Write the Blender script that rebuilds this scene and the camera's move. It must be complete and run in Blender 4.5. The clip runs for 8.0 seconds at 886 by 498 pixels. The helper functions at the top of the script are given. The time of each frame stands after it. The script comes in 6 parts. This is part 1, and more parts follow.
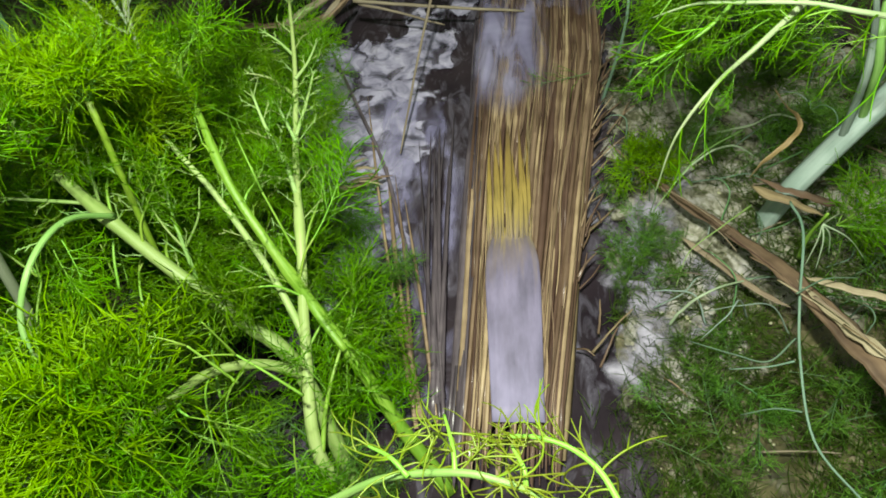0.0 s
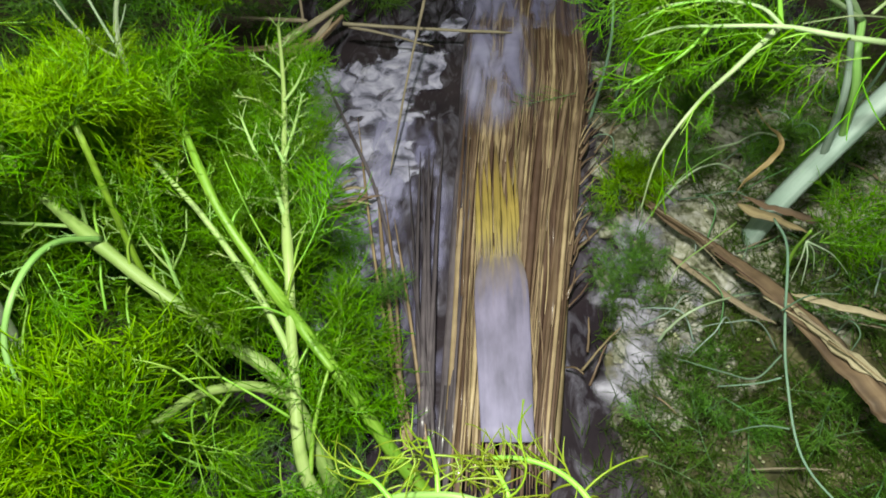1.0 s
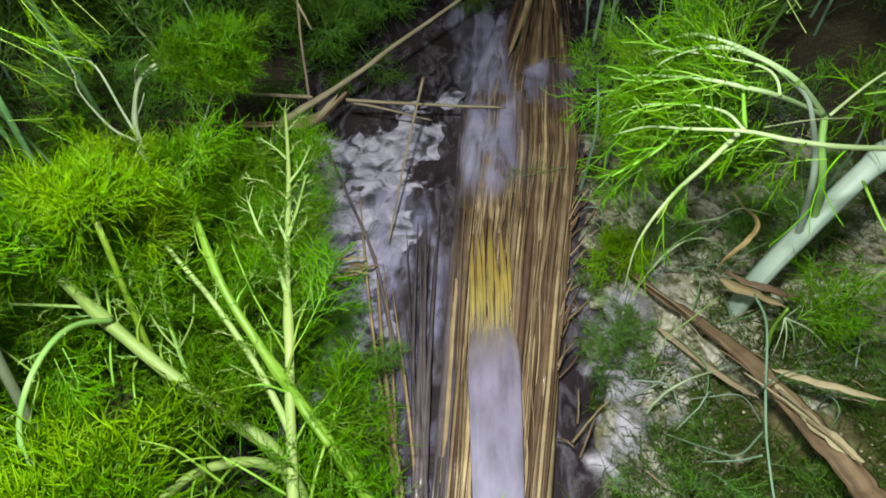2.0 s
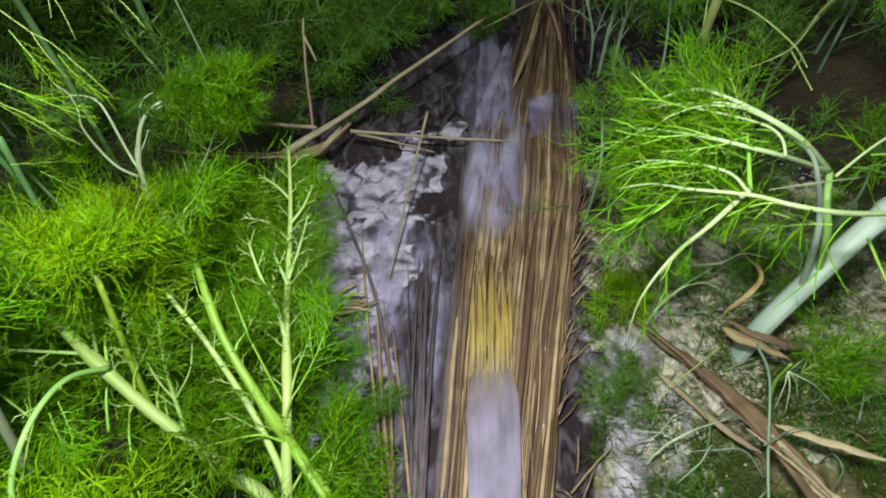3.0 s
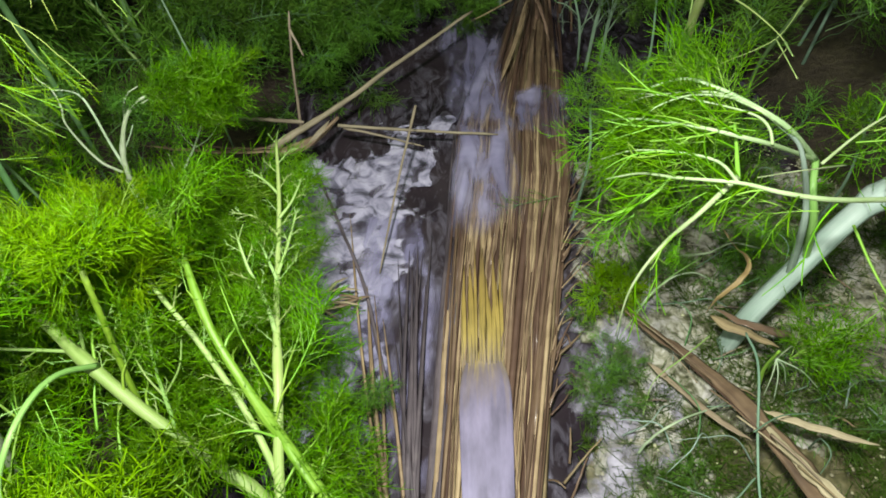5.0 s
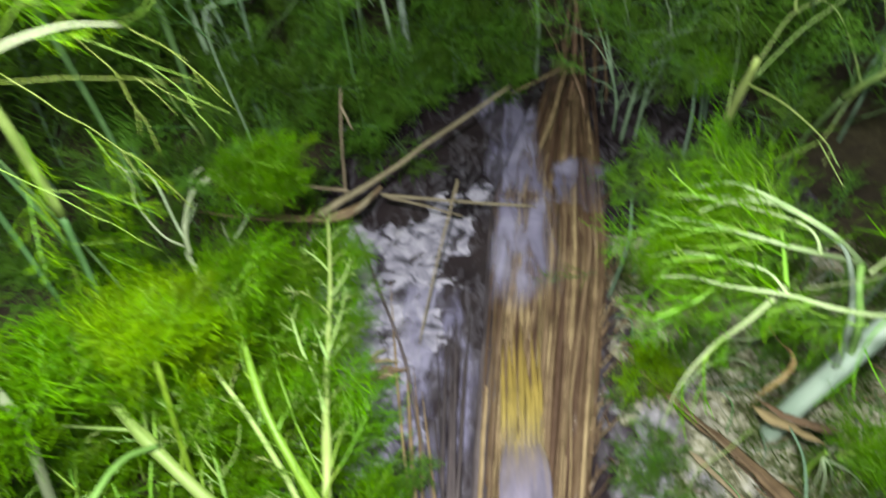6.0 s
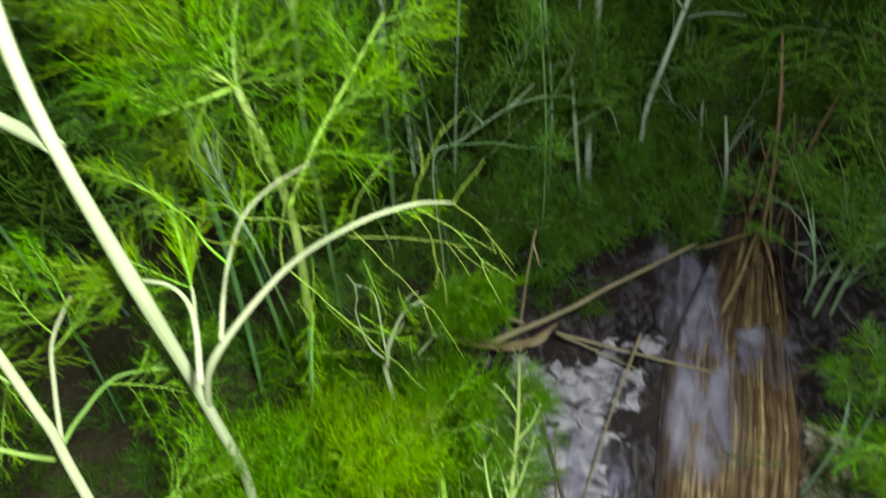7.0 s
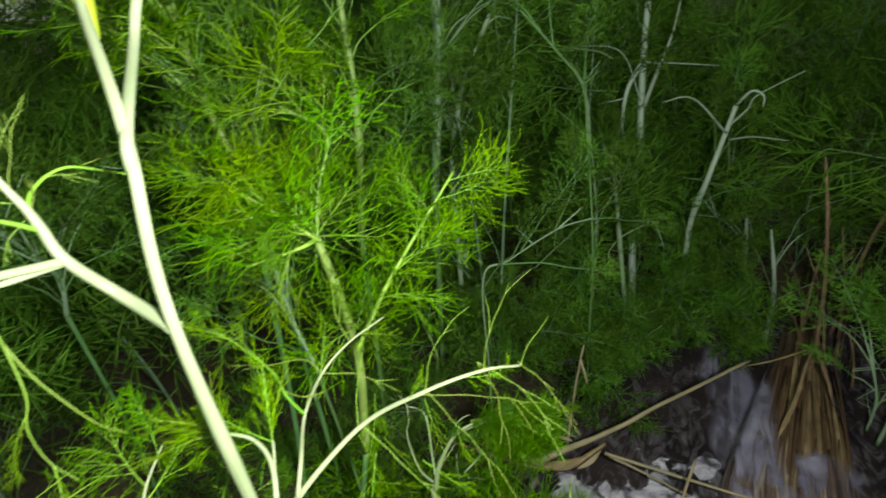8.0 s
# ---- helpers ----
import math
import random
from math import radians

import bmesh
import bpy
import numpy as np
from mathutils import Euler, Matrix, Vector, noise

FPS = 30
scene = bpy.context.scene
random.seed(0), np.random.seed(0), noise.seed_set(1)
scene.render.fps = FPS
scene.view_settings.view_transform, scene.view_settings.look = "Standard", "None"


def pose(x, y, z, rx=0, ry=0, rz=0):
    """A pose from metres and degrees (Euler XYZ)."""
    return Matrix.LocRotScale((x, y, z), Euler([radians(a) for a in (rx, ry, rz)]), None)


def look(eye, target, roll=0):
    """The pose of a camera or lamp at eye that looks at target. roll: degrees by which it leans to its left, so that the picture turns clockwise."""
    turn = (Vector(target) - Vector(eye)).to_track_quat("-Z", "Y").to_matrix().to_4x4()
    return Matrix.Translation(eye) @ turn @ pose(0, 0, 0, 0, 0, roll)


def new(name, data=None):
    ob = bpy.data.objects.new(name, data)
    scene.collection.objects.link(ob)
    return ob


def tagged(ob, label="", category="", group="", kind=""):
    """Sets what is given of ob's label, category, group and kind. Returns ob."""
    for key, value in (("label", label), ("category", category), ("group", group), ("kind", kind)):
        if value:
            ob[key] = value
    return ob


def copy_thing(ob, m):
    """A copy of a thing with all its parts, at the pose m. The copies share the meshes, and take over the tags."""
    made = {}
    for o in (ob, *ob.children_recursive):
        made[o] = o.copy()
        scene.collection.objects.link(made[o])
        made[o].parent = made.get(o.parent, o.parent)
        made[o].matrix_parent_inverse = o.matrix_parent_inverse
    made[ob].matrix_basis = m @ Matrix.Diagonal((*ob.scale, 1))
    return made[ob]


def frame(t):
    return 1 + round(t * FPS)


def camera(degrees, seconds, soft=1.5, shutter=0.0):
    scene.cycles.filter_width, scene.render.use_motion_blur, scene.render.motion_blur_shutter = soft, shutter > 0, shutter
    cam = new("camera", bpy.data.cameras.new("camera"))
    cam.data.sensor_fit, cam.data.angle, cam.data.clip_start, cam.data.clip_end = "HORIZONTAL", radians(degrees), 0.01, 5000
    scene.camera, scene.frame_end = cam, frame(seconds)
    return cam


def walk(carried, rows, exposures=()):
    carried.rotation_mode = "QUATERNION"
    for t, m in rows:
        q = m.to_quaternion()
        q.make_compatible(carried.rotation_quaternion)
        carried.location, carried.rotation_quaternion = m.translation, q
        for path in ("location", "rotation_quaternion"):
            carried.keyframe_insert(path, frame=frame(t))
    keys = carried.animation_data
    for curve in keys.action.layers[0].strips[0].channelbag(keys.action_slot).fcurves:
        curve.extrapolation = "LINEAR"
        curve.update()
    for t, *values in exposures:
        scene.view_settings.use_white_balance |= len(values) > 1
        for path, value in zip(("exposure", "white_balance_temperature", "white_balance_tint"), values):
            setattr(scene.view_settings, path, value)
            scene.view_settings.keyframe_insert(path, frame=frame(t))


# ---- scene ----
cam = camera(76.0, 8.0, soft=1.7, shutter=0.5)
PATH = [
    (0, (0.07, -0.037, 0.714), (-0.09, 1.097, -0.926), -7.0),
    (0.5, (0.071, -0.036, 0.708), (-0.065, 1.113, -0.923), -6.3),
    (1, (0.079, -0.036, 0.718), (-0.063, 1.147, -0.888), -6.5),
    (1.5, (0.083, -0.031, 0.742), (-0.076, 1.225, -0.806), -6.9),
    (1.7, (0.094, -0.032, 0.755), (-0.049, 1.265, -0.761), -6.0),
    (2.8, (0.092, 0.008, 0.795), (-0.086, 1.324, -0.701), -6.4),
    (3, (0.093, 0.012, 0.799), (-0.058, 1.344, -0.685), -5.0),
    (3.5, (0.101, 0.016, 0.808), (-0.023, 1.374, -0.655), -4.2),
    (4, (0.103, 0.015, 0.807), (0.001, 1.37, -0.66), -3.7),
    (4.5, (0.101, 0.012, 0.8), (0.001, 1.35, -0.684), -3.7),
    (4.7, (0.098, 0.009, 0.794), (-0.007, 1.333, -0.702), -4.2),
    (5.8, (0.069, 0.02, 0.817), (-0.063, 1.384, -0.641), -4.4),
    (6, (0.057, 0.037, 0.857), (-0.127, 1.456, -0.541), -4.6),
    (6.2, (0.017, 0.034, 0.872), (-0.261, 1.506, -0.453), -4.5),
    (6.5, (-0.039, 0.033, 0.896), (-0.461, 1.532, -0.359), -4.0),
    (6.8, (-0.047, 0.027, 0.921), (-0.613, 1.545, -0.251), -5.1),
    (7, (-0.07, 0.024, 0.927), (-0.676, 1.591, -0.157), -3.5),
    (7.2, (-0.087, 0.017, 0.958), (-0.758, 1.633, -0.01), -3.4),
    (7.4, (-0.098, 0.01, 0.984), (-0.867, 1.638, 0.111), -3.4),
    (7.6, (-0.11, 0.005, 0.996), (-0.916, 1.625, 0.144), -3.6),
    (8, (-0.097, 0.021, 1.007), (-0.851, 1.675, 0.174), -3.7),
]
walk(cam, [(t, look(eye, target, roll)) for t, eye, target, roll in PATH], exposures=[(0.0, 0.12, 6900, -2), (1.7, 0.1, 6780, 0), (3.5, 0.22, 6680, 4), (4.7, 0.28, 6650, 4), (6.0, 0.32, 6780, 2), (6.5, 0.3, 6800, 0), (6.8, -0.05, 7080, -4), (7.0, -0.15, 7180, -6), (7.5, -0.24, 7380, -8), (8.0, -0.26, 7300, -6)])

# ---------------------------------------------------------------- light: a torch held beside the lens, on a dark night
world = bpy.data.worlds.new("night")
scene.world = world
world.use_nodes = True
world.node_tree.nodes["Background"].inputs[0].default_value = (0.5, 0.51, 0.46, 1)
world.node_tree.nodes["Background"].inputs[1].default_value = 0.68
torch_data = bpy.data.lights.new("torch", "POINT")
torch_data.energy = 60.0
torch_data.shadow_soft_size = 0.03
torch_data.color = (1.0, 0.97, 0.93)
torch = new("torch", torch_data)
torch.location = (0.02, 0.06, 1.02)


# ---------------------------------------------------------------- materials
def nodes_of(name):
    m = bpy.data.materials.new(name)
    m.use_nodes = True
    nt = m.node_tree
    return m, nt, nt.nodes["Principled BSDF"], nt.nodes["Material Output"]


def ramp(nt, fac, stops):
    r = nt.nodes.new("ShaderNodeValToRGB")
    while len(r.color_ramp.elements) < len(stops):
        r.color_ramp.elements.new(0.5)
    for e, (p, c) in zip(r.color_ramp.elements, stops):
        e.position, e.color = p, (*c, 1)
    nt.links.new(fac, r.inputs[0])
    return r.outputs[0]


def noise_tex(nt, vec, scale, detail=5, rough=0.55, distort=0.0):
    n = nt.nodes.new("ShaderNodeTexNoise")
    n.inputs["Scale"].default_value, n.inputs["Detail"].default_value = scale, detail
    n.inputs["Roughness"].default_value, n.inputs["Distortion"].default_value = rough, distort
    nt.links.new(vec, n.inputs["Vector"])
    return n.outputs[0]


def coords(nt, kind="Object", scale=(1, 1, 1)):
    tc, mp = nt.nodes.new("ShaderNodeTexCoord"), nt.nodes.new("ShaderNodeMapping")
    mp.inputs["Scale"].default_value = scale
    nt.links.new(tc.outputs[kind], mp.inputs[0])
    return mp.outputs[0]


def vary(nt, col, amount_h=0.03, amount_v=0.35, island=False):
    """Shift hue and value from object to object."""
    info = nt.nodes.new("ShaderNodeNewGeometry" if island else "ShaderNodeObjectInfo")
    out = info.outputs["Random Per Island" if island else "Random"]
    hsv = nt.nodes.new("ShaderNodeHueSaturation")
    for key, lo, hi in (("Hue", 0.5 - amount_h, 0.5 + amount_h), ("Value", 1 - amount_v, 1 + amount_v)):
        mr = nt.nodes.new("ShaderNodeMapRange")
        mr.inputs[3].default_value, mr.inputs[4].default_value = lo, hi
        nt.links.new(out, mr.inputs[0])
        nt.links.new(mr.outputs[0], hsv.inputs[key])
    nt.links.new(col, hsv.inputs["Color"])
    return hsv.outputs[0]


def bump(nt, bsdf, fac, strength, dist):
    b = nt.nodes.new("ShaderNodeBump")
    b.inputs["Strength"].default_value, b.inputs["Distance"].default_value = strength, dist
    nt.links.new(fac, b.inputs["Height"])
    nt.links.new(b.outputs[0], bsdf.inputs["Normal"])


def fibre_mat(name, stops, rough=0.5, along=(60, 2.2, 1), spots=0.0, island=False, amount_v=0.35, amount_h=0.02, strength=0.5, dist=0.0015, coat=0.0):
    """A fibrous surface: streaks that follow the length of the piece (its UV), with blotches on top."""
    m, nt, bsdf, out = nodes_of(name)
    uv = coords(nt, "UV", along)
    streak = noise_tex(nt, uv, 1.0, 4, 0.6)
    blot = noise_tex(nt, coords(nt, "Object"), 22.0, 4, 0.6)
    mix = nt.nodes.new("ShaderNodeMix")
    mix.inputs[0].default_value = 0.42
    nt.links.new(streak, mix.inputs[2])
    nt.links.new(blot, mix.inputs[3])
    col = ramp(nt, mix.outputs[0], stops)
    col = vary(nt, col, amount_h, amount_v, island)
    nt.links.new(col, bsdf.inputs["Base Color"])
    rr = nt.nodes.new("ShaderNodeMapRange")
    rr.inputs[3].default_value, rr.inputs[4].default_value = rough - 0.15, rough + 0.2
    nt.links.new(blot, rr.inputs[0])
    nt.links.new(rr.outputs[0], bsdf.inputs["Roughness"])
    bsdf.inputs["Coat Weight"].default_value = coat
    bsdf.inputs["Coat Roughness"].default_value = 0.15
    bump(nt, bsdf, streak, strength, dist)
    return m


def leaf_mat(name, c_dark, c_mid, c_light, translucent=0.42):
    m, nt, bsdf, out = nodes_of(name)
    n = noise_tex(nt, coords(nt, "Object"), 30.0, 3)
    col = vary(nt, ramp(nt, n, [(0.3, c_dark), (0.52, c_mid), (0.75, c_light)]), 0.007, 0.28)
    nt.links.new(col, bsdf.inputs["Base Color"])
    bsdf.inputs["Roughness"].default_value = 0.38
    bsdf.inputs["Specular IOR Level"].default_value = 0.22
    tr = nt.nodes.new("ShaderNodeBsdfTranslucent")
    nt.links.new(col, tr.inputs[0])
    mix = nt.nodes.new("ShaderNodeMixShader")
    mix.inputs[0].default_value = translucent
    nt.links.new(bsdf.outputs[0], mix.inputs[1])
    nt.links.new(tr.outputs[0], mix.inputs[2])
    nt.links.new(mix.outputs[0], out.inputs[0])
    return m


leaf = leaf_mat("fennel_leaf", (0.075, 0.23, 0.002), (0.145, 0.38, 0.003), (0.22, 0.49, 0.005))
# yellow-green leaf, brightened in its colour to stand in for close torchlight
leaf_lit = leaf_mat("fennel_leaf_lit", (0.135, 0.3, 0.002), (0.23, 0.46, 0.003), (0.31, 0.56, 0.006))
weed_green = leaf_mat("water_weed", (0.05, 0.12, 0.01), (0.1, 0.21, 0.02), (0.17, 0.3, 0.04))
# bluish tint carries the thicket's haze in the leaf colour
leaf_blue = leaf_mat("fennel_leaf_bluish", (0.095, 0.235, 0.024), (0.155, 0.355, 0.042), (0.23, 0.45, 0.07))
def sheath_mat():
    """Lavender at the near end, running out through yellow into straw brown."""
    m, nt, bsdf, out = nodes_of("lavender_strip")
    uv = coords(nt, "UV", (11, 4, 1))
    streak = noise_tex(nt, uv, 1.0, 6, 0.65)
    blot = noise_tex(nt, coords(nt, "Object", (1, 0.35, 1)), 45.0, 4, 0.6)
    sep = nt.nodes.new("ShaderNodeSeparateXYZ")
    nt.links.new(coords(nt, "UV"), sep.inputs[0])
    add = nt.nodes.new("ShaderNodeMath")
    add.operation = "MULTIPLY_ADD"
    add.inputs[1].default_value, add.inputs[2].default_value = 0.3, -0.15
    nt.links.new(streak, add.inputs[0])
    tot = nt.nodes.new("ShaderNodeMath")
    nt.links.new(add.outputs[0], tot.inputs[0])
    nt.links.new(sep.outputs[1], tot.inputs[1])
    hue = ramp(nt, tot.outputs[0], [(0.0, (0.21, 0.197, 0.31)), (0.2, (0.168, 0.152, 0.235)), (0.25, (0.17, 0.14, 0.15)), (0.305, (0.32, 0.25, 0.07)), (0.39, (0.3, 0.22, 0.05)), (0.5, (0.15, 0.1, 0.05))])
    val = nt.nodes.new("ShaderNodeMapRange")
    val.inputs[3].default_value, val.inputs[4].default_value = -0.3, 2.3
    both = nt.nodes.new("ShaderNodeMath")
    both.operation = "MULTIPLY_ADD"
    both.inputs[1].default_value = 0.5
    half = nt.nodes.new("ShaderNodeMath")
    half.operation = "MULTIPLY"
    half.inputs[1].default_value = 0.5
    nt.links.new(streak, half.inputs[0])
    nt.links.new(blot, both.inputs[0])
    nt.links.new(half.outputs[0], both.inputs[2])
    nt.links.new(both.outputs[0], val.inputs[0])
    hsv = nt.nodes.new("ShaderNodeHueSaturation")
    nt.links.new(val.outputs[0], hsv.inputs["Value"])
    nt.links.new(hue, hsv.inputs["Color"])
    nt.links.new(hsv.outputs[0], bsdf.inputs["Base Color"])
    bsdf.inputs["Roughness"].default_value = 0.62
    bump(nt, bsdf, streak, 0.5, 0.0012)
    return m


rib = fibre_mat("fennel_rib", [(0.3, (0.13, 0.32, 0.02)), (0.6, (0.25, 0.46, 0.06)), (0.8, (0.4, 0.56, 0.16))], 0.45, (8, 30, 1), strength=0.2, amount_v=0.2)
stem_green = fibre_mat("fennel_stem_green", [(0.28, (0.08, 0.22, 0.012)), (0.5, (0.16, 0.33, 0.025)), (0.72, (0.28, 0.44, 0.07))], 0.42, (14, 5, 1), amount_v=0.15)
stem_pale = fibre_mat("fennel_stem_pale", [(0.25, (0.12, 0.25, 0.045)), (0.5, (0.21, 0.36, 0.09)), (0.75, (0.34, 0.46, 0.18))], 0.45, (14, 5, 1), amount_v=0.12)
stem_light = fibre_mat("fennel_stem_light", [(0.25, (0.19, 0.34, 0.075)), (0.5, (0.31, 0.46, 0.14)), (0.75, (0.44, 0.55, 0.26))], 0.45, (14, 5, 1), amount_v=0.1)
rib_dark = fibre_mat("fennel_rib_dark", [(0.3, (0.07, 0.16, 0.05)), (0.6, (0.11, 0.22, 0.08)), (0.8, (0.18, 0.3, 0.14))], 0.5, (8, 30, 1), strength=0.2, amount_v=0.25)
stem_white = fibre_mat("fennel_stem_whitish", [(0.25, (0.22, 0.28, 0.15)), (0.5, (0.31, 0.37, 0.24)), (0.75, (0.4, 0.44, 0.32))], 0.5, (14, 5, 1), amount_v=0.1)
stem_mist = fibre_mat("fennel_rib_misted", [(0.25, (0.22, 0.32, 0.16)), (0.5, (0.36, 0.46, 0.29)), (0.75, (0.52, 0.6, 0.46))], 0.5, (10, 30, 1), amount_v=0.1)
stem_teal = fibre_mat("fennel_stem_teal", [(0.25, (0.11, 0.21, 0.12)), (0.5, (0.2, 0.31, 0.2)), (0.75, (0.32, 0.43, 0.32))], 0.6, (14, 8, 1), amount_v=0.25)
stem_frost = fibre_mat("fennel_rib_frosted", [(0.25, (0.2, 0.33, 0.12)), (0.5, (0.33, 0.46, 0.22)), (0.75, (0.52, 0.6, 0.42))], 0.5, (10, 40, 1), amount_v=0.12, strength=0.6)
stem_blue = fibre_mat("fennel_stem_waxy", [(0.25, (0.17, 0.265, 0.2)), (0.5, (0.275, 0.37, 0.315)), (0.75, (0.4, 0.48, 0.43))], 0.5, (14, 5, 1), amount_v=0.2)
# darker copy of stem_blue, with the torch's falloff put into the colour
stem_far = fibre_mat("fennel_stem_dim", [(0.25, (0.07, 0.14, 0.085)), (0.5, (0.14, 0.24, 0.16)), (0.75, (0.24, 0.35, 0.26))], 0.6, (14, 5, 1), amount_v=0.3)
thread_yellow = fibre_mat("fennel_thread_yellow", [(0.3, (0.11, 0.18, 0.006)), (0.6, (0.18, 0.26, 0.012)), (0.8, (0.26, 0.33, 0.03))], 0.45, (8, 30, 1), strength=0.1, amount_v=0.3)
thread_green = fibre_mat("fennel_thread", [(0.3, (0.1, 0.175, 0.018)), (0.6, (0.165, 0.25, 0.035)), (0.8, (0.23, 0.31, 0.07))], 0.5, (8, 30, 1), strength=0.1, amount_v=0.25)
straw = fibre_mat("dry_reed", [(0.25, (0.095, 0.06, 0.034)), (0.42, (0.2, 0.14, 0.085)), (0.58, (0.32, 0.235, 0.145)), (0.78, (0.46, 0.365, 0.24))], 0.5, (5, 9, 1), amount_v=0.48, amount_h=0.015, coat=0.1)
straw_grey = fibre_mat("dry_reed_grey", [(0.25, (0.03, 0.025, 0.03)), (0.5, (0.075, 0.062, 0.074)), (0.8, (0.19, 0.16, 0.17))], 0.35, (5, 9, 1), amount_v=0.35, coat=0.15)
straw_dark = fibre_mat("rotten_reed", [(0.25, (0.05, 0.03, 0.02)), (0.5, (0.115, 0.072, 0.048)), (0.8, (0.21, 0.14, 0.096))], 0.35, (5, 8, 1), amount_v=0.4, coat=0.2)
sheath = sheath_mat()
twig = fibre_mat("dead_twig", [(0.25, (0.085, 0.068, 0.048)), (0.5, (0.21, 0.175, 0.122)), (0.8, (0.36, 0.31, 0.23))], 0.6, (8, 14, 1), amount_v=0.25)
brown_leaf = fibre_mat("brown_leaf", [(0.3, (0.055, 0.038, 0.022)), (0.45, (0.14, 0.1, 0.057)), (0.58, (0.24, 0.178, 0.1)), (0.75, (0.36, 0.285, 0.18))], 0.6, (8, 3, 1), amount_v=0.25, strength=0.3)

bark = fibre_mat("rotten_bark", [(0.3, (0.05, 0.032, 0.022)), (0.45, (0.15, 0.095, 0.062)), (0.58, (0.25, 0.17, 0.115)), (0.75, (0.36, 0.28, 0.2))], 0.65, (9, 20, 1), amount_v=0.15, strength=0.8, dist=0.003)
dry_blade = fibre_mat("dry_blade", [(0.3, (0.1, 0.075, 0.045)), (0.45, (0.22, 0.175, 0.11)), (0.58, (0.34, 0.285, 0.19)), (0.75, (0.46, 0.4, 0.29))], 0.6, (14, 4, 1), amount_v=0.25)
yellow_blade = fibre_mat("yellow_dry_blade", [(0.3, (0.16, 0.12, 0.04)), (0.5, (0.3, 0.24, 0.09)), (0.75, (0.46, 0.4, 0.18))], 0.55, (14, 4, 1), amount_v=0.15)
bud_yellow = fibre_mat("yellow_sheath", [(0.3, (0.22, 0.27, 0.02)), (0.6, (0.34, 0.38, 0.03)), (0.8, (0.45, 0.47, 0.08))], 0.5, (10, 5, 1), amount_v=0.1)
petal = fibre_mat("pale_petal", [(0.3, (0.42, 0.42, 0.12)), (0.6, (0.6, 0.6, 0.26)), (0.8, (0.7, 0.68, 0.36))], 0.5, (4, 6, 1), amount_v=0.1)
duck = fibre_mat("duckweed", [(0.25, (0.12, 0.13, 0.04)), (0.5, (0.3, 0.3, 0.17)), (0.8, (0.5, 0.47, 0.36))], 0.4, (3, 3, 1), island=True, amount_v=0.5, amount_h=0.03, strength=0.1)


def water_mat():
    m, nt, bsdf, out = nodes_of("ditch_water")
    v = coords(nt, "Object")
    murk = noise_tex(nt, v, 5.0, 6, 0.6, 0.6)
    film = noise_tex(nt, coords(nt, "Object", (1.6, 0.7, 1)), 15.0, 7, 0.62, 1.6)
    base = ramp(nt, murk, [(0.35, (0.016, 0.012, 0.017)), (0.6, (0.036, 0.028, 0.034)), (0.8, (0.06, 0.05, 0.055))])
    fac = ramp(nt, film, [(0.48, (0, 0, 0)), (0.62, (0.22, 0.22, 0.22)), (0.8, (0.75, 0.75, 0.75))])
    mix = nt.nodes.new("ShaderNodeMix")
    mix.data_type = "RGBA"
    nt.links.new(fac, mix.inputs[0])
    nt.links.new(base, mix.inputs[6])
    mix.inputs[7].default_value = (0.3, 0.29, 0.38, 1)
    nt.links.new(mix.outputs[2], bsdf.inputs["Base Color"])
    rr = nt.nodes.new("ShaderNodeMapRange")
    rr.inputs[3].default_value, rr.inputs[4].default_value = 0.07, 0.6
    nt.links.new(fac, rr.inputs[0])
    nt.links.new(rr.outputs[0], bsdf.inputs["Roughness"])
    bsdf.inputs["IOR"].default_value = 1.33
    bump(nt, bsdf, noise_tex(nt, v, 28.0, 4, 0.5, 0.5), 0.35, 0.004)
    return m


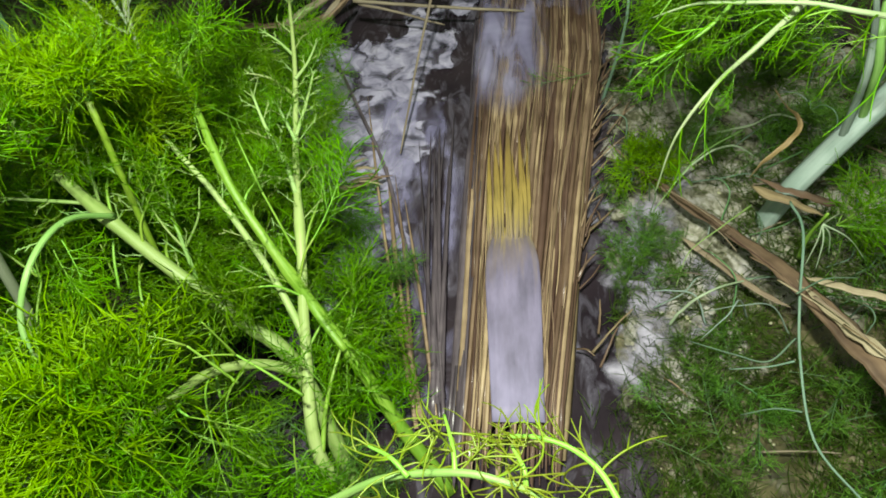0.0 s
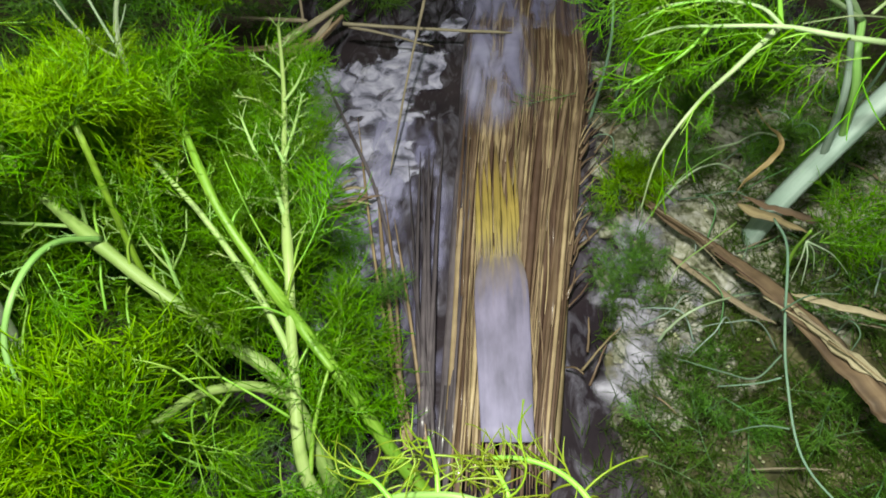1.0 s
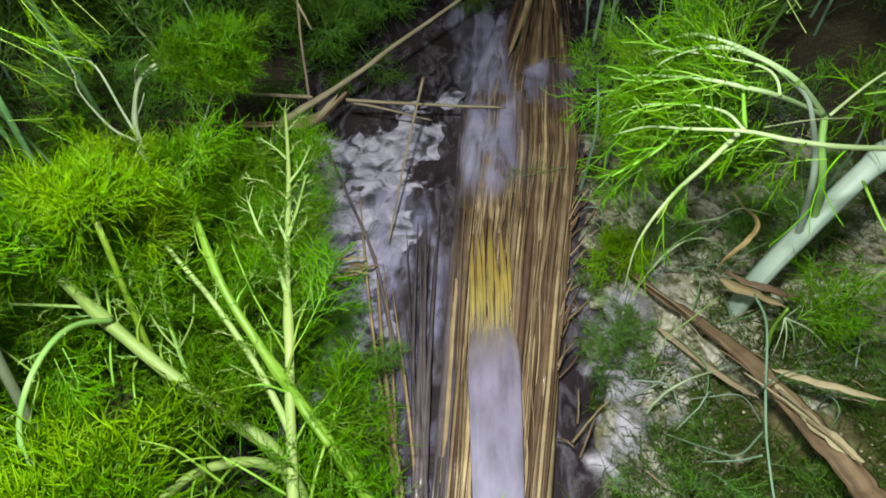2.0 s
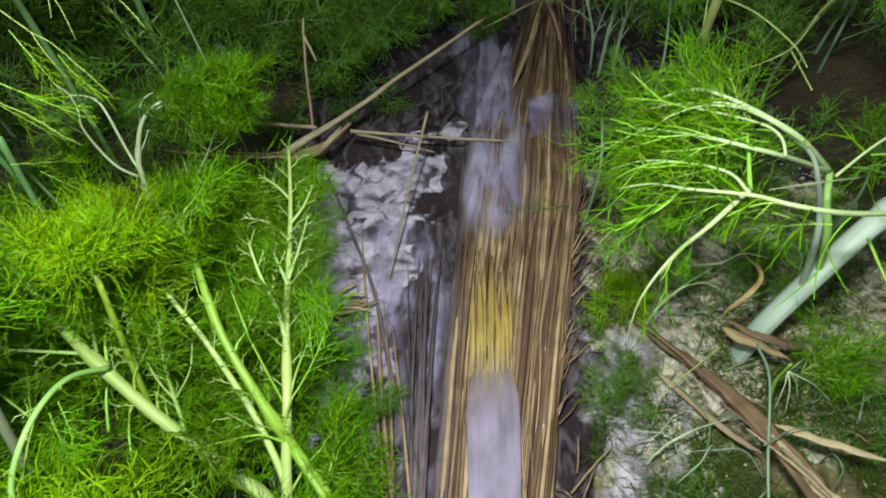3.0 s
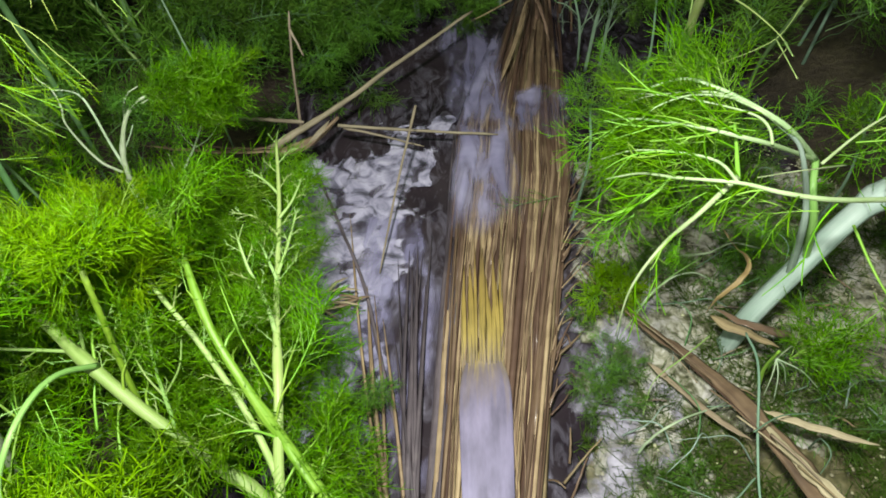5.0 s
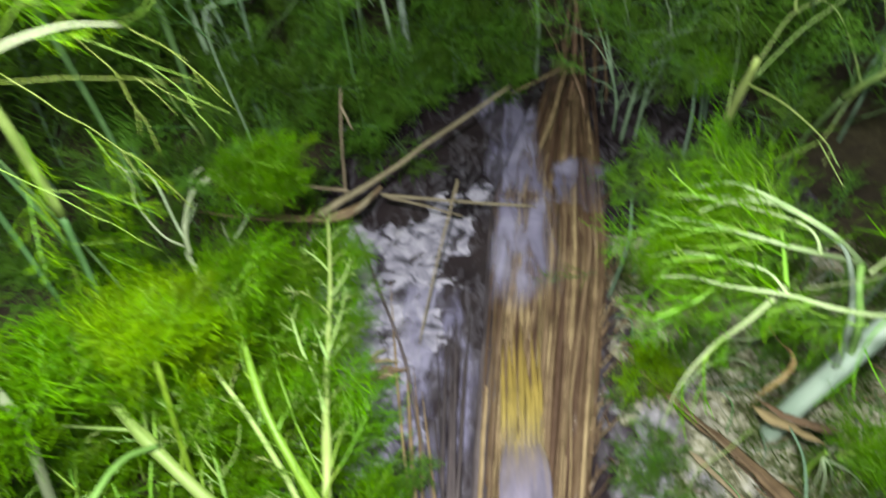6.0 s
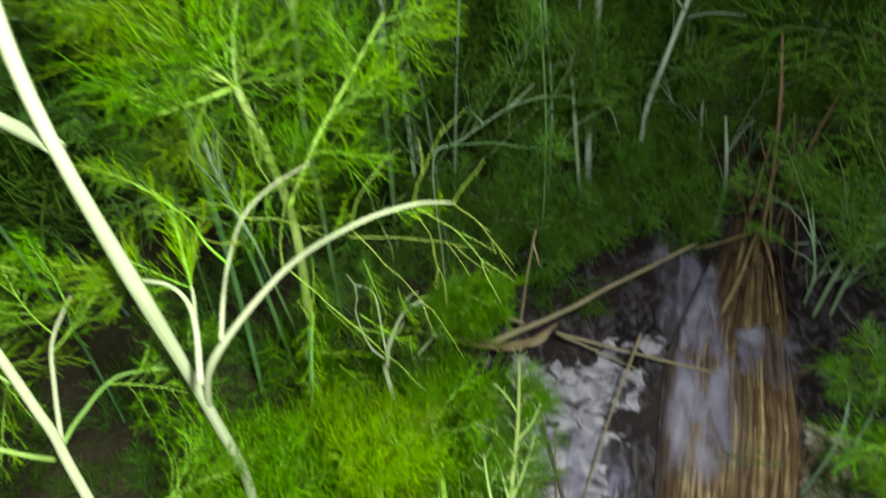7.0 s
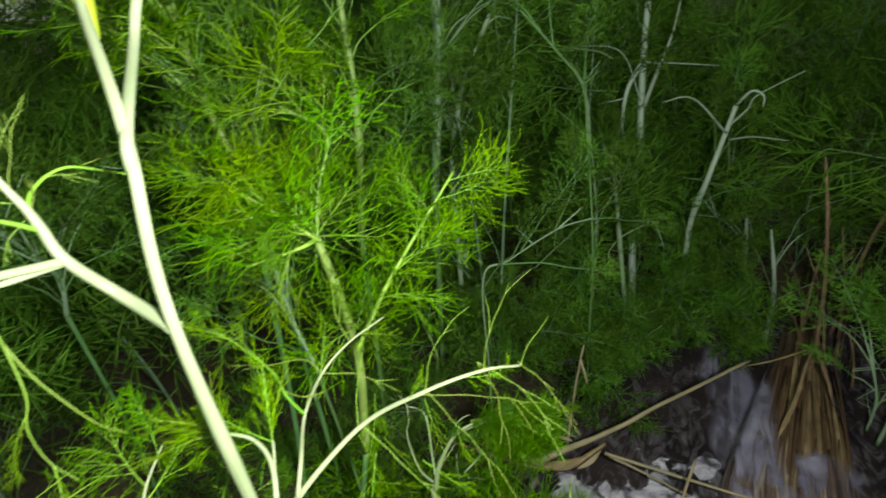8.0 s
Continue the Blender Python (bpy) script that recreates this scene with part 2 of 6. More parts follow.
def scum_mat(name, stops, alpha=1.0, scale=26.0, relief=0.4, distort=2.6, detail=6, rough=0.42, thin=0.04, full=0.62, rim=0.5, patch=(2.0, 0.5, 1), patch_scale=15.0, grain=0.0):
    """A skin on the water: marbled colour, folded relief, and holes where it is thin."""
    m, nt, bsdf, out = nodes_of(name)
    v = coords(nt, "Object")
    swirl = noise_tex(nt, v, scale, detail, 0.55, distort)
    shade = swirl
    if grain:
        fine = noise_tex(nt, v, scale * 5, 5, 0.6, 0.6)
        blend = nt.nodes.new("ShaderNodeMix")
        blend.inputs[0].default_value = grain
        nt.links.new(swirl, blend.inputs[2])
        nt.links.new(fine, blend.inputs[3])
        shade = blend.outputs[0]
    nt.links.new(ramp(nt, shade, stops), bsdf.inputs["Base Color"])
    bsdf.inputs["Roughness"].default_value = rough
    bump(nt, bsdf, shade, relief, 0.004)
    if alpha < 1.0:
        tr = nt.nodes.new("ShaderNodeBsdfTransparent")
        mix = nt.nodes.new("ShaderNodeMixShader")
        thick = nt.nodes.new("ShaderNodeAttribute")
        thick.attribute_name = "thickness"
        soft = nt.nodes.new("ShaderNodeMapRange")
        soft.interpolation_type = "SMOOTHSTEP"
        soft.inputs[1].default_value, soft.inputs[2].default_value = 0.0, rim
        nt.links.new(thick.outputs["Fac"], soft.inputs[0])
        fac = nt.nodes.new("ShaderNodeMapRange")
        fac.interpolation_type = "SMOOTHSTEP"
        fac.inputs[1].default_value, fac.inputs[2].default_value = 0.33, full
        fac.inputs[3].default_value, fac.inputs[4].default_value = thin, alpha
        nt.links.new(noise_tex(nt, coords(nt, "Object", patch), patch_scale, 4, 0.5, 0.7), fac.inputs[0])
        mul = nt.nodes.new("ShaderNodeMath")
        mul.operation = "MULTIPLY"
        nt.links.new(fac.outputs[0], mul.inputs[0])
        nt.links.new(soft.outputs[0], mul.inputs[1])
        nt.links.new(mul.outputs[0], mix.inputs[0])
        nt.links.new(tr.outputs[0], mix.inputs[1])
        nt.links.new(bsdf.outputs[0], mix.inputs[2])
        nt.links.new(mix.outputs[0], out.inputs[0])
    return m


def soil_mat():
    m, nt, bsdf, out = nodes_of("wet_soil")
    v = coords(nt, "Object")
    big, fine = noise_tex(nt, v, 3.5, 6, 0.6), noise_tex(nt, v, 70.0, 6, 0.7)
    mix = nt.nodes.new("ShaderNodeMix")
    mix.inputs[0].default_value = 0.5
    nt.links.new(big, mix.inputs[2])
    nt.links.new(fine, mix.inputs[3])
    col = ramp(nt, mix.outputs[0], [(0.35, (0.015, 0.011, 0.008)), (0.5, (0.045, 0.034, 0.022)), (0.62, (0.08, 0.07, 0.035)), (0.75, (0.15, 0.12, 0.08))])
    nt.links.new(col, bsdf.inputs["Base Color"])
    bsdf.inputs["Roughness"].default_value = 0.7
    bump(nt, bsdf, fine, 0.9, 0.012)
    return m


water, soil = water_mat(), soil_mat()
scum = scum_mat("pond_scum", [(0.3, (0.06, 0.058, 0.08)), (0.4, (0.19, 0.187, 0.265)), (0.47, (0.32, 0.312, 0.435)), (0.56, (0.43, 0.42, 0.565)), (0.68, (0.56, 0.55, 0.7))], alpha=0.98, scale=17.0, relief=0.9, distort=1.6, detail=4, rough=0.22, thin=0.1, full=0.5, rim=0.14, patch=(1, 1, 1), patch_scale=19.0)
foam = scum_mat("algae_foam", [(0.34, (0.03, 0.035, 0.014)), (0.43, (0.12, 0.125, 0.07)), (0.49, (0.29, 0.29, 0.21)), (0.55, (0.46, 0.455, 0.39)), (0.65, (0.63, 0.62, 0.59))], alpha=0.97, scale=16.0, relief=0.55, distort=1.0, thin=0.45, rim=0.16, patch=(1, 1, 1), grain=0.5)
algae = scum_mat("algae_mud", [(0.34, (0.02, 0.022, 0.008)), (0.44, (0.06, 0.06, 0.024)), (0.52, (0.12, 0.112, 0.05)), (0.6, (0.21, 0.19, 0.11)), (0.7, (0.36, 0.33, 0.24))], alpha=0.97, scale=13.0, relief=0.6, distort=1.0, thin=0.6, rim=0.2, patch=(1, 1, 1), grain=0.5)
scum_soft = scum_mat("washed_scum", [(0.3, (0.08, 0.08, 0.08)), (0.42, (0.195, 0.19, 0.235)), (0.52, (0.33, 0.32, 0.4)), (0.65, (0.49, 0.475, 0.585))], alpha=0.85, scale=22.0, relief=0.4, distort=1.2, detail=4, rough=0.4, thin=0.1, full=0.58, rim=0.45, patch=(1, 1, 1), patch_scale=22.0, grain=0.3)
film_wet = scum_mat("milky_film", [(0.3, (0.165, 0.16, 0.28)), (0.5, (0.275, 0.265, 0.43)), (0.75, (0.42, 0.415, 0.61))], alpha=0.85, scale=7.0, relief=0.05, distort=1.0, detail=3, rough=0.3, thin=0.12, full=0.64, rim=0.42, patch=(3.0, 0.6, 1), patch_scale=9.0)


# ---------------------------------------------------------------- mesh helpers
def smooth_path(pts, per=6):
    """A Catmull-Rom line through the points."""
    p = [Vector(q) for q in pts]
    if len(p) == 2:
        return [p[0].lerp(p[1], i / per) for i in range(per + 1)]
    p = [2 * p[0] - p[1]] + p + [2 * p[-1] - p[-2]]
    out = []
    for i in range(1, len(p) - 2):
        a, b, c, d = p[i - 1 : i + 3]
        for k in range(per):
            t = k / per
            out.append(0.5 * (2 * b + (c - a) * t + (2 * a - 5 * b + 4 * c - d) * t * t + (3 * b - a - 3 * c + d) * t ** 3))
    return out + [p[-2]]


class Build:
    """Collects tubes and ribbons into one mesh."""

    def __init__(self):
        self.v, self.f, self.uv, self.mi = [], [], [], []

    def tube(self, line, radii, sides=8, flat=1.0, mat_index=0, cap=True, up=None, twist=0.0, root=None):
        """root: the vertex of the part that this one grows from."""
        n = len(line)
        start = len(self.v)
        if root is not None:
            self.f.append((root, start, start + 1))
            self.uv += [(0.5, 0.0)] * 3
            self.mi.append(mat_index)
        self.start, self.sides = start, sides
        length = 0.0
        along = []
        side = None
        for i in range(n):
            if i:
                length += (line[i] - line[i - 1]).length
            along.append(length)
            d = (line[min(i + 1, n - 1)] - line[max(i - 1, 0)]).normalized()
            if side is None:
                ref = up or (Vector((0, 0, 1)) if abs(d.z) < 0.9 else Vector((1, 0, 0)))
                side = d.cross(ref).normalized()
            side = (side - d * side.dot(d)).normalized()
            other = side.cross(d)
            r = radii[i]
            for k in range(sides):
                a = 2 * math.pi * k / sides
                p, q = r * math.cos(a), r * flat * math.sin(a)
                c, s = math.cos(twist * i / n), math.sin(twist * i / n)
                self.v.append(line[i] + side * (p * c - q * s) + other * (p * s + q * c))
        for i in range(n - 1):
            for k in range(sides):
                a, b = start + i * sides + k, start + i * sides + (k + 1) % sides
                self.f.append((a, b, b + sides, a + sides))
                u0, u1 = k / sides, (k + 1) / sides
                self.uv += [(u0, along[i]), (u1, along[i]), (u1, along[i + 1]), (u0, along[i + 1])]
                self.mi.append(mat_index)
        if cap and sides > 3:
            for ring, flip in ((start, True), (start + (n - 1) * sides, False)):
                loop = list(range(ring, ring + sides))
                self.f.append(tuple(loop[::-1] if flip else loop))
                self.uv += [(0.5, 0.0)] * sides
                self.mi.append(mat_index)

    def mesh(self, name, mats, offset=(0, 0, 0)):
        me = bpy.data.meshes.new(name)
        o = Vector(offset)
        me.from_pydata([tuple(Vector(q) - o) for q in self.v], [], self.f)
        layer = me.uv_layers.new(name="UVMap")
        layer.data.foreach_set("uv", np.array(self.uv, dtype=np.float32).ravel())
        for m in mats:
            me.materials.append(m)
        me.polygons.foreach_set("material_index", self.mi)
        me.polygons.foreach_set("use_smooth", [True] * len(self.f))
        me.update()
        return me


def empty(name, at, label, category, group=""):
    e = new(name)
    e.location = at
    e.empty_display_size = 0.05
    return tagged(e, label, category, group)


def part(name, build, mats, parent, label=""):
    ob = new(name, build.mesh(name, mats if isinstance(mats, (list, tuple)) else [mats], parent.location))
    ob.parent = parent
    return tagged(ob, label)


def taper(n, r0, r1, power=1.0):
    return [r0 + (r1 - r0) * (i / (n - 1)) ** power for i in range(n)]


# ---------------------------------------------------------------- fennel leaves
def thread(b, p, d, length, r, rng, droop=0.15, sides=3, segs=2, mat_index=0, bend=0.25, root=None):
    """One hair-thin leaf segment; returns its line."""
    line = [p.copy()]
    d = d.normalized()
    turn = Vector((rng.uniform(-1, 1), rng.uniform(-1, 1), rng.uniform(-1, 1))) * bend
    for _ in range(segs):
        d = (d + turn / segs + Vector((0, 0, -droop / segs))).normalized()
        line.append(line[-1] + d * (length / segs))
    b.tube(line, taper(segs + 1, r, r * 0.45), sides, mat_index=mat_index, cap=False, root=root)
    return line


def around(d, angle, azimuth):
    """A direction at an angle from d."""
    d = d.normalized()
    a = d.orthogonal().normalized()
    c = d.cross(a)
    return (d * math.cos(angle) + (a * math.cos(azimuth) + c * math.sin(azimuth)) * math.sin(angle)).normalized()


def frond_mesh(seed, nodes=7, length=0.16, pinna=0.085, subs=4, forks=3, hair=0.026, fat=0.0008, open_angle=0.85, droop=0.12, fork_segs=1, coarse=False):
    """A feathery leaf: a rib along z, side ribs, and forked threads on them."""
    rng = random.Random(seed)
    b = Build()
    line = thread(b, Vector((0, 0, 0)), Vector((0, 0, 1)), length, 0.0015, rng, 0.1, 3 if coarse else 5, 8, 1, 0.35)
    rib_at, rib_sides = b.start, b.sides
    pin_segs = 2 if coarse else 4
    start_az = rng.uniform(0, 6.3)
    for i in range(nodes):
        t = 0.22 + 0.78 * i / (nodes - 1)
        k = min(int(t * 8), 7)
        p = line[k].lerp(line[k + 1], t * 8 - k)
        d = (line[k + 1] - line[k]).normalized()
        for s in (0, 1):
            az = start_az + s * math.pi + rng.uniform(-0.5, 0.5) + (i % 2) * 0.7
            pd = around(d, open_angle * (1.1 - 0.5 * t) * rng.uniform(0.85, 1.2), az)
            pl = pinna * (1.1 - 0.75 * t) * rng.uniform(0.75, 1.2)
            pin = thread(b, p, pd, pl, max(0.0009, fat * 0.75), rng, droop, 3, pin_segs, 1, 0.4, rib_at + k * rib_sides)
            pin_at = b.start
            for j in range(subs):
                u = 0.25 + 0.75 * j / (subs - 1)
                kk = min(int(u * pin_segs), pin_segs - 1)
                q = pin[kk].lerp(pin[kk + 1], u * pin_segs - kk)
                qd = (pin[kk + 1] - pin[kk]).normalized()
                sd = around(qd, rng.uniform(0.5, 1.0) * (1.1 - 0.6 * u), rng.uniform(0, 6.3))
                sub = thread(b, q, sd, hair * rng.uniform(0.6, 1.1), fat * 1.2, rng, droop, 3, 1 if coarse else 2, 0, 0.3 if coarse else 0.7, pin_at + kk * 3)
                sub_at = b.start
                for _ in range(forks):
                    at = sub[0].lerp(sub[-1], rng.choice((0.0, 0.5, 1.0))) if coarse else sub[rng.choice((0, 1, 1, 2))]
                    thread(b, at, around(sd, rng.uniform(0.3, 0.95), rng.uniform(0, 6.3)), hair * rng.uniform(0.6, 1.35), fat, rng, droop, 3, fork_segs, 0, 0.35 if fork_segs == 1 else 0.8, sub_at)
    return b.mesh("frond", [leaf, rib])


FEATHERY = [frond_mesh(s) for s in range(4)]
NEAR = [frond_mesh(100 + s, nodes=6, pinna=0.09, subs=3, forks=2, hair=0.048, fat=0.0013, open_angle=0.9, droop=0.1, fork_segs=2) for s in range(5)]
FULL = [frond_mesh(120 + s, nodes=7, length=0.12, pinna=0.08, subs=4, forks=2, hair=0.05, fat=0.0014, open_angle=1.0, fork_segs=2) for s in range(4)]
BUSHY = [frond_mesh(20 + s, nodes=8, length=0.12, pinna=0.075, subs=5, forks=4, hair=0.024, open_angle=1.0) for s in range(3)]
AIRY = [frond_mesh(40 + s, nodes=5, length=0.17, pinna=0.1, subs=3, forks=2, hair=0.034, fat=0.0009, open_angle=0.8, droop=0.25, fork_segs=2) for s in range(3)]


def spray_mesh(seed, length=0.16, pairs=6, arm=0.075, r=0.00075, curl=0.1):
    """An open leaf: a bowed rib with forked threads that curve toward its tip."""
    rng = random.Random(seed)
    b = Build()
    line = thread(b, Vector((0, 0, 0)), Vector((0.2, 0, 1)), length, r * 1.7, rng, -0.1, 5, 10, 1, 0.6)
    rib_at = b.start
    for i in range(pairs):
        t = 0.18 + 0.74 * i / (pairs - 1)
        k = min(int(t * 10), 9)
        d = (line[k + 1] - line[k]).normalized()
        for s in (-1, 1):
            p = line[k].lerp(line[k + 1], rng.random())
            out = around(d, rng.uniform(0.6, 1.0), s * 1.57 + rng.uniform(-0.5, 0.5))
            ln = arm * (1.15 - 0.6 * t) * rng.uniform(0.6, 1.15)
            arm_line = [p.copy()]
            way = out.copy()
            for _ in range(7):
                way = (way + d * 0.1 + Vector((rng.uniform(-curl, curl), rng.uniform(-curl, curl), rng.uniform(-curl, curl)))).normalized()
                arm_line.append(arm_line[-1] + way * ln / 7)
            b.tube(arm_line, taper(8, r, r * 0.5), 4, cap=False, root=rib_at + k * 5)
            arm_at = b.start
            for j in (2, 3, 4, 5):
                if rng.random() < 0.7:
                    side = around(way, rng.uniform(0.35, 0.7), rng.uniform(0, 6.3))
                    thread(b, arm_line[j], side, ln * rng.uniform(0.3, 0.6), r * 0.8, rng, -0.05, 4, 4, 0, 0.5, arm_at + j * 4)
    return b.mesh("frond", [leaf, rib])


SPARSE = [spray_mesh(90 + s) for s in range(4)]

LONG = [frond_mesh(70 + s, nodes=5, length=0.13, pinna=0.11, subs=3, forks=2, hair=0.056, fat=0.0011, open_angle=0.75, droop=0.1, fork_segs=2) for s in range(4)]


def bluish(meshes):
    out = []
    for me in meshes:
        c = me.copy()
        c.materials[0], c.materials[1] = leaf_blue, rib_dark
        out.append(c)
    return out


def torchlit(meshes):
    out = []
    for me in meshes:
        c = me.copy()
        c.materials[0] = leaf_lit
        out.append(c)
    return out


LIT, SPARSE, LONG_LIT, FINE_LIT = torchlit(FULL), torchlit(SPARSE), torchlit(LONG), torchlit(FEATHERY)
FAR = bluish(FEATHERY) + bluish(BUSHY)
LIGHT = bluish([frond_mesh(60 + s, nodes=6, length=0.17, pinna=0.1, subs=4, forks=3, hair=0.04, fat=0.0009, coarse=True) for s in range(4)])
SPARSE_FAR = bluish(SPARSE)
dice = random.Random(7)


def frond(plant, at, aim, size, kinds, roll=None):
    """Hang one leaf on the plant: at a place, growing toward aim."""
    ob = new("frond", dice.choice(kinds))
    q = Vector(aim).to_track_quat("Z", "Y").to_matrix().to_4x4()
    spin = Matrix.Rotation(dice.uniform(0, 6.283) if roll is None else roll, 4, "Z")
    ob.parent = plant
    ob.matrix_basis = Matrix.Translation(Vector(at) - plant.location) @ q @ spin @ Matrix.Scale(size, 4)
    return ob


def stem(plant, pts, r0, r1, mat=None, name="stem", flat=1.0, swell=(), sides=10, label="", power=1.0):
    """A tapered stem through the points; swell: places along it (0 to 1) of thickened nodes."""
    line = smooth_path(pts, 7)
    n = len(line)
    radii = taper(n, r0, r1, power)
    for s in swell:
        for i in range(n):
            radii[i] *= 1 + 0.32 * math.exp(-(((i / (n - 1) - s) * n / 1.6) ** 2))
    b = Build()
    b.tube(line, radii, sides, flat)
    part(name, b, mat or stem_green, plant, label)
    return line


def along_line(line, t):
    x = t * (len(line) - 1)
    k = min(int(x), len(line) - 2)
    return line[k].lerp(line[k + 1], x - k), (line[k + 1] - line[k]).normalized()


def leafy(plant, line, n, lo, hi, reach, size, kinds, mat=None, lift=0.4, r=0.0018, side=None):
    """Leaves on stalks that leave the line between lo and hi of its length."""
    for i in range(n):
        t = lo + (hi - lo) * (i + dice.random()) / n
        p, d = along_line(line, t)
        out = around(d, dice.uniform(0.5, 1.2), dice.uniform(0, 6.283))
        if side:
            out = (out + Vector(side) * 0.9).normalized()
        out = (out + Vector((0, 0, lift))).normalized()
        ln = reach * dice.uniform(0.5, 1.2)
        q = p + out * ln * 0.55 + d * ln * 0.2
        e = p + out * ln + d * ln * 0.25 - Vector((0, 0, ln * 0.1))
        stem(plant, [p, q, e], r, r * 0.6, mat or rib, "stalk", sides=5)
        frond(plant, e, (e - q).normalized() + Vector((dice.uniform(-0.4, 0.4), dice.uniform(-0.4, 0.4), dice.uniform(-0.2, 0.3))), size * dice.uniform(0.7, 1.25), kinds)


def tuft(plant, at, aim, n, size, kinds, open_angle=0.8):
    """A brush of leaves from one point."""
    for i in range(n):
        d = around(Vector(aim), open_angle * math.sqrt((i + 0.5) / n), i * 2.4 + dice.uniform(-0.4, 0.4))
        frond(plant, at, d, size * dice.uniform(0.75, 1.2), kinds)


# ---------------------------------------------------------------- ground, ditch water and scum
def ground_height(x, y):
    bank_l = max(0.0, -0.24 - x) * 0.25
    bank_r = max(0.0, x - 0.62) * 0.25
    bank_f = max(0.0, y - 1.75) * 0.3 + max(0.0, -0.1 - y) * 0.3
    rise = min(0.14, bank_l + bank_r + bank_f)
    return -0.035 + rise + 0.02 * noise.noise((x * 5, y * 5, 0)) + 0.008 * noise.noise((x * 23, y * 23, 3))


def sheet(xs, ys, height):
    verts = [(x, y, height(x, y)) for y in ys for x in xs]
    w = len(xs)
    faces = [(j * w + i, j * w + i + 1, (j + 1) * w + i + 1, (j + 1) * w + i) for j in range(len(ys) - 1) for i in range(w - 1)]
    return verts, faces


def spaced(lo, hi, fine_lo, fine_hi, step, far):
    inner = list(np.arange(fine_lo, fine_hi + 1e-6, step))
    left, right, s = [], [], step
    v = fine_lo
    while v > lo:
        s = min(s * 1.4, far)
        v -= s
        left.append(v)
    s, v = step, inner[-1]
    while v < hi:
        s = min(s * 1.4, far)
        v += s
        right.append(v)
    return left[::-1] + inner + right


def plain(name, verts, faces, mat, smooth=True):
    me = bpy.data.meshes.new(name)
    me.from_pydata(verts, [], faces)
    me.materials.append(mat)
    me.polygons.foreach_set("use_smooth", [smooth] * len(faces))
    me.update()
    return new(name, me)


v, f = sheet(spaced(-80, 80, -1.3, 1.3, 0.025, 9.0), spaced(-80, 80, -0.3, 2.4, 0.025, 9.0), ground_height)
tagged(plain("ground", v, f, soil), "dark wet soil bank with leaf litter", "ground", kind="structure")
v, f = sheet(list(np.arange(-0.62, 1.0, 0.03)), list(np.arange(-0.5, 2.3, 0.03)), lambda x, y: 0.0)
tagged(plain("water", v, f, water), "dark brown still ditch water with a thin film", "water", kind="structure")


def film_sheet(name, mat, xr, yr, step, level, cut, base, warp, label, category):
    """A floating skin with ragged edges and holes: the cells of a grid where the field is above the cut."""
    xs, ys = np.arange(xr[0], xr[1], step), np.arange(yr[0], yr[1], step)
    index, verts, faces = {}, [], []

    def corner(i, j):
        if (i, j) not in index:
            x, y = xs[i], ys[j]
            index[i, j] = len(verts)
            jx, jy = noise.noise((x * 190, y * 190, 5)) * step * 0.7, noise.noise((x * 190, y * 190, 9)) * step * 0.7
            verts.append((x + jx, y + jy, (base(x, y) if callable(base) else base) + level * noise.noise((x * 34, y * 34, 1)) + level * 0.6 * noise.noise((x * 90, y * 90, 2))))
        return index[i, j]

    for j in range(len(ys) - 1):
        for i in range(len(xs) - 1):
            if warp(xs[i], ys[j]) > cut:
                faces.append((corner(i, j), corner(i + 1, j), corner(i + 1, j + 1), corner(i, j + 1)))
    ob = plain(name, verts, faces, mat)
    att = ob.data.attributes.new("thickness", "FLOAT", "POINT")
    att.data.foreach_set("value", [max(0.0, warp(q[0], q[1]) - cut) for q in verts])
    return tagged(ob, label, category, kind="stuff")


def fray(x, y, s=14.0, octaves=5):
    return noise.fractal((x * s + 0.6 * noise.noise((x * 30, y * 30, 4)), y * s * 0.7, 2.0), 0.8, 2.2, octaves)


def edge_box(x, y, x0, x1, y0, y1, soft):
    return min(1.0, (x - x0) / soft, (x1 - x) / soft, (y - y0) / soft, (y1 - y) / soft)


def scum_left(x, y):
    right = -0.01 - 0.12 * max(0.0, (0.86 - y)) + (0.03 if y > 0.88 else 0.0)
    m = edge_box(x, y, -0.3, right, 0.33, 1.0, 0.055)
    return 0.55 * m + 0.5 * fray(x, y)


film_sheet("scum", scum, (-0.32, 0.05), (0.2, 1.06), 0.0035, 0.0005, 0.12, 0.005, scum_left, "grey white scum floating on dark ditch water", "scum")


def scum_back(x, y):
    return 0.5 * edge_box(x, y, -0.14, 0.06, 0.9, 1.14, 0.05) + 0.6 * fray(x + 3, y, 20)


film_sheet("scum", scum, (-0.16, 0.08), (0.88, 1.16), 0.0035, 0.002, 0.42, 0.005, scum_back, "broken rag of pale scum beside the reeds", "scum")


def foam_right(x, y):
    left = 0.226 + 0.06 * max(0.0, y - 0.2) + 0.02 * noise.noise((y * 9, 2, 0))
    m = edge_box(x, y, left, 0.85, 0.2, 0.95, 0.06)
    return 0.55 * m + 0.5 * fray(x + 7, y, 12) - 0.6 * min(1.0, max(0.0, (x - 0.36) / 0.1)) * min(1.0, max(0.0, (0.4 - y) / 0.08))


def mud_right(x, y):
    left = 0.235 + 0.02 * noise.noise((y * 9, 2, 0))
    return 0.6 * edge_box(x, y, left, 1.0, -0.06, 0.42, 0.08) + 0.4 * fray(x + 9, y, 9)


def scum_right(x, y):
    left = 0.245 + 0.06 * max(0.0, y - 0.3)
    return 0.6 * edge_box(x, y, left - 0.026, left + 0.13, 0.22, 0.56, 0.07) + 0.6 * fray(x + 11, y, 20)


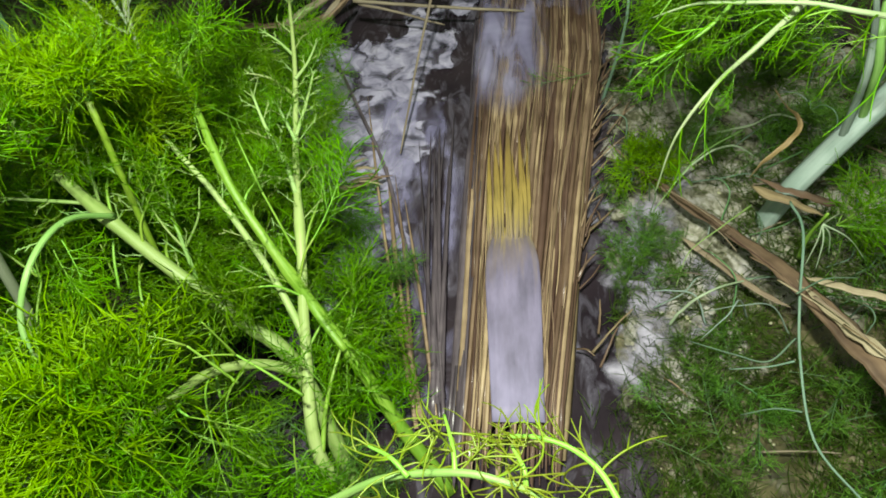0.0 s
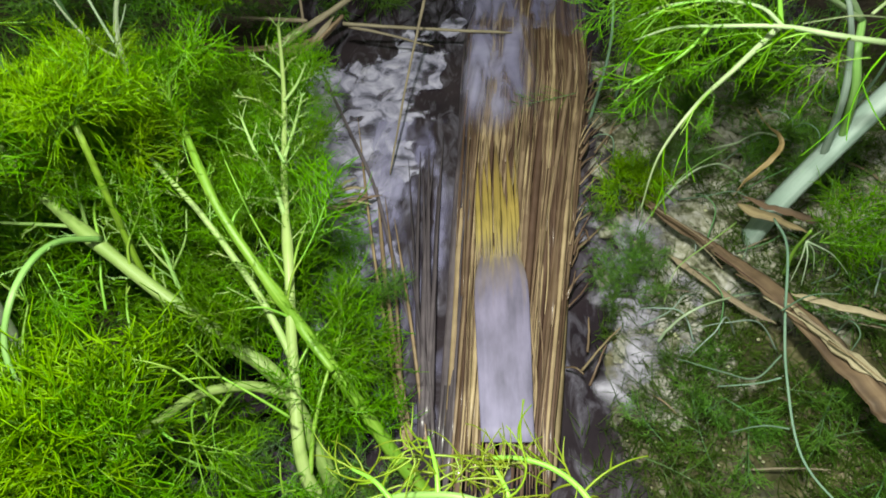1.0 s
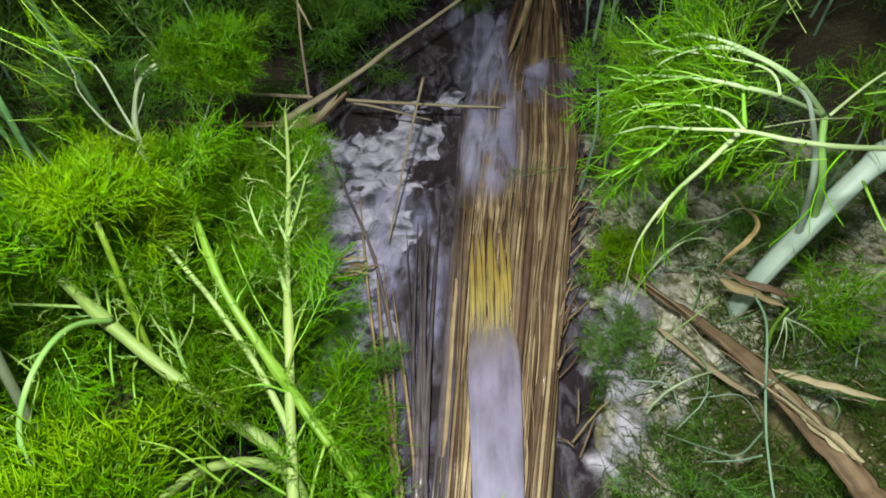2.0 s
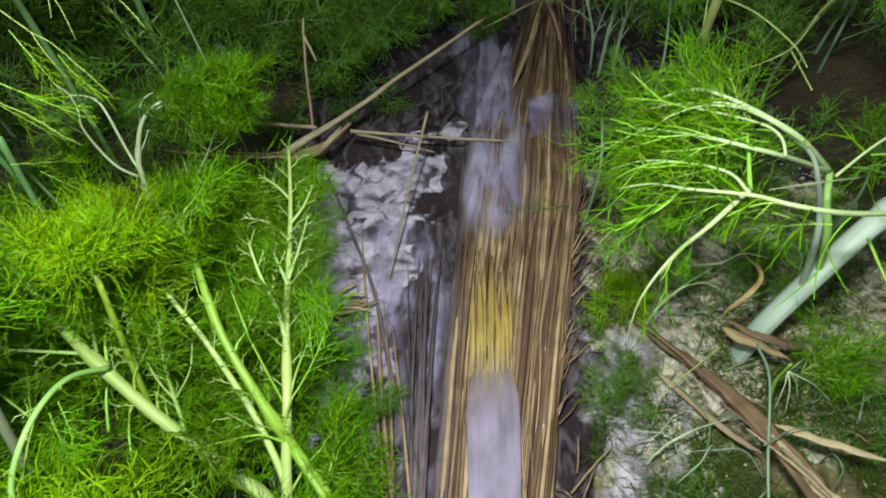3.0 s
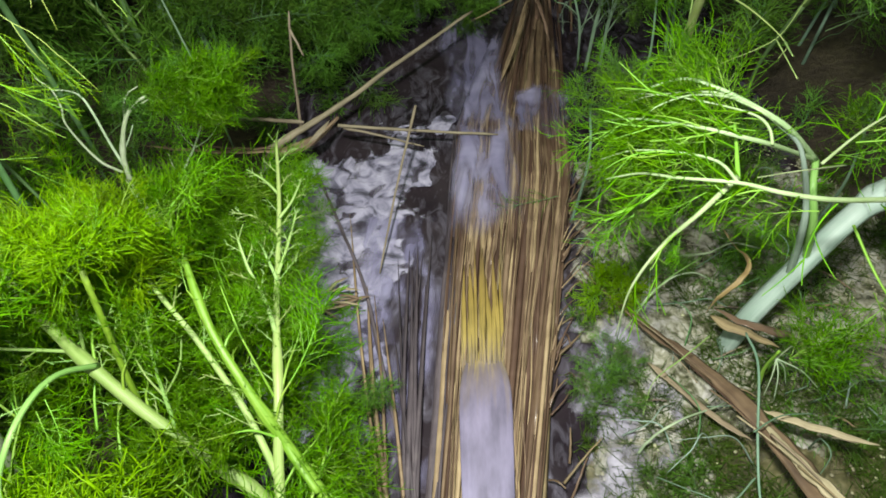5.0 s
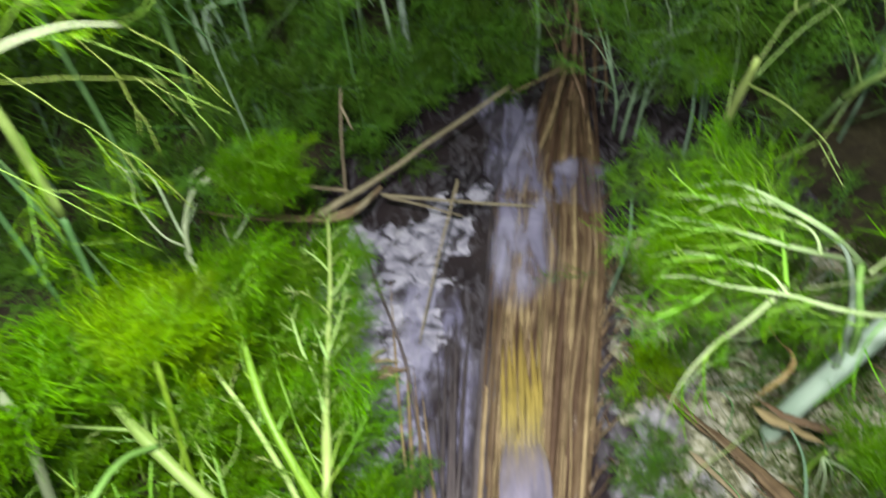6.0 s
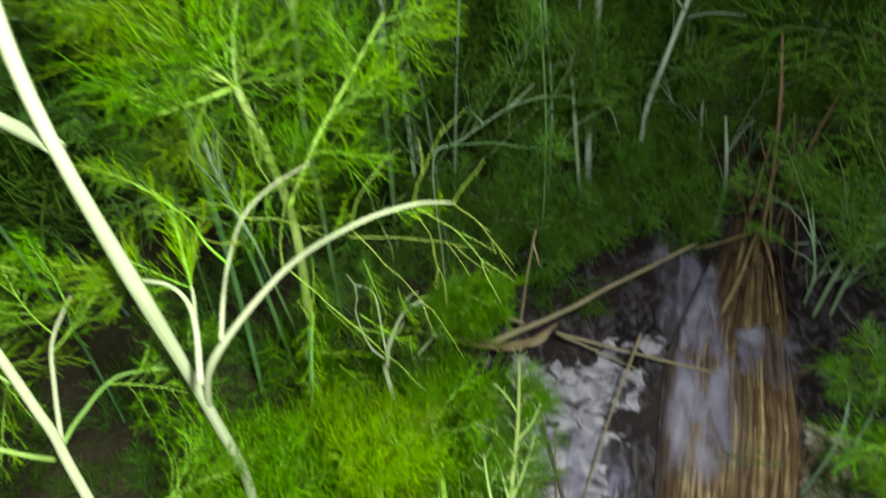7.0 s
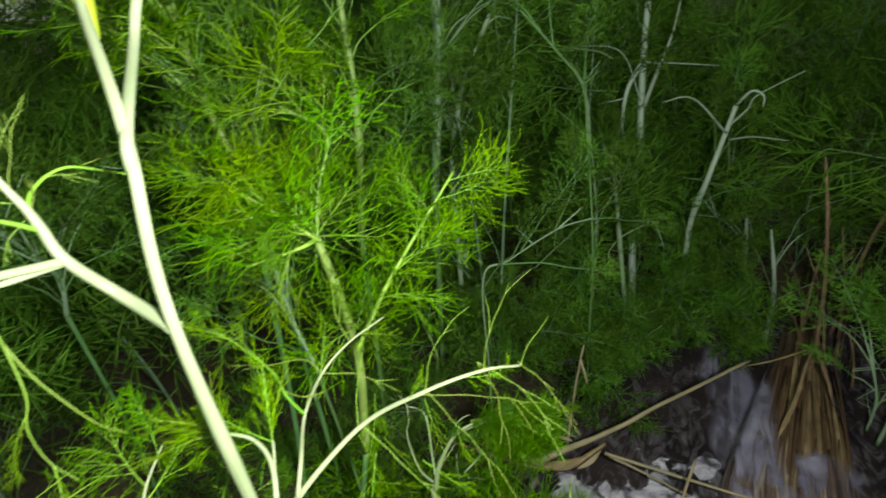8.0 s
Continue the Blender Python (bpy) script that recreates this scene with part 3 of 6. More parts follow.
film_sheet("algae_mat", algae, (0.16, 1.0), (-0.06, 0.44), 0.0055, 0.004, 0.1, 0.006, mud_right, "olive brown algae mud under the weed", "algae")
film_sheet("algae_foam", foam, (0.18, 0.86), (0.12, 0.96), 0.0055, 0.0065, 0.1, 0.013, foam_right, "cream foam and algae lying among stems", "foam")
film_sheet("scum", scum_soft, (0.18, 0.44), (0.14, 0.66), 0.0035, 0.002, 0.1, 0.019, scum_right, "white scum washed up along the reed bundle", "scum")


# ---------------------------------------------------------------- the bundle of dead reeds in the ditch
EDGE = [(0.12, 0.018, 0.155), (0.19, 0.022, 0.16), (0.55, 0.032, 0.225), (0.86, 0.042, 0.285), (1.05, 0.05, 0.30), (1.6, 0.19, 0.335), (1.85, 0.24, 0.34)]


def across(y, u):
    """The place u (0 to 1) across the bundle at y."""
    for (y0, a0, b0), (y1, a1, b1) in zip(EDGE, EDGE[1:]):
        if y <= y1:
            break
    t = (y - y0) / (y1 - y0)
    a, b = a0 + (a1 - a0) * t, b0 + (b1 - b0) * t
    return a + (b - a) * u


def crown(u):
    return 0.012 + 0.03 * math.sqrt(max(0.0, 1 - (2 * u - 1) ** 2))


bundle = empty("reed_bundle", (0.12, 0.9, 0), "bundle of dead brown reeds lying half sunk in water", "dead reeds")
core = Build()
core.tube([Vector((across(y, 0.5), y, -0.012)) for y in np.linspace(0.13, 1.8, 24)], [(across(y, 1) - across(y, 0)) * 0.47 * min(1.0, 0.15 + (y - 0.13) / 0.2) for y in np.linspace(0.13, 1.8, 24)], 20, 0.42)
part("core", core, straw_dark, bundle, "rotten dark core of the reed bundle")
rb = random.Random(11)


def reed(u0, u1, y0, y1, r, lift, mat, flat=0.5):
    n = 12
    line = []
    ph, am = rb.uniform(0, 6.3), rb.uniform(0.001, 0.004)
    for i in range(n + 1):
        t = i / n
        y, u = y0 + (y1 - y0) * t, u0 + (u1 - u0) * t
        line.append(Vector((across(y, u) + am * math.sin(ph + 5 * t), y, crown(u) + lift + 0.003 * math.sin(ph * 2 + 7 * t))))
    radii = [r * (0.75 + 0.35 * math.sin(ph + 3 * t / n)) * min(1.0, 0.35 + (n - t) / 2.5, 0.3 + t / 1.5) for t in range(n + 1)]
    b = Build()
    b.tube(line, radii, 7, flat)
    part("reed", b, mat, bundle)


for i in range(225):
    u = (i + rb.random()) / 225
    if 0.34 < u < 0.66 and rb.random() < 0.45:
        y0 = rb.uniform(0.45, 0.75)
    else:
        y0 = rb.uniform(0.1, 0.19) if rb.random() < 0.55 else rb.uniform(0.2, 0.9)
    y1 = min(1.8, y0 + rb.uniform(0.4, 1.0))
    # far reeds go mostly dark: browner there, and standing in for torch falloff
    shade = rb.random() + 0.1 * (u > 0.7) + 0.6 * (y0 > 0.7)
    grey = (u < 0.14 and y0 < 0.4 and rb.random() < 0.8) or u < 0.04
    if grey and u > 0.08:
        y1 = min(y1, rb.uniform(0.5, 0.68))
    if shade < 0.7 and y1 > 1.2:
        y1 = rb.uniform(1.0, 1.25)
    mat = straw_grey if grey else straw if shade < (0.7 if u < 0.55 else 0.36) else straw_dark
    reed(u, min(1, max(0, u + rb.choice((0.05, 0.05, 0.13)) * rb.uniform(-1, 1))), y0, y1, rb.choice((0.0014, 0.002, 0.0028, 0.0036, 0.0046, 0.0056)), rb.uniform(-0.006, 0.006), mat)
for i in range(70):
    u, y0 = rb.uniform(0.18, 0.97), rb.uniform(0.15, 0.85)
    if 0.3 < u < 0.7 and y0 < 0.5:
        continue
    reed(u, u + rb.uniform(-0.09, 0.09), y0, min(1.35, y0 + rb.uniform(0.15, 0.5)), rb.uniform(0.0007, 0.0016), rb.uniform(0.005, 0.009), rb.choice((straw, straw, brown_leaf)))
for i in range(34):
    u = (i + rb.random()) / 34
    y0 = rb.uniform(0.1, 0.2) if rb.random() < 0.5 else rb.uniform(0.35, 0.8)
    if 0.3 < u < 0.7 and y0 < 0.5:
        y0 = rb.uniform(0.55, 0.8)
    reed(u, u + rb.uniform(-0.05, 0.05), y0, min(1.78, y0 + rb.uniform(0.5, 1.0)), rb.uniform(0.006, 0.0095), rb.uniform(-0.007, 0.0), rb.choice((straw_dark, straw_dark, brown_leaf, straw)) if u > 0.15 else straw_grey, 0.22)
# a solid sheath stands in for the pale watery sheet over the reeds
strip = Build()
n = 16
strip.tube([Vector((0.1035 - 0.001 * t / n, 0.175 + 0.3 * t / n, 0.051 - 0.012 * max(0.0, (t / n - 0.75) / 0.25) ** 2)) for t in range(n + 1)], [0.031 + 0.0065 * min(1.0, t / 10) - 0.018 * max(0.0, (t / n - 0.72) / 0.28) ** 1.6 for t in range(n + 1)], 28, 0.1)
for i in range(15):
    c = i / 14
    y1 = 0.62 + rb.uniform(-0.11, 0.1)
    drift, thick = rb.uniform(-0.006, 0.006), rb.uniform(0.0022, 0.0052)
    line = [Vector((0.07 + 0.06 * c + drift * t / n, 0.405 + (y1 - 0.405) * t / n, 0.053 + 0.003 * math.sin(math.pi * c) - 0.004 * t / n - 0.008 * max(0.0, 1 - t / 9))) for t in range(n + 1)]
    strip.tube(line, [thick * min(1.0, 0.1 + (n - t) / 6, 0.06 + t / 6) for t in range(n + 1)], 8, 0.35)
    for q in range(len(strip.uv) - (n * 8 * 4 + 16), len(strip.uv)):
        strip.uv[q] = (strip.uv[q][0], strip.uv[q][1] + 0.232)
part("sheath", strip, sheath, bundle, "smooth lavender grey strip running out into yellow")

# loose reeds fanned out on the water at the left flank of the bundle
for a, b_, c in ((-0.155, 0.80, 0.004), (-0.10, 0.62, 0.006), (-0.085, 0.6, 0.004), (-0.05, 0.68, 0.003), (-0.03, 0.7, 0.005), (-0.015, 0.71, 0.006), (-0.005, 0.7, 0.004), (-0.065, 0.55, 0.004), (-0.022, 0.66, 0.004), (0.004, 0.62, 0.006), (-0.012, 0.6, 0.007), (0.01, 0.74, 0.005), (-0.04, 0.5, 0.005)):
    e = empty("loose_reed", (a, b_, 0.015), "single grey brown dead reed floating beside the bundle", "dead reed", "loose reeds")
    bb = Build()
    end = Vector((-0.004 + rb.uniform(-0.022, 0.014) + 0.2 * (a + 0.08), 0.17 + rb.uniform(0, 0.05), 0.012))
    pts = smooth_path([Vector((a, b_, 0.012)), Vector((a, b_, 0.014)).lerp(end, 0.5) + Vector((rb.uniform(-0.006, 0.006), 0, 0.006)), end], 8)
    bb.tube(pts, [r * min(1.0, 0.2 + i / 5) for i, r in enumerate(taper(len(pts), c * 0.4, c * 0.8))], 6, 0.55)
    part("blade", bb, straw_grey if a > -0.06 else straw, e)


def film_height(x, y):
    """Just over the reeds on the bundle, just over the water beside it."""
    inside = min(1.0, max(0.0, (x - across(y, 0.0)) / 0.016 + 0.5))
    return 0.007 + 0.051 * inside


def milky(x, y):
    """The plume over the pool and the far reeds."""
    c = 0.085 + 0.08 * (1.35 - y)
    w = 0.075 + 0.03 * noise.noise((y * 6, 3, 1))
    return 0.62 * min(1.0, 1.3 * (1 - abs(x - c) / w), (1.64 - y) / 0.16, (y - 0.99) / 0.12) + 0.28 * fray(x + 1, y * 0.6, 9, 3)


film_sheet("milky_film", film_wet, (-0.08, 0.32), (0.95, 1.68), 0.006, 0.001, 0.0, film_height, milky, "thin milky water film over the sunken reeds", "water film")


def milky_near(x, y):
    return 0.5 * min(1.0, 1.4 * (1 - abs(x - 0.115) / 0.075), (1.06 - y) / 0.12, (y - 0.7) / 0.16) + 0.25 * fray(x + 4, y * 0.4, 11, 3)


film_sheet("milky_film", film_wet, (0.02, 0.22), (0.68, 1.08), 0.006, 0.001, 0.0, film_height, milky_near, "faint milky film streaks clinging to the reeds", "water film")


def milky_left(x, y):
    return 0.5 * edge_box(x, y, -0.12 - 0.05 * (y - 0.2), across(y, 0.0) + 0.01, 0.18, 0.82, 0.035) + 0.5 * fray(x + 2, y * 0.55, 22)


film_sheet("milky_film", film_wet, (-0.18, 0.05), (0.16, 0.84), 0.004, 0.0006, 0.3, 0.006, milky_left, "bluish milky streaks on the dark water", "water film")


def milky_lump(x, y):
    return 0.9 * (1 - math.hypot((x - 0.245) / 0.07, (y - 1.07) / 0.11)) + 0.4 * fray(x + 5, y, 12, 3)


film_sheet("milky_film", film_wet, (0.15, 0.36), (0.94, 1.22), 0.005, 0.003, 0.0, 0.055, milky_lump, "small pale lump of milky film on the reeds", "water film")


# ---------------------------------------------------------------- dead sticks, twigs and leaves
def stick(name, pts, r0, r1, mat, label, category="stick", flat=1.0, sides=8, group="", twist=0.0, power=1.0):
    mid = Vector(pts[0])
    e = empty(name, mid, label, category, group)
    line = smooth_path(pts, 8)
    if flat > 0.5:
        line = [q + Vector((noise.noise((i * 0.35, r0 * 700, k * 7.0)) for k in (1, 2, 3))) * min(r0 * 0.4, 0.0016) for i, q in enumerate(line)]
    n = len(line)
    radii = taper(n, r0, r1, power)
    if flat < 0.5:
        side = (line[-1] - line[0]).cross(Vector((0, 0, 1))).normalized()
        line = [q + side * r0 * 0.3 * noise.noise((i * 0.3, pts[0][0] * 50, 1)) + Vector((0, 0, 0.5 * r1 * noise.noise((i * 0.5, pts[0][1] * 50, 2)))) for i, q in enumerate(line)]
        radii = [r * (1 + 0.25 * noise.noise((i * 0.6, pts[0][0] * 90, 4))) * min(1.0, 0.12 + i / 4, 0.12 + (n - 1 - i) / 4) for i, r in enumerate(radii)]
    else:
        radii = [r * (1 + 0.15 * noise.noise((i * 0.9, r0 * 900, 0))) * min(1.0, 0.5 + (n - 1 - i) / 2) for i, r in enumerate(radii)]
    b = Build()
    b.tube(line, radii, sides, flat, twist=twist)
    part("blade" if flat < 0.5 else "shaft", b, mat, e)
    return e


knotty = stick("dead_branch", [(-0.318, 0.887, 0.1), (-0.263, 0.94, 0.11), (-0.188, 1.001, 0.125), (-0.054, 1.142, 0.15), (0.093, 1.293, 0.175)], 0.0105, 0.0032, twig, "grey brown dead branch lying over the ditch", "branch", power=0.55)
nb = Build()
knot_line = smooth_path([(-0.329, 0.893, 0.085), (-0.285, 0.906, 0.088), (-0.252, 0.921, 0.09), (-0.222, 0.944, 0.095), (-0.188, 0.984, 0.11)], 6)
nb.tube(knot_line, [r * 0.68 * (1 + 0.22 * noise.noise((i * 0.7, 3, 1))) for i, r in enumerate([0.004, 0.006, 0.008, 0.010, 0.012, 0.0135, 0.015, 0.016, 0.0165, 0.017, 0.017, 0.017, 0.0165, 0.016, 0.015, 0.014, 0.013, 0.012, 0.011, 0.01, 0.009, 0.008, 0.0072, 0.0066, 0.006])], 14, 0.85)
part("knot", nb, bark, knotty, "rotten reddish brown knot")
fl = Build()
fl.tube(smooth_path([(-0.189, 0.925, 0.145), (-0.205, 0.892, 0.14), (-0.227, 0.88, 0.125)], 6), [0.001, 0.002, 0.003, 0.004, 0.005, 0.0055, 0.0055, 0.005, 0.0045, 0.004, 0.003, 0.002, 0.001], 8, 0.25, twist=0.8)
part("bark_flap", fl, twig, knotty, "peeling grey bark")
stick("twig", [(-0.264, 0.965, 0.1), (-0.26, 1.0, 0.21), (-0.252, 1.042, 0.31)], 0.0032, 0.0022, twig, "thin pale upright dead twig", "twig")
stick("twig", [(-0.255, 1.03, 0.28), (-0.235, 1.01, 0.235)], 0.003, 0.002, twig, "thin pale upright dead twig", "twig")
stick("twig", [(-0.401, 0.977, 0.12), (-0.329, 0.974, 0.115), (-0.255, 0.964, 0.115)], 0.004, 0.004, twig, "thin dead twig lying against the branch", "twig")
stick("twig", [(-0.184, 0.957, 0.11), (-0.07, 0.965, 0.09), (0.142, 0.978, 0.06)], 0.0036, 0.0026, twig, "thin dead twig reaching over the reeds", "twig")
stick("twig", [(-0.175, 0.962, 0.1), (-0.094, 0.956, 0.08), (-0.013, 0.957, 0.05)], 0.003, 0.0018, twig, "thin dead twig touching the scum", "twig")
stick("twig", [(-0.018, 0.929, 0.17), (-0.048, 0.806, 0.1), (-0.08, 0.644, 0.015)], 0.0028, 0.0016, twig, "long thin dead stalk leaning over the scum", "twig")
stick("dry_leaf", [(-0.233, 0.88, 0.1), (-0.175, 0.768, 0.05), (-0.104, 0.615, 0.02), (-0.059, 0.463, 0.015), (-0.012, 0.306, 0.015)], 0.0025, 0.0035, straw_grey, "long narrow dry leaf lying on the scum", "dry leaf", 0.22)
stick("dry_leaf", [(-0.531, 0.844, 0.16), (-0.423, 0.846, 0.14), (-0.275, 0.856, 0.125)], 0.004, 0.006, brown_leaf, "tan dry leaf blade behind the branch", "dry leaf", 0.22)
stick("dry_leaf", [(-0.502, 0.877, 0.14), (-0.365, 0.864, 0.13), (-0.281, 0.877, 0.12)], 0.002, 0.004, brown_leaf, "tan dry leaf blade behind the branch", "dry leaf", 0.22)
stick("root", [(-0.3, 0.84, 0.11), (-0.328, 0.767, 0.09), (-0.355, 0.709, 0.06)], 0.008, 0.006, straw_grey, "pale grey dead stalk under the branch", "stalk")
# reeds that stand and hang at the far end of the bundle
stick("dry_leaf", [(0.234, 1.403, 0.17), (0.211, 1.325, 0.14), (0.19, 1.252, 0.11), (0.156, 1.169, 0.065)], 0.003, 0.0058, brown_leaf, "broken pale reed blade bent over the bundle", "dry leaf", 0.2)
stick("dry_leaf", [(0.234, 1.403, 0.17), (0.161, 1.345, 0.16), (0.085, 1.329, 0.13)], 0.004, 0.002, brown_leaf, "broken brown reed blade bent over the bundle", "dry leaf", 0.22)
stick("dry_leaf", [(0.24, 1.409, 0.17), (0.262, 1.37, 0.13), (0.284, 1.318, 0.07)], 0.006, 0.004, bark, "broken brown reed blade bent over the bundle", "dry leaf", 0.22)
for k in range(16):
    x, y = 0.24 + 0.14 * dice.random(), dice.uniform(1.45, 1.75)
    h = dice.uniform(0.12, 0.42)
    lean = dice.uniform(-0.12, 0.1)
    stick("tall_reed", [(x, y, 0.0), (x + lean * 0.35, y + 0.02, h * 0.55), (x + lean, y + 0.05, h)], dice.uniform(0.003, 0.0065), 0.002, dice.choice((bark, straw_dark, straw_dark)), "dark dead reed standing at the end of the bundle", "reed", dice.choice((0.3, 0.9)), 6, "standing dead reeds")
stick("tall_reed", [(0.27, 1.52, 0.02), (0.26, 1.52, 0.22), (0.235, 1.53, 0.42), (0.2, 1.55, 0.6)], 0.006, 0.0035, bark, "tall dead brown reed standing behind the bundle", "reed", group="standing dead reeds")
stick("tall_reed", [(0.36, 1.78, 0.0), (0.4, 1.8, 0.3), (0.47, 1.8, 0.62), (0.55, 1.85, 0.95)], 0.006, 0.004, bark, "tall dead brown reed standing behind the bundle", "reed")
# brown blades on the right bank
stick("brown_blade", [(0.274, 0.637, 0.03), (0.341, 0.517, 0.05), (0.413, 0.415, 0.07), (0.445, 0.328, 0.1), (0.471, 0.204, 0.14), (0.476, 0.151, 0.16)], 0.004, 0.019, brown_leaf, "broad brown dead leaf blade fallen across the foam", "dry leaf", 0.14)
stick("brown_blade", [(0.442, 0.339, 0.1), (0.458, 0.26, 0.13), (0.483, 0.206, 0.15)], 0.004, 0.012, dry_blade, "tan dead leaf edge fallen across the foam", "dry leaf", 0.14)
stick("brown_blade", [(0.346, 0.454, 0.03), (0.377, 0.41, 0.04), (0.41, 0.35, 0.06), (0.441, 0.317, 0.07)], 0.006, 0.004, dry_blade, "tan dead leaf blade on the foam", "dry leaf", 0.18)
stick("brown_blade", [(0.453, 0.342, 0.1), (0.489, 0.32, 0.11), (0.56, 0.29, 0.12)], 0.005, 0.006, dry_blade, "tan dead leaf blade on the foam", "dry leaf", 0.18)
stick("brown_blade", [(0.429, 0.49, 0.1), (0.462, 0.453, 0.11), (0.508, 0.435, 0.1)], 0.012, 0.004, brown_leaf, "brown torn leaf wrapped round a stem foot", "dry leaf", 0.2)
stick("brown_blade", [(0.431, 0.495, 0.11), (0.474, 0.456, 0.12), (0.54, 0.461, 0.09)], 0.004, 0.009, straw_dark, "brown torn leaf wrapped round a stem foot", "dry leaf", 0.2)
for k in range(9):
    s = k / 8
    p = Vector((0.314, 0.551, 0.05)).lerp(Vector((0.469, 0.212, 0.15)), s * 0.85) + Vector((dice.uniform(-0.008, 0.008), dice.uniform(-0.01, 0.01), 0.004))
    q = p + (Vector((0.469, 0.212, 0.15)) - Vector((0.314, 0.551, 0.05))).normalized() * dice.uniform(0.05, 0.12) + Vector((dice.uniform(-0.012, 0.012), dice.uniform(-0.012, 0.012), dice.uniform(0.0, 0.01)))
    stick("splinter", [p, p.lerp(q, 0.5) + Vector((0, 0, 0.003)), q], dice.uniform(0.001, 0.0022), 0.0007, dice.choice((dry_blade, brown_leaf, straw_dark)), "thin fibre split from the brown leaf blade", "litter", 0.5, 5, "leaf fibres")
stick("curled_leaf", [(0.427, 0.547, 0.22), (0.437, 0.527, 0.21), (0.454, 0.504, 0.2), (0.437, 0.481, 0.19), (0.412, 0.468, 0.17), (0.398, 0.457, 0.15)], 0.0028, 0.004, yellow_blade, "curled yellow dry leaf hanging among green threads", "dry leaf", 0.15, twist=5.0)
scraps = random.Random(31)
# broken straw that sticks out of the bundle's flank
for k in range(40):
    y = scraps.uniform(0.36, 1.05)
    p = Vector((across(y, 1.0) + scraps.uniform(-0.012, 0.004), y, scraps.uniform(0.012, 0.03)))
    a, ln = scraps.uniform(0.7, 1.5), scraps.uniform(0.03, 0.09)
    q = p + Vector((math.cos(a) * ln, math.sin(a) * ln, scraps.uniform(0.0, 0.016)))
    stick("broken_straw", [p, p.lerp(q, 0.5) + Vector((scraps.uniform(-0.004, 0.004), 0, 0.003)), q], scraps.uniform(0.0012, 0.003), 0.0008, scraps.choice((straw, straw_dark, straw_dark, brown_leaf)), "broken dry straw sticking out of the reeds", "straw", 0.5, 5, "broken straws")
for k in range(9):
    p = Vector((-0.146, 0.568, 0.03)) + Vector((scraps.uniform(-0.035, 0.035), scraps.uniform(-0.03, 0.03), scraps.uniform(-0.01, 0.01)))
    a = scraps.uniform(-0.6, 0.9)
    q = p + Vector((math.cos(a), math.sin(a), scraps.uniform(-0.1, 0.15))) * scraps.uniform(0.03, 0.07)
    stick("dry_leaf", [p, p.lerp(q, 0.5) + Vector((0, 0, 0.006)), q], scraps.uniform(0.003, 0.006), 0.002, scraps.choice((dry_blade, straw, dry_blade)), "small torn tan leaf at the edge of the scum", "dry leaf", 0.2, 6, "torn leaves by the scum")
for k in range(26):
    x, y = dice.uniform(0.26, 0.75), dice.uniform(0.1, 0.85)
    a = dice.uniform(-0.9, 0.4)
    ln = dice.uniform(0.03, 0.1)
    p = Vector((x, y, 0.022))
    q = p + Vector((math.cos(a), math.sin(a), dice.uniform(-0.05, 0.15))) * ln
    stick("litter_stalk", [p, p.lerp(q, 0.5) + Vector((0, 0, 0.006)), q], dice.uniform(0.0012, 0.003), 0.001, dice.choice((straw, brown_leaf, twig)), "short dry stalk lying on the foam", "litter", 0.6, 5, "dry stalks on the foam")
for k in range(14):
    y = dice.uniform(0.25, 0.9)
    x = across(y, 1.0) + dice.uniform(0.0, 0.04)
    p = Vector((x, y, 0.02))
    q = p + Vector((dice.uniform(0.0, 0.06), dice.uniform(-0.05, 0.06), 0.015))
    stick("litter_stalk", [p, p.lerp(q, 0.5) + Vector((0, 0, 0.008)), q], 0.002, 0.001, dice.choice((straw_dark, brown_leaf)), "dark broken stalk at the edge of the reeds", "litter", 0.6, 5, "dry stalks on the foam")

# ---------------------------------------------------------------- the fennel clump on the near left
LB = (-0.075, 0.085, 0.0)
clump = empty("fennel_clump", LB, "bright green fennel with thick sprawling stems beside the ditch", "fennel")
l1 = stem(clump, [LB, (-0.141, 0.204, 0.13), (-0.2, 0.241, 0.18), (-0.263, 0.272, 0.235), (-0.334, 0.316, 0.279), (-0.409, 0.371, 0.31), (-0.437, 0.4, 0.34)], 0.010, 0.0045, stem_pale, swell=(0.66,))
l2 = stem(clump, [(0.025, 0.108, 0.0), (-0.03, 0.162, 0.05), (-0.075, 0.213, 0.11), (-0.13, 0.27, 0.17), (-0.166, 0.307, 0.22), (-0.213, 0.365, 0.27), (-0.258, 0.45, 0.32), (-0.273, 0.472, 0.34)], 0.0095, 0.0026, swell=(0.5, 0.75))
vv = stem(clump, [LB, (-0.117, 0.126, 0.09), (-0.134, 0.232, 0.15), (-0.141, 0.32, 0.2), (-0.163, 0.427, 0.215), (-0.183, 0.576, 0.25), (-0.21, 0.702, 0.27)], 0.0085, 0.0022, stem_light, swell=(0.55,))
lc = stem(clump, [(-0.13, 0.198, 0.13), (-0.174, 0.198, 0.16), (-0.212, 0.175, 0.19), (-0.23, 0.132, 0.22), (-0.247, 0.111, 0.235), (-0.28, 0.111, 0.25)], 0.0065, 0.0026, stem_pale, "branch")
l2b = stem(clump, [(-0.136, 0.236, 0.152), (-0.148, 0.256, 0.166), (-0.177, 0.298, 0.2), (-0.221, 0.346, 0.26), (-0.269, 0.39, 0.29), (-0.307, 0.427, 0.31)], 0.005, 0.0022, stem_light, "branch")
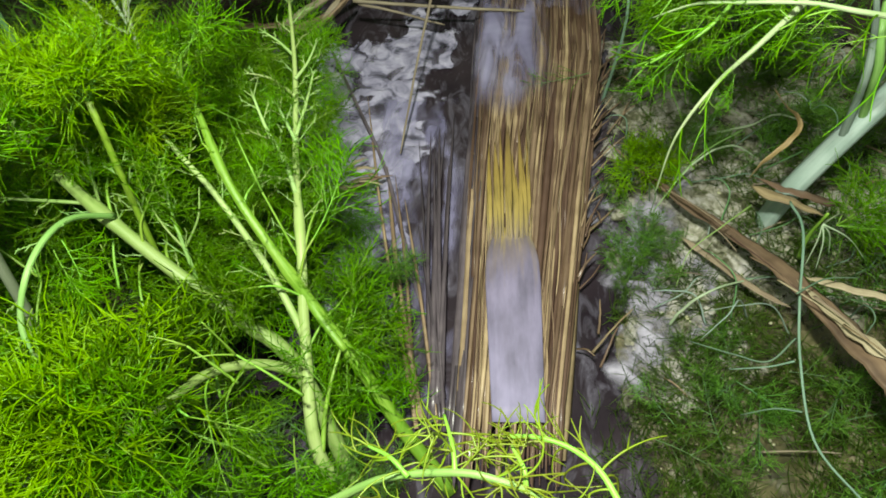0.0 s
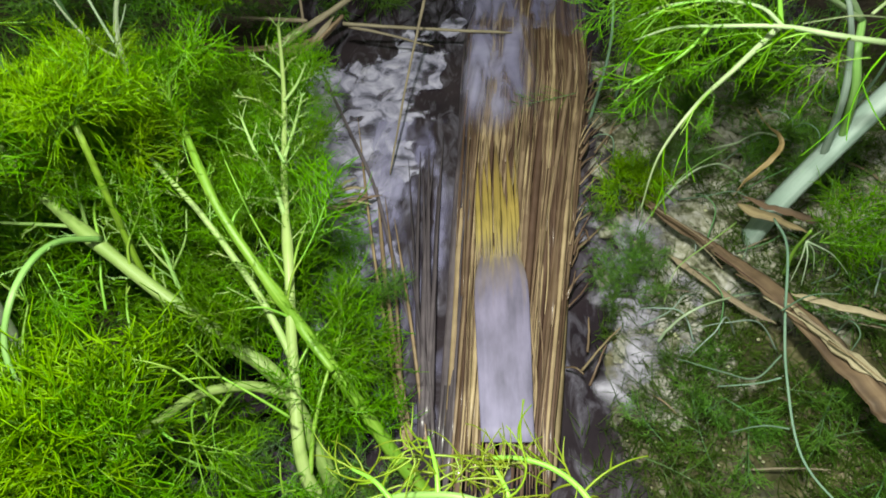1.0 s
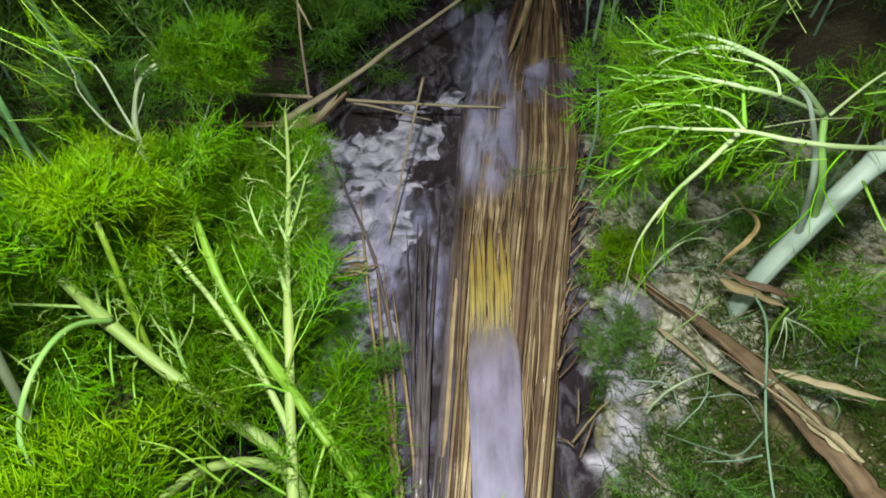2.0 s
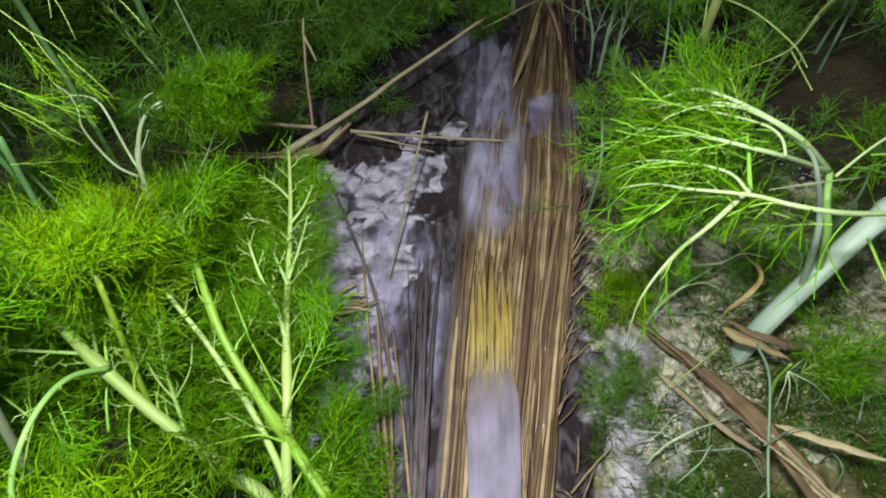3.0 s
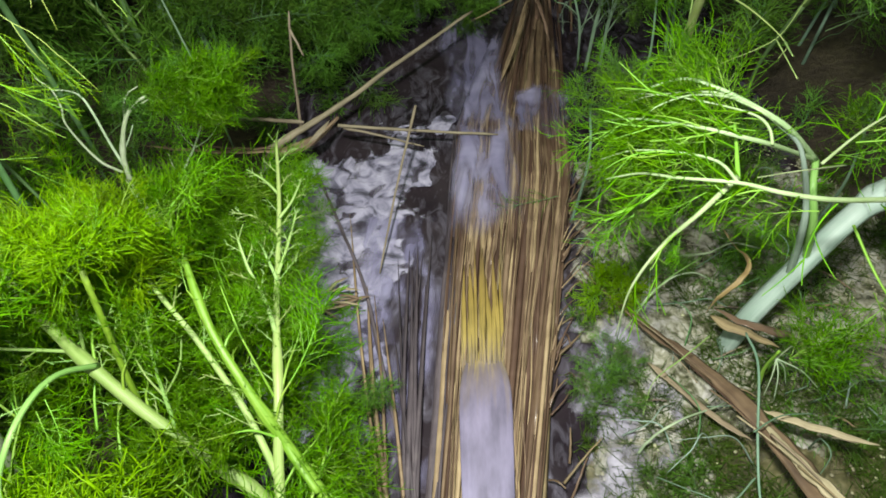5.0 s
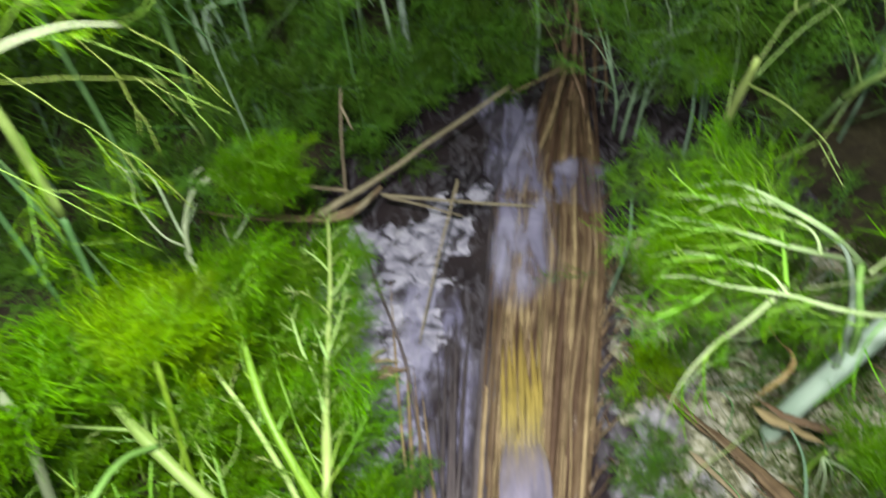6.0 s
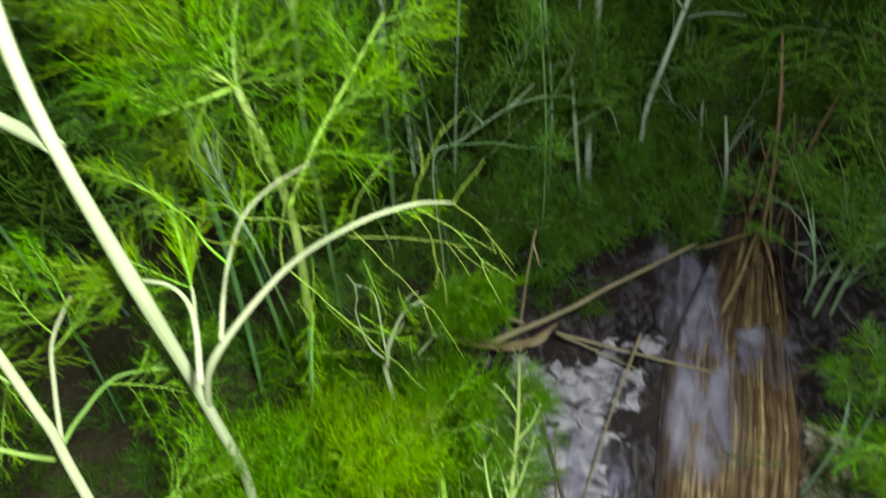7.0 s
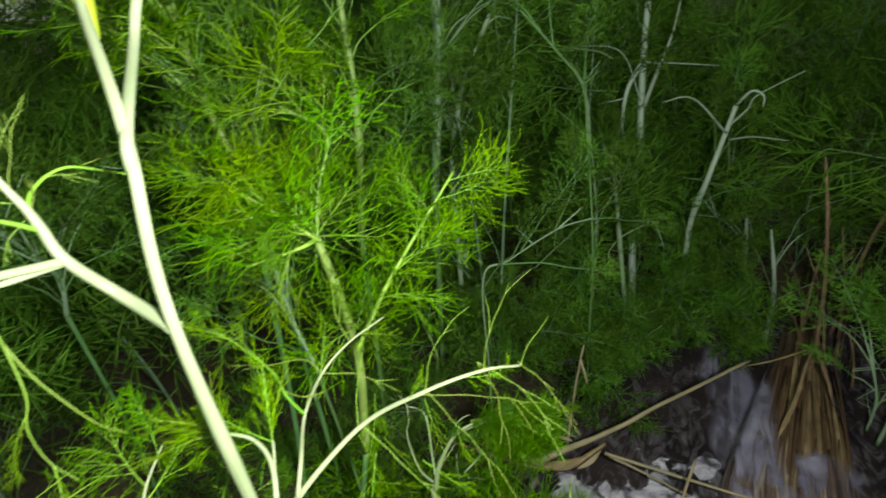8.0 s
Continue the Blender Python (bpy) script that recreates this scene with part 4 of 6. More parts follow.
arc = stem(clump, [(-0.313, 0.307, 0.28), (-0.316, 0.274, 0.32), (-0.313, 0.237, 0.34), (-0.312, 0.196, 0.34), (-0.322, 0.165, 0.31), (-0.317, 0.137, 0.27)], 0.0032, 0.0022, stem_pale, "branch")
low = stem(clump, [(-0.46, 0.092, 0.16), (-0.395, 0.08, 0.14), (-0.33, 0.073, 0.12), (-0.255, 0.085, 0.04)], 0.011, 0.009, stem_blue, "branch")
y1 = stem(clump, [(-0.238, 0.267, 0.22), (-0.244, 0.286, 0.25), (-0.255, 0.315, 0.28), (-0.267, 0.352, 0.3)], 0.0026, 0.0012, stem_pale, "branch")
stem(clump, [(-0.244, 0.286, 0.25), (-0.222, 0.304, 0.28), (-0.219, 0.327, 0.3)], 0.0014, 0.0007, stem_pale, "branch")
stem(clump, [(-0.244, 0.286, 0.25), (-0.258, 0.297, 0.27), (-0.274, 0.315, 0.28)], 0.0014, 0.0007, stem_pale, "branch")
y2 = stem(clump, [(-0.292, 0.298, 0.25), (-0.285, 0.312, 0.28), (-0.295, 0.329, 0.3), (-0.304, 0.349, 0.32)], 0.0023, 0.0011, stem_pale, "branch")
y3 = stem(clump, [(-0.335, 0.324, 0.28), (-0.335, 0.344, 0.31), (-0.33, 0.362, 0.34)], 0.0020, 0.0009, stem_pale, "branch")
y4 = stem(clump, [(-0.405, 0.368, 0.31), (-0.371, 0.367, 0.34), (-0.345, 0.385, 0.36), (-0.315, 0.406, 0.38)], 0.0023, 0.0009, stem_pale, "branch")
y5 = stem(clump, [(-0.345, 0.324, 0.28), (-0.38, 0.32, 0.29), (-0.421, 0.316, 0.3), (-0.45, 0.316, 0.31)], 0.0023, 0.0012, stem_pale, "branch")
y6 = stem(clump, [(-0.408, 0.364, 0.32), (-0.419, 0.357, 0.33), (-0.433, 0.341, 0.34)], 0.0020, 0.0009, stem_pale, "branch")
v1 = stem(clump, [(-0.157, 0.391, 0.21), (-0.168, 0.418, 0.235), (-0.192, 0.454, 0.26), (-0.208, 0.486, 0.28)], 0.0035, 0.0014, stem_light, "branch")
v2 = stem(clump, [(-0.161, 0.409, 0.215), (-0.176, 0.405, 0.225), (-0.195, 0.405, 0.23)], 0.0029, 0.0011, stem_light, "branch")
v3 = stem(clump, [(-0.165, 0.46, 0.23), (-0.18, 0.485, 0.24), (-0.192, 0.505, 0.25)], 0.0026, 0.0011, stem_light, "branch")
v4 = stem(clump, [(-0.167, 0.47, 0.23), (-0.16, 0.51, 0.24), (-0.156, 0.563, 0.25)], 0.0026, 0.0011, stem_light, "branch")
v5 = stem(clump, [(-0.188, 0.6, 0.25), (-0.209, 0.618, 0.26), (-0.227, 0.626, 0.27)], 0.0023, 0.0010, stem_light, "branch")
v6 = stem(clump, [(-0.178, 0.553, 0.25), (-0.165, 0.58, 0.255), (-0.158, 0.615, 0.26)], 0.0023, 0.0010, stem_light, "branch")
v7 = stem(clump, [(-0.174, 0.526, 0.245), (-0.21, 0.555, 0.25), (-0.237, 0.555, 0.26)], 0.0023, 0.0010, stem_light, "branch")
v8 = stem(clump, [(-0.112, 0.126, 0.09), (-0.11, 0.163, 0.11), (-0.102, 0.201, 0.13), (-0.089, 0.266, 0.14)], 0.003, 0.0015, rib, "branch")
v9 = stem(clump, [(-0.135, 0.276, 0.175), (-0.119, 0.255, 0.16), (-0.09, 0.224, 0.14)], 0.006, 0.004, stem_green, "branch")
for line, n, lo, hi, reach, size in ((l1, 10, 0.3, 1.0, 0.05, 0.5), (l2, 9, 0.4, 1.0, 0.045, 0.45), (vv, 6, 0.15, 0.5, 0.05, 0.45), (lc, 7, 0.1, 1.0, 0.045, 0.5), (low, 2, 0.5, 1, 0.05, 0.4)):
    leafy(clump, line, n, lo, hi, reach, size, NEAR + FULL, lift=-0.7)
for line, n, size in ((vv, 22, 0.27), (v1, 6, 0.25), (v2, 5, 0.3), (v3, 5, 0.3), (v4, 5, 0.3), (v5, 5, 0.28), (v6, 5, 0.28), (v7, 5, 0.28), (l2b, 9, 0.32), (y1, 4, 0.28), (y2, 5, 0.3), (y3, 5, 0.32), (y4, 7, 0.36), (y5, 4, 0.3), (y6, 3, 0.3), (arc, 5, 0.32), (v8, 8, 0.45), (v9, 8, 0.5)):
    for i in range(n):
        p, d = along_line(line, (0.52 if line is vv else 0.25) + (0.48 if line is vv else 0.75) * (i + dice.random()) / n)
        frond(clump, p - Vector((0, 0, 0.014)), around(d, dice.uniform(0.4, 1.1), dice.uniform(0, 6.283)) + Vector((0, 0, -0.35)), size * dice.uniform(0.7, 1.2), NEAR)
for p, n, size in (((-0.3, 0.4, 0.3), 9, 0.44), ((-0.345, 0.41, 0.295), 9, 0.46), ((-0.41, 0.415, 0.275), 9, 0.5), ((-0.325, 0.44, 0.295), 8, 0.44), ((-0.385, 0.445, 0.285), 8, 0.46)):
    tuft(clump, p, (-0.1, 0.2, 0.75), n, size, LIT, 1.2)
crest = empty("crest_fennel", (-0.285, 0.25, 0.0), "tall yellow green fennel tuft above the clump", "fennel")
stem(crest, [(-0.285, 0.25, -0.01), (-0.29, 0.29, 0.2), (-0.275, 0.335, 0.405)], 0.004, 0.003, stem_green)
for p, n in (((-0.275, 0.335, 0.405), 12), ((-0.3, 0.355, 0.4), 7), ((-0.265, 0.365, 0.4), 7)):
    tuft(crest, p, (-0.1, 0.35, 0.9), n, 0.35, FINE_LIT + LIT, 1.15)
tuft(clump, (-0.225, 0.098, 0.25), (-0.8, 0.2, 0.35), 13, 0.6, FULL + LIT, 1.1)
tuft(clump, (-0.262, 0.105, 0.26), (-0.8, 0.0, 0.3), 12, 0.56, LIT, 1.1)
tuft(clump, (-0.236, 0.104, 0.22), (0.1, -0.5, 0.5), 5, 0.45, FULL, 1.3)
tuft(clump, (-0.302, 0.507, 0.3), (0.0, 0.5, 0.6), 6, 0.45, FULL, 1.0)
UP = Vector((0.05, -0.3, 0.95))


def feather(plant, line, n, lo, size, mat):
    """Forked side twigs in pairs along a branch, with a three-forked tip."""
    for i in range(n):
        t = lo + (0.97 - lo) * (i + 0.5 * dice.random()) / n
        p, d = along_line(line, t)
        side = d.cross(UP).normalized() * (1 if i % 2 else -1)
        out = (d * dice.uniform(0.6, 1.0) + side * dice.uniform(0.6, 0.9) + UP * dice.uniform(0.0, 0.35)).normalized()
        ln = size * dice.uniform(0.7, 1.35) * (1.15 - 0.5 * t)
        q = p + out * ln
        b = Build()
        b.tube([p, p.lerp(q, 0.5) + d * ln * 0.05, q + d * ln * 0.12], [0.0008, 0.0006, 0.0004], 5)
        for u in (0.5, 0.95):
            flip = dice.choice((-1, 1))
            fork = (out + out.cross(UP).normalized() * flip * dice.uniform(0.5, 0.9) + UP * dice.uniform(-0.2, 0.3)).normalized()
            thread(b, p.lerp(q, u), fork, ln * dice.uniform(0.25, 0.4), 0.0007, dice, 0.0, 4, 3, 0, 0.15)
        part("twig", b, mat, plant)
    tip, d = along_line(line, 0.99)
    b = Build()
    for k in (-1, 0, 1):
        thread(b, tip, d + d.cross(UP).normalized() * 0.6 * k, size * dice.uniform(0.5, 0.9), 0.0009, dice, 0.0, 4, 3, 0, 0.25)
    part("twig", b, mat, plant)


for line, n, lo, size, mat in ((vv, 12, 0.5, 0.036, stem_light), (v1, 5, 0.25, 0.026, stem_light), (v2, 4, 0.3, 0.016, stem_light), (v3, 4, 0.3, 0.016, stem_light), (v4, 6, 0.3, 0.016, stem_light), (v5, 3, 0.3, 0.014, stem_light), (v6, 3, 0.3, 0.014, stem_light), (v7, 4, 0.3, 0.014, stem_light),
                               (l2b, 8, 0.3, 0.034, stem_light), (l2, 9, 0.45, 0.028, stem_green), (l1, 9, 0.4, 0.034, stem_pale), (y1, 6, 0.2, 0.022, stem_pale), (y2, 6, 0.2, 0.022, stem_pale), (y3, 6, 0.2, 0.02, stem_pale), (y4, 7, 0.2, 0.024, stem_pale), (y5, 5, 0.3, 0.02, stem_pale), (y6, 4, 0.3, 0.02, stem_pale), (arc, 5, 0.2, 0.016, stem_pale)):
    feather(clump, line, n, lo, size, mat)
# small leaves that cling to the green stem
for i in range(14):
    p, d = along_line(l2, 0.22 + 0.75 * (i + dice.random()) / 14)
    frond(clump, p + Vector((0, 0, 0.002)), around(d, dice.uniform(0.6, 1.2), dice.uniform(0, 6.283)) + UP * 0.3, dice.uniform(0.14, 0.24), NEAR)
# slender forked stalks between the leaves
for k in range(34):
    p = Vector((dice.uniform(-0.55, -0.1), dice.uniform(0.05, 0.6), dice.uniform(0.1, 0.2)))
    d = Vector((dice.uniform(-0.8, 0.3), dice.uniform(-0.1, 0.9), dice.uniform(0.2, 0.6))).normalized()
    if p.x > -0.24 and p.y > 0.36:
        continue
    ln = dice.uniform(0.05, 0.1)
    q = p + d * ln
    stem(clump, [p, p.lerp(q, 0.5) + Vector((0, 0, 0.004)), q], 0.0017, 0.0011, rib, "stalk", sides=5)
    for s in range(2):
        e = q + around(d, 0.6, dice.uniform(0, 6.283)) * ln * dice.uniform(0.4, 0.8)
        stem(clump, [q, q.lerp(e, 0.5) + Vector((0, 0, 0.003)), e], 0.0011, 0.0006, rib, "stalk", sides=5)
for k in range(80):
    s, c = dice.uniform(0.2, 0.62), dice.uniform(2.05, 3.2)
    x, y = -0.075 + s * math.cos(c), 0.085 + s * abs(math.sin(c)) * 0.95
    frond(clump, (x, y, (0.02 + 0.38 * s) * dice.uniform(0.2, 0.75)), (dice.uniform(-0.8, 0.8), dice.uniform(-0.8, 0.6), dice.uniform(-0.1, 0.5)), dice.uniform(0.45, 0.75), NEAR)
for k in range(38):
    x, y = dice.uniform(-0.42, -0.13), dice.uniform(0.24, 0.6)
    if x > -0.17 and y > 0.42 or x > -0.14:
        continue
    frond(clump, (x, y, dice.uniform(0.06, 0.17)), (dice.uniform(-0.7, 0.5), dice.uniform(-0.4, 0.8), dice.uniform(0.0, 0.7)), dice.uniform(0.45, 0.7), NEAR)
for k in range(16):
    x, y = dice.uniform(-0.4, -0.23), dice.uniform(0.42, 0.7)
    frond(clump, (x, y, dice.uniform(0.03, 0.12)), (dice.uniform(-0.7, 0.6), dice.uniform(-0.5, 0.7), dice.uniform(0.0, 0.7)), dice.uniform(0.4, 0.62), FAR)
# low leaves that carpet the bank under the clump
for k in range(95):
    x, y = dice.uniform(-0.62, -0.07), dice.uniform(0.02, 0.78)
    if x > -0.2 and y > 0.42:
        continue
    if x > -0.24 and y < 0.27:
        frond(clump, (x, y, 0.01), (dice.uniform(-0.9, 0.9), dice.uniform(-0.9, 0.9), 0.15), dice.uniform(0.4, 0.6), NEAR)
        continue
    frond(clump, (x, y, dice.uniform(0.015, 0.08 if y < 0.3 else 0.13)), (dice.uniform(-0.8, 0.8), dice.uniform(-0.8, 0.8), dice.uniform(0.0, 0.5) if y < 0.3 else dice.uniform(0.2, 0.9)), dice.uniform(0.45, 0.7 if y < 0.3 else 0.9), FAR if y < 0.3 else NEAR + FULL)
for k in range(6):
    y = dice.uniform(0.15, 0.33)
    frond(clump, (-0.1 + dice.uniform(-0.03, 0.03), y, dice.uniform(0.02, 0.1)), (dice.uniform(0.1, 0.7), dice.uniform(-0.3, 0.6), 0.5), dice.uniform(0.4, 0.6), NEAR)

for k in range(14):
    p, d = along_line(vv, dice.uniform(0.6, 0.98))
    frond(clump, p - Vector((0, 0, 0.02)), (dice.uniform(0.2, 0.8), dice.uniform(-0.3, 0.6), dice.uniform(-0.5, 0.0)), dice.uniform(0.2, 0.4), NEAR)
# wet leaves that lie over the edge of the scum, and dark ones at the foot of the reeds
for k in range(26):
    t = dice.random()
    p = Vector((-0.185, 0.56, 0.03)).lerp(Vector((-0.085, 0.3, 0.03)), t) + Vector((dice.uniform(-0.05, 0.01), dice.uniform(-0.03, 0.03), dice.uniform(-0.01, 0.03)))
    frond(clump, p, (dice.uniform(0.1, 0.7), dice.uniform(-0.9, 0.1), dice.uniform(-0.1, 0.2)), dice.uniform(0.35, 0.55), FAR + NEAR[:2])
for k in range(22):
    p = Vector((dice.uniform(-0.17, -0.04), dice.uniform(0.0, 0.27), dice.uniform(0.012, 0.03)))
    frond(clump, p, (dice.uniform(-0.8, 0.5), dice.uniform(-0.8, 0.8), dice.uniform(-0.05, 0.2)), dice.uniform(0.4, 0.6), FAR)

# a sprig that reaches over the foot of the bundle
sprig = empty("fennel_sprig", (-0.063, 0.042, 0.25), "yellow green fennel sprig arching over the reed ends", "fennel")
s0 = stem(sprig, [(-0.028, 0.022, 0.37), (0.0, 0.05, 0.32), (0.048, 0.05, 0.34), (0.075, 0.045, 0.345), (0.095, 0.039, 0.34), (0.114, 0.031, 0.32)], 0.0028, 0.0022, stem_pale, "branch")
s1 = stem(sprig, [(0.149, 0.032, 0.34), (0.138, 0.053, 0.34), (0.122, 0.068, 0.335), (0.101, 0.076, 0.33), (0.079, 0.079, 0.32)], 0.0022, 0.0014, rib, "branch")
s2 = stem(sprig, [(0.048, 0.05, 0.34), (0.046, 0.066, 0.34), (0.039, 0.09, 0.33)], 0.002, 0.001, rib, "branch")
s3 = stem(sprig, [(0.092, 0.041, 0.34), (0.091, 0.052, 0.345), (0.084, 0.067, 0.34)], 0.002, 0.001, rib, "branch")
s4 = stem(sprig, [(0.017, 0.049, 0.33), (0.004, 0.061, 0.33), (-0.014, 0.071, 0.32)], 0.002, 0.001, rib, "branch")
for line, n in ((s0, 20), (s1, 15), (s2, 9), (s3, 9), (s4, 9)):
    for i in range(n):
        p, d = along_line(line, 0.1 + 0.88 * (i + dice.random()) / n)
        out = around(d, dice.uniform(0.6, 1.3), dice.uniform(0, 6.283))
        out = Vector((out.x * 1.4, out.y * 0.7 - 0.12, out.z * 0.35 - 0.1)).normalized()
        b = Build()
        ln = dice.uniform(0.03, 0.06)
        main = thread(b, p, out, ln, 0.0009, dice, 0.1, 5, 9, 0, 2.4)
        at = b.start
        for j in dice.sample((2, 3, 4, 5, 6), dice.choice((1, 2, 3))):
            fork = around((main[j + 1] - main[j]).normalized(), dice.uniform(0.5, 0.9), dice.uniform(0, 6.283))
            thread(b, main[j], Vector((fork.x, fork.y, fork.z * 0.4)), ln * dice.uniform(0.4, 0.7), 0.0007, dice, 0.08, 5, 6, 0, 1.6, at + j * 5)
        part("leaf_thread", b, thread_yellow, sprig)

# ---------------------------------------------------------------- the fennel on the right bank
right = empty("fennel_plant", (0.468, 0.489, 0.02), "fennel with a thick waxy stem and pale arching leaf ribs", "fennel")
stem(right, [(0.474, 0.49, -0.06), (0.478, 0.492, 0.02), (0.488, 0.494, 0.09), (0.529, 0.515, 0.17), (0.577, 0.538, 0.25), (0.611, 0.545, 0.3), (0.652, 0.538, 0.38)], 0.0175, 0.015, stem_blue, swell=(0.75,), flat=0.75)
J = (0.504, 0.555, 0.33)
stem(right, [(0.522, 0.511, 0.16), (0.501, 0.511, 0.26), (0.492, 0.521, 0.3), (0.468, 0.517, 0.35), (0.452, 0.527, 0.38), (0.419, 0.535, 0.405)], 0.005, 0.0016, stem_blue, "branch")
stem(right, [(0.537, 0.519, 0.185), (0.509, 0.511, 0.27), (0.497, 0.525, 0.31), J], 0.005, 0.004, stem_pale, "branch")
a1 = stem(right, [J, (0.434, 0.528, 0.4), (0.392, 0.547, 0.42), (0.364, 0.57, 0.425), (0.338, 0.598, 0.42), (0.312, 0.617, 0.4), (0.288, 0.634, 0.37)], 0.0035, 0.0009, stem_frost, "branch")
a1b = stem(right, [J, (0.415, 0.531, 0.41), (0.385, 0.55, 0.42), (0.362, 0.569, 0.42), (0.326, 0.578, 0.415), (0.295, 0.594, 0.4), (0.271, 0.616, 0.37)], 0.0021, 0.0006, stem_frost, "branch")
a2 = stem(right, [J, (0.408, 0.499, 0.4), (0.363, 0.498, 0.415), (0.328, 0.515, 0.415), (0.305, 0.545, 0.4), (0.277, 0.58, 0.38), (0.252, 0.617, 0.35)], 0.0029, 0.0008, stem_frost, "branch")
a3 = stem(right, [(0.404, 0.493, 0.405), (0.402, 0.506, 0.415), (0.395, 0.519, 0.42), (0.38, 0.534, 0.42), (0.344, 0.553, 0.42), (0.311, 0.582, 0.41), (0.288, 0.617, 0.39)], 0.0018, 0.0006, stem_frost, "branch")
a4 = stem(right, [(0.388, 0.553, 0.42), (0.358, 0.556, 0.425), (0.33, 0.564, 0.42), (0.299, 0.56, 0.41), (0.285, 0.563, 0.39)], 0.0016, 0.0006, stem_frost, "branch")
a5 = stem(right, [(0.348, 0.43, 0.41), (0.338, 0.462, 0.41), (0.307, 0.484, 0.405), (0.27, 0.52, 0.38), (0.242, 0.542, 0.35)], 0.0018, 0.0006, stem_frost, "branch")
stem(right, [(0.506, 0.51, 0.36), (0.448, 0.471, 0.39), (0.415, 0.456, 0.4), (0.375, 0.448, 0.4)], 0.0010, 0.0005, stem_frost, "branch")
b1 = stem(right, [(0.621, 0.479, 0.34), (0.523, 0.444, 0.37), (0.436, 0.414, 0.4), (0.386, 0.414, 0.41), (0.348, 0.43, 0.41), (0.3, 0.45, 0.4), (0.271, 0.481, 0.38), (0.243, 0.507, 0.35)], 0.0034, 0.0009, stem_frost, "branch")
b2 = stem(right, [(0.36, 0.455, 0.395), (0.322, 0.429, 0.37), (0.292, 0.421, 0.33), (0.264, 0.401, 0.28), (0.26, 0.392, 0.2)], 0.0032, 0.0007, stem_frost, "branch")
b3 = stem(right, [(0.36, 0.455, 0.395), (0.371, 0.501, 0.4), (0.381, 0.54, 0.4)], 0.0025, 0.0014, rib, "branch")
b4 = stem(right, [(0.308, 0.482, 0.38), (0.282, 0.465, 0.36), (0.237, 0.459, 0.33)], 0.0022, 0.0012, rib, "branch")
b5 = stem(right, [(0.544, 0.493, 0.28), (0.552, 0.432, 0.26), (0.586, 0.382, 0.22)], 0.0018, 0.001, rib, "branch")
b6 = stem(right, [(0.463, 0.49, 0.38), (0.506, 0.517, 0.4), (0.553, 0.538, 0.42)], 0.0018, 0.0009, stem_frost, "branch")
for line, n, size in ((a1, 11, 0.42), (a2, 11, 0.45), (a3, 6, 0.42), (a4, 5, 0.42), (a5, 4, 0.36), (a1b, 6, 0.4), (b1, 7, 0.4), (b2, 1, 0.3), (b3, 3, 0.4), (b4, 2, 0.3), (b5, 2, 0.4), (b6, 4, 0.5)):
    for i in range(n):
        p, d = along_line(line, 0.3 + 0.58 * (i + dice.random()) / n)
        aim = around(d, dice.uniform(0.3, 1.1), dice.uniform(0, 6.283)) + Vector((0, 0.1, -0.5))
        frond(right, p - Vector((0, 0, 0.016)), aim, size * dice.uniform(0.7, 1.25), LONG)
# thicker leaf threads that hang from the ribs
for line, n in ((a1, 7), (a2, 8), (a3, 4), (a4, 3), (a5, 5), (b1, 9), (b2, 4), (b3, 3), (b4, 4), (b6, 3)):
    for i in range(n):
        p, d = along_line(line, 0.25 + 0.72 * (i + dice.random()) / n)
        out = (around(d, dice.uniform(0.4, 1.0), dice.uniform(0, 6.283)) + Vector((-0.2, 0.0, -0.25))).normalized()
        b = Build()
        ln = dice.uniform(0.045, 0.095)
        main = thread(b, p, out, ln, 0.0012, dice, 0.25, 5, 7, 0, 0.8)
        at = b.start
        for j in dice.sample((2, 3, 4, 5), 2):
            thread(b, main[j], around((main[j + 1] - main[j]).normalized(), dice.uniform(0.4, 0.8), dice.uniform(0, 6.283)), ln * dice.uniform(0.35, 0.6), 0.0009, dice, 0.15, 5, 5, 0, 0.7, at + j * 5)
        part("leaf_thread", b, dice.choice((rib, leaf, leaf)), right)
# low leafy plants behind the arching ribs
for p, n, size in (((0.417, 1.015, 0.334), 8, 0.35), ((0.425, 0.827, 0.281), 10, 0.40), ((0.328, 0.829, 0.272), 8, 0.36), ((0.276, 0.776, 0.266), 7, 0.33), ((0.66, 0.7, 0.26), 6, 0.42)):
    low_plant = empty("low_fennel", (p[0], p[1], 0.0), "low green fennel tuft behind the arching ribs", "fennel", "low fennel tufts")
    stem(low_plant, [(p[0], p[1], -0.01), (p[0] + 0.01, p[1] - 0.01, p[2] * 0.6), p], 0.003, 0.0015, stem_far)
    tuft(low_plant, p, (-0.1, -0.25, 0.8), n, size, FAR + LONG, 1.3)
# small shoots that grow through the foam
stem(right, [(0.485, 0.404, 0.05), (0.475, 0.403, 0.1), (0.468, 0.393, 0.16)], 0.003, 0.0015, rib, "branch")
tuft(right, (0.5, 0.405, 0.12), (0.7, 0.0, 0.45), 8, 0.4, NEAR, 0.9)
for end in ((0.476, 0.378, 0.07), (0.488, 0.373, 0.07), (0.511, 0.395, 0.07), (0.553, 0.385, 0.07), (0.567, 0.469, 0.07)):
    foot = Vector((0.478, 0.4, 0.13))
    stem(right, [foot, foot.lerp(Vector(end), 0.5) + Vector((0, 0, 0.01)), end], 0.0012, 0.0005, stem_mist, "branch", sides=6)
stem(right, [(0.463, 0.452, 0.11), (0.452, 0.39, 0.13), (0.423, 0.294, 0.12), (0.405, 0.224, 0.115), (0.401, 0.146, 0.1), (0.437, 0.097, 0.08), (0.483, 0.062, 0.05)], 0.0017, 0.0011, stem_far, "branch")
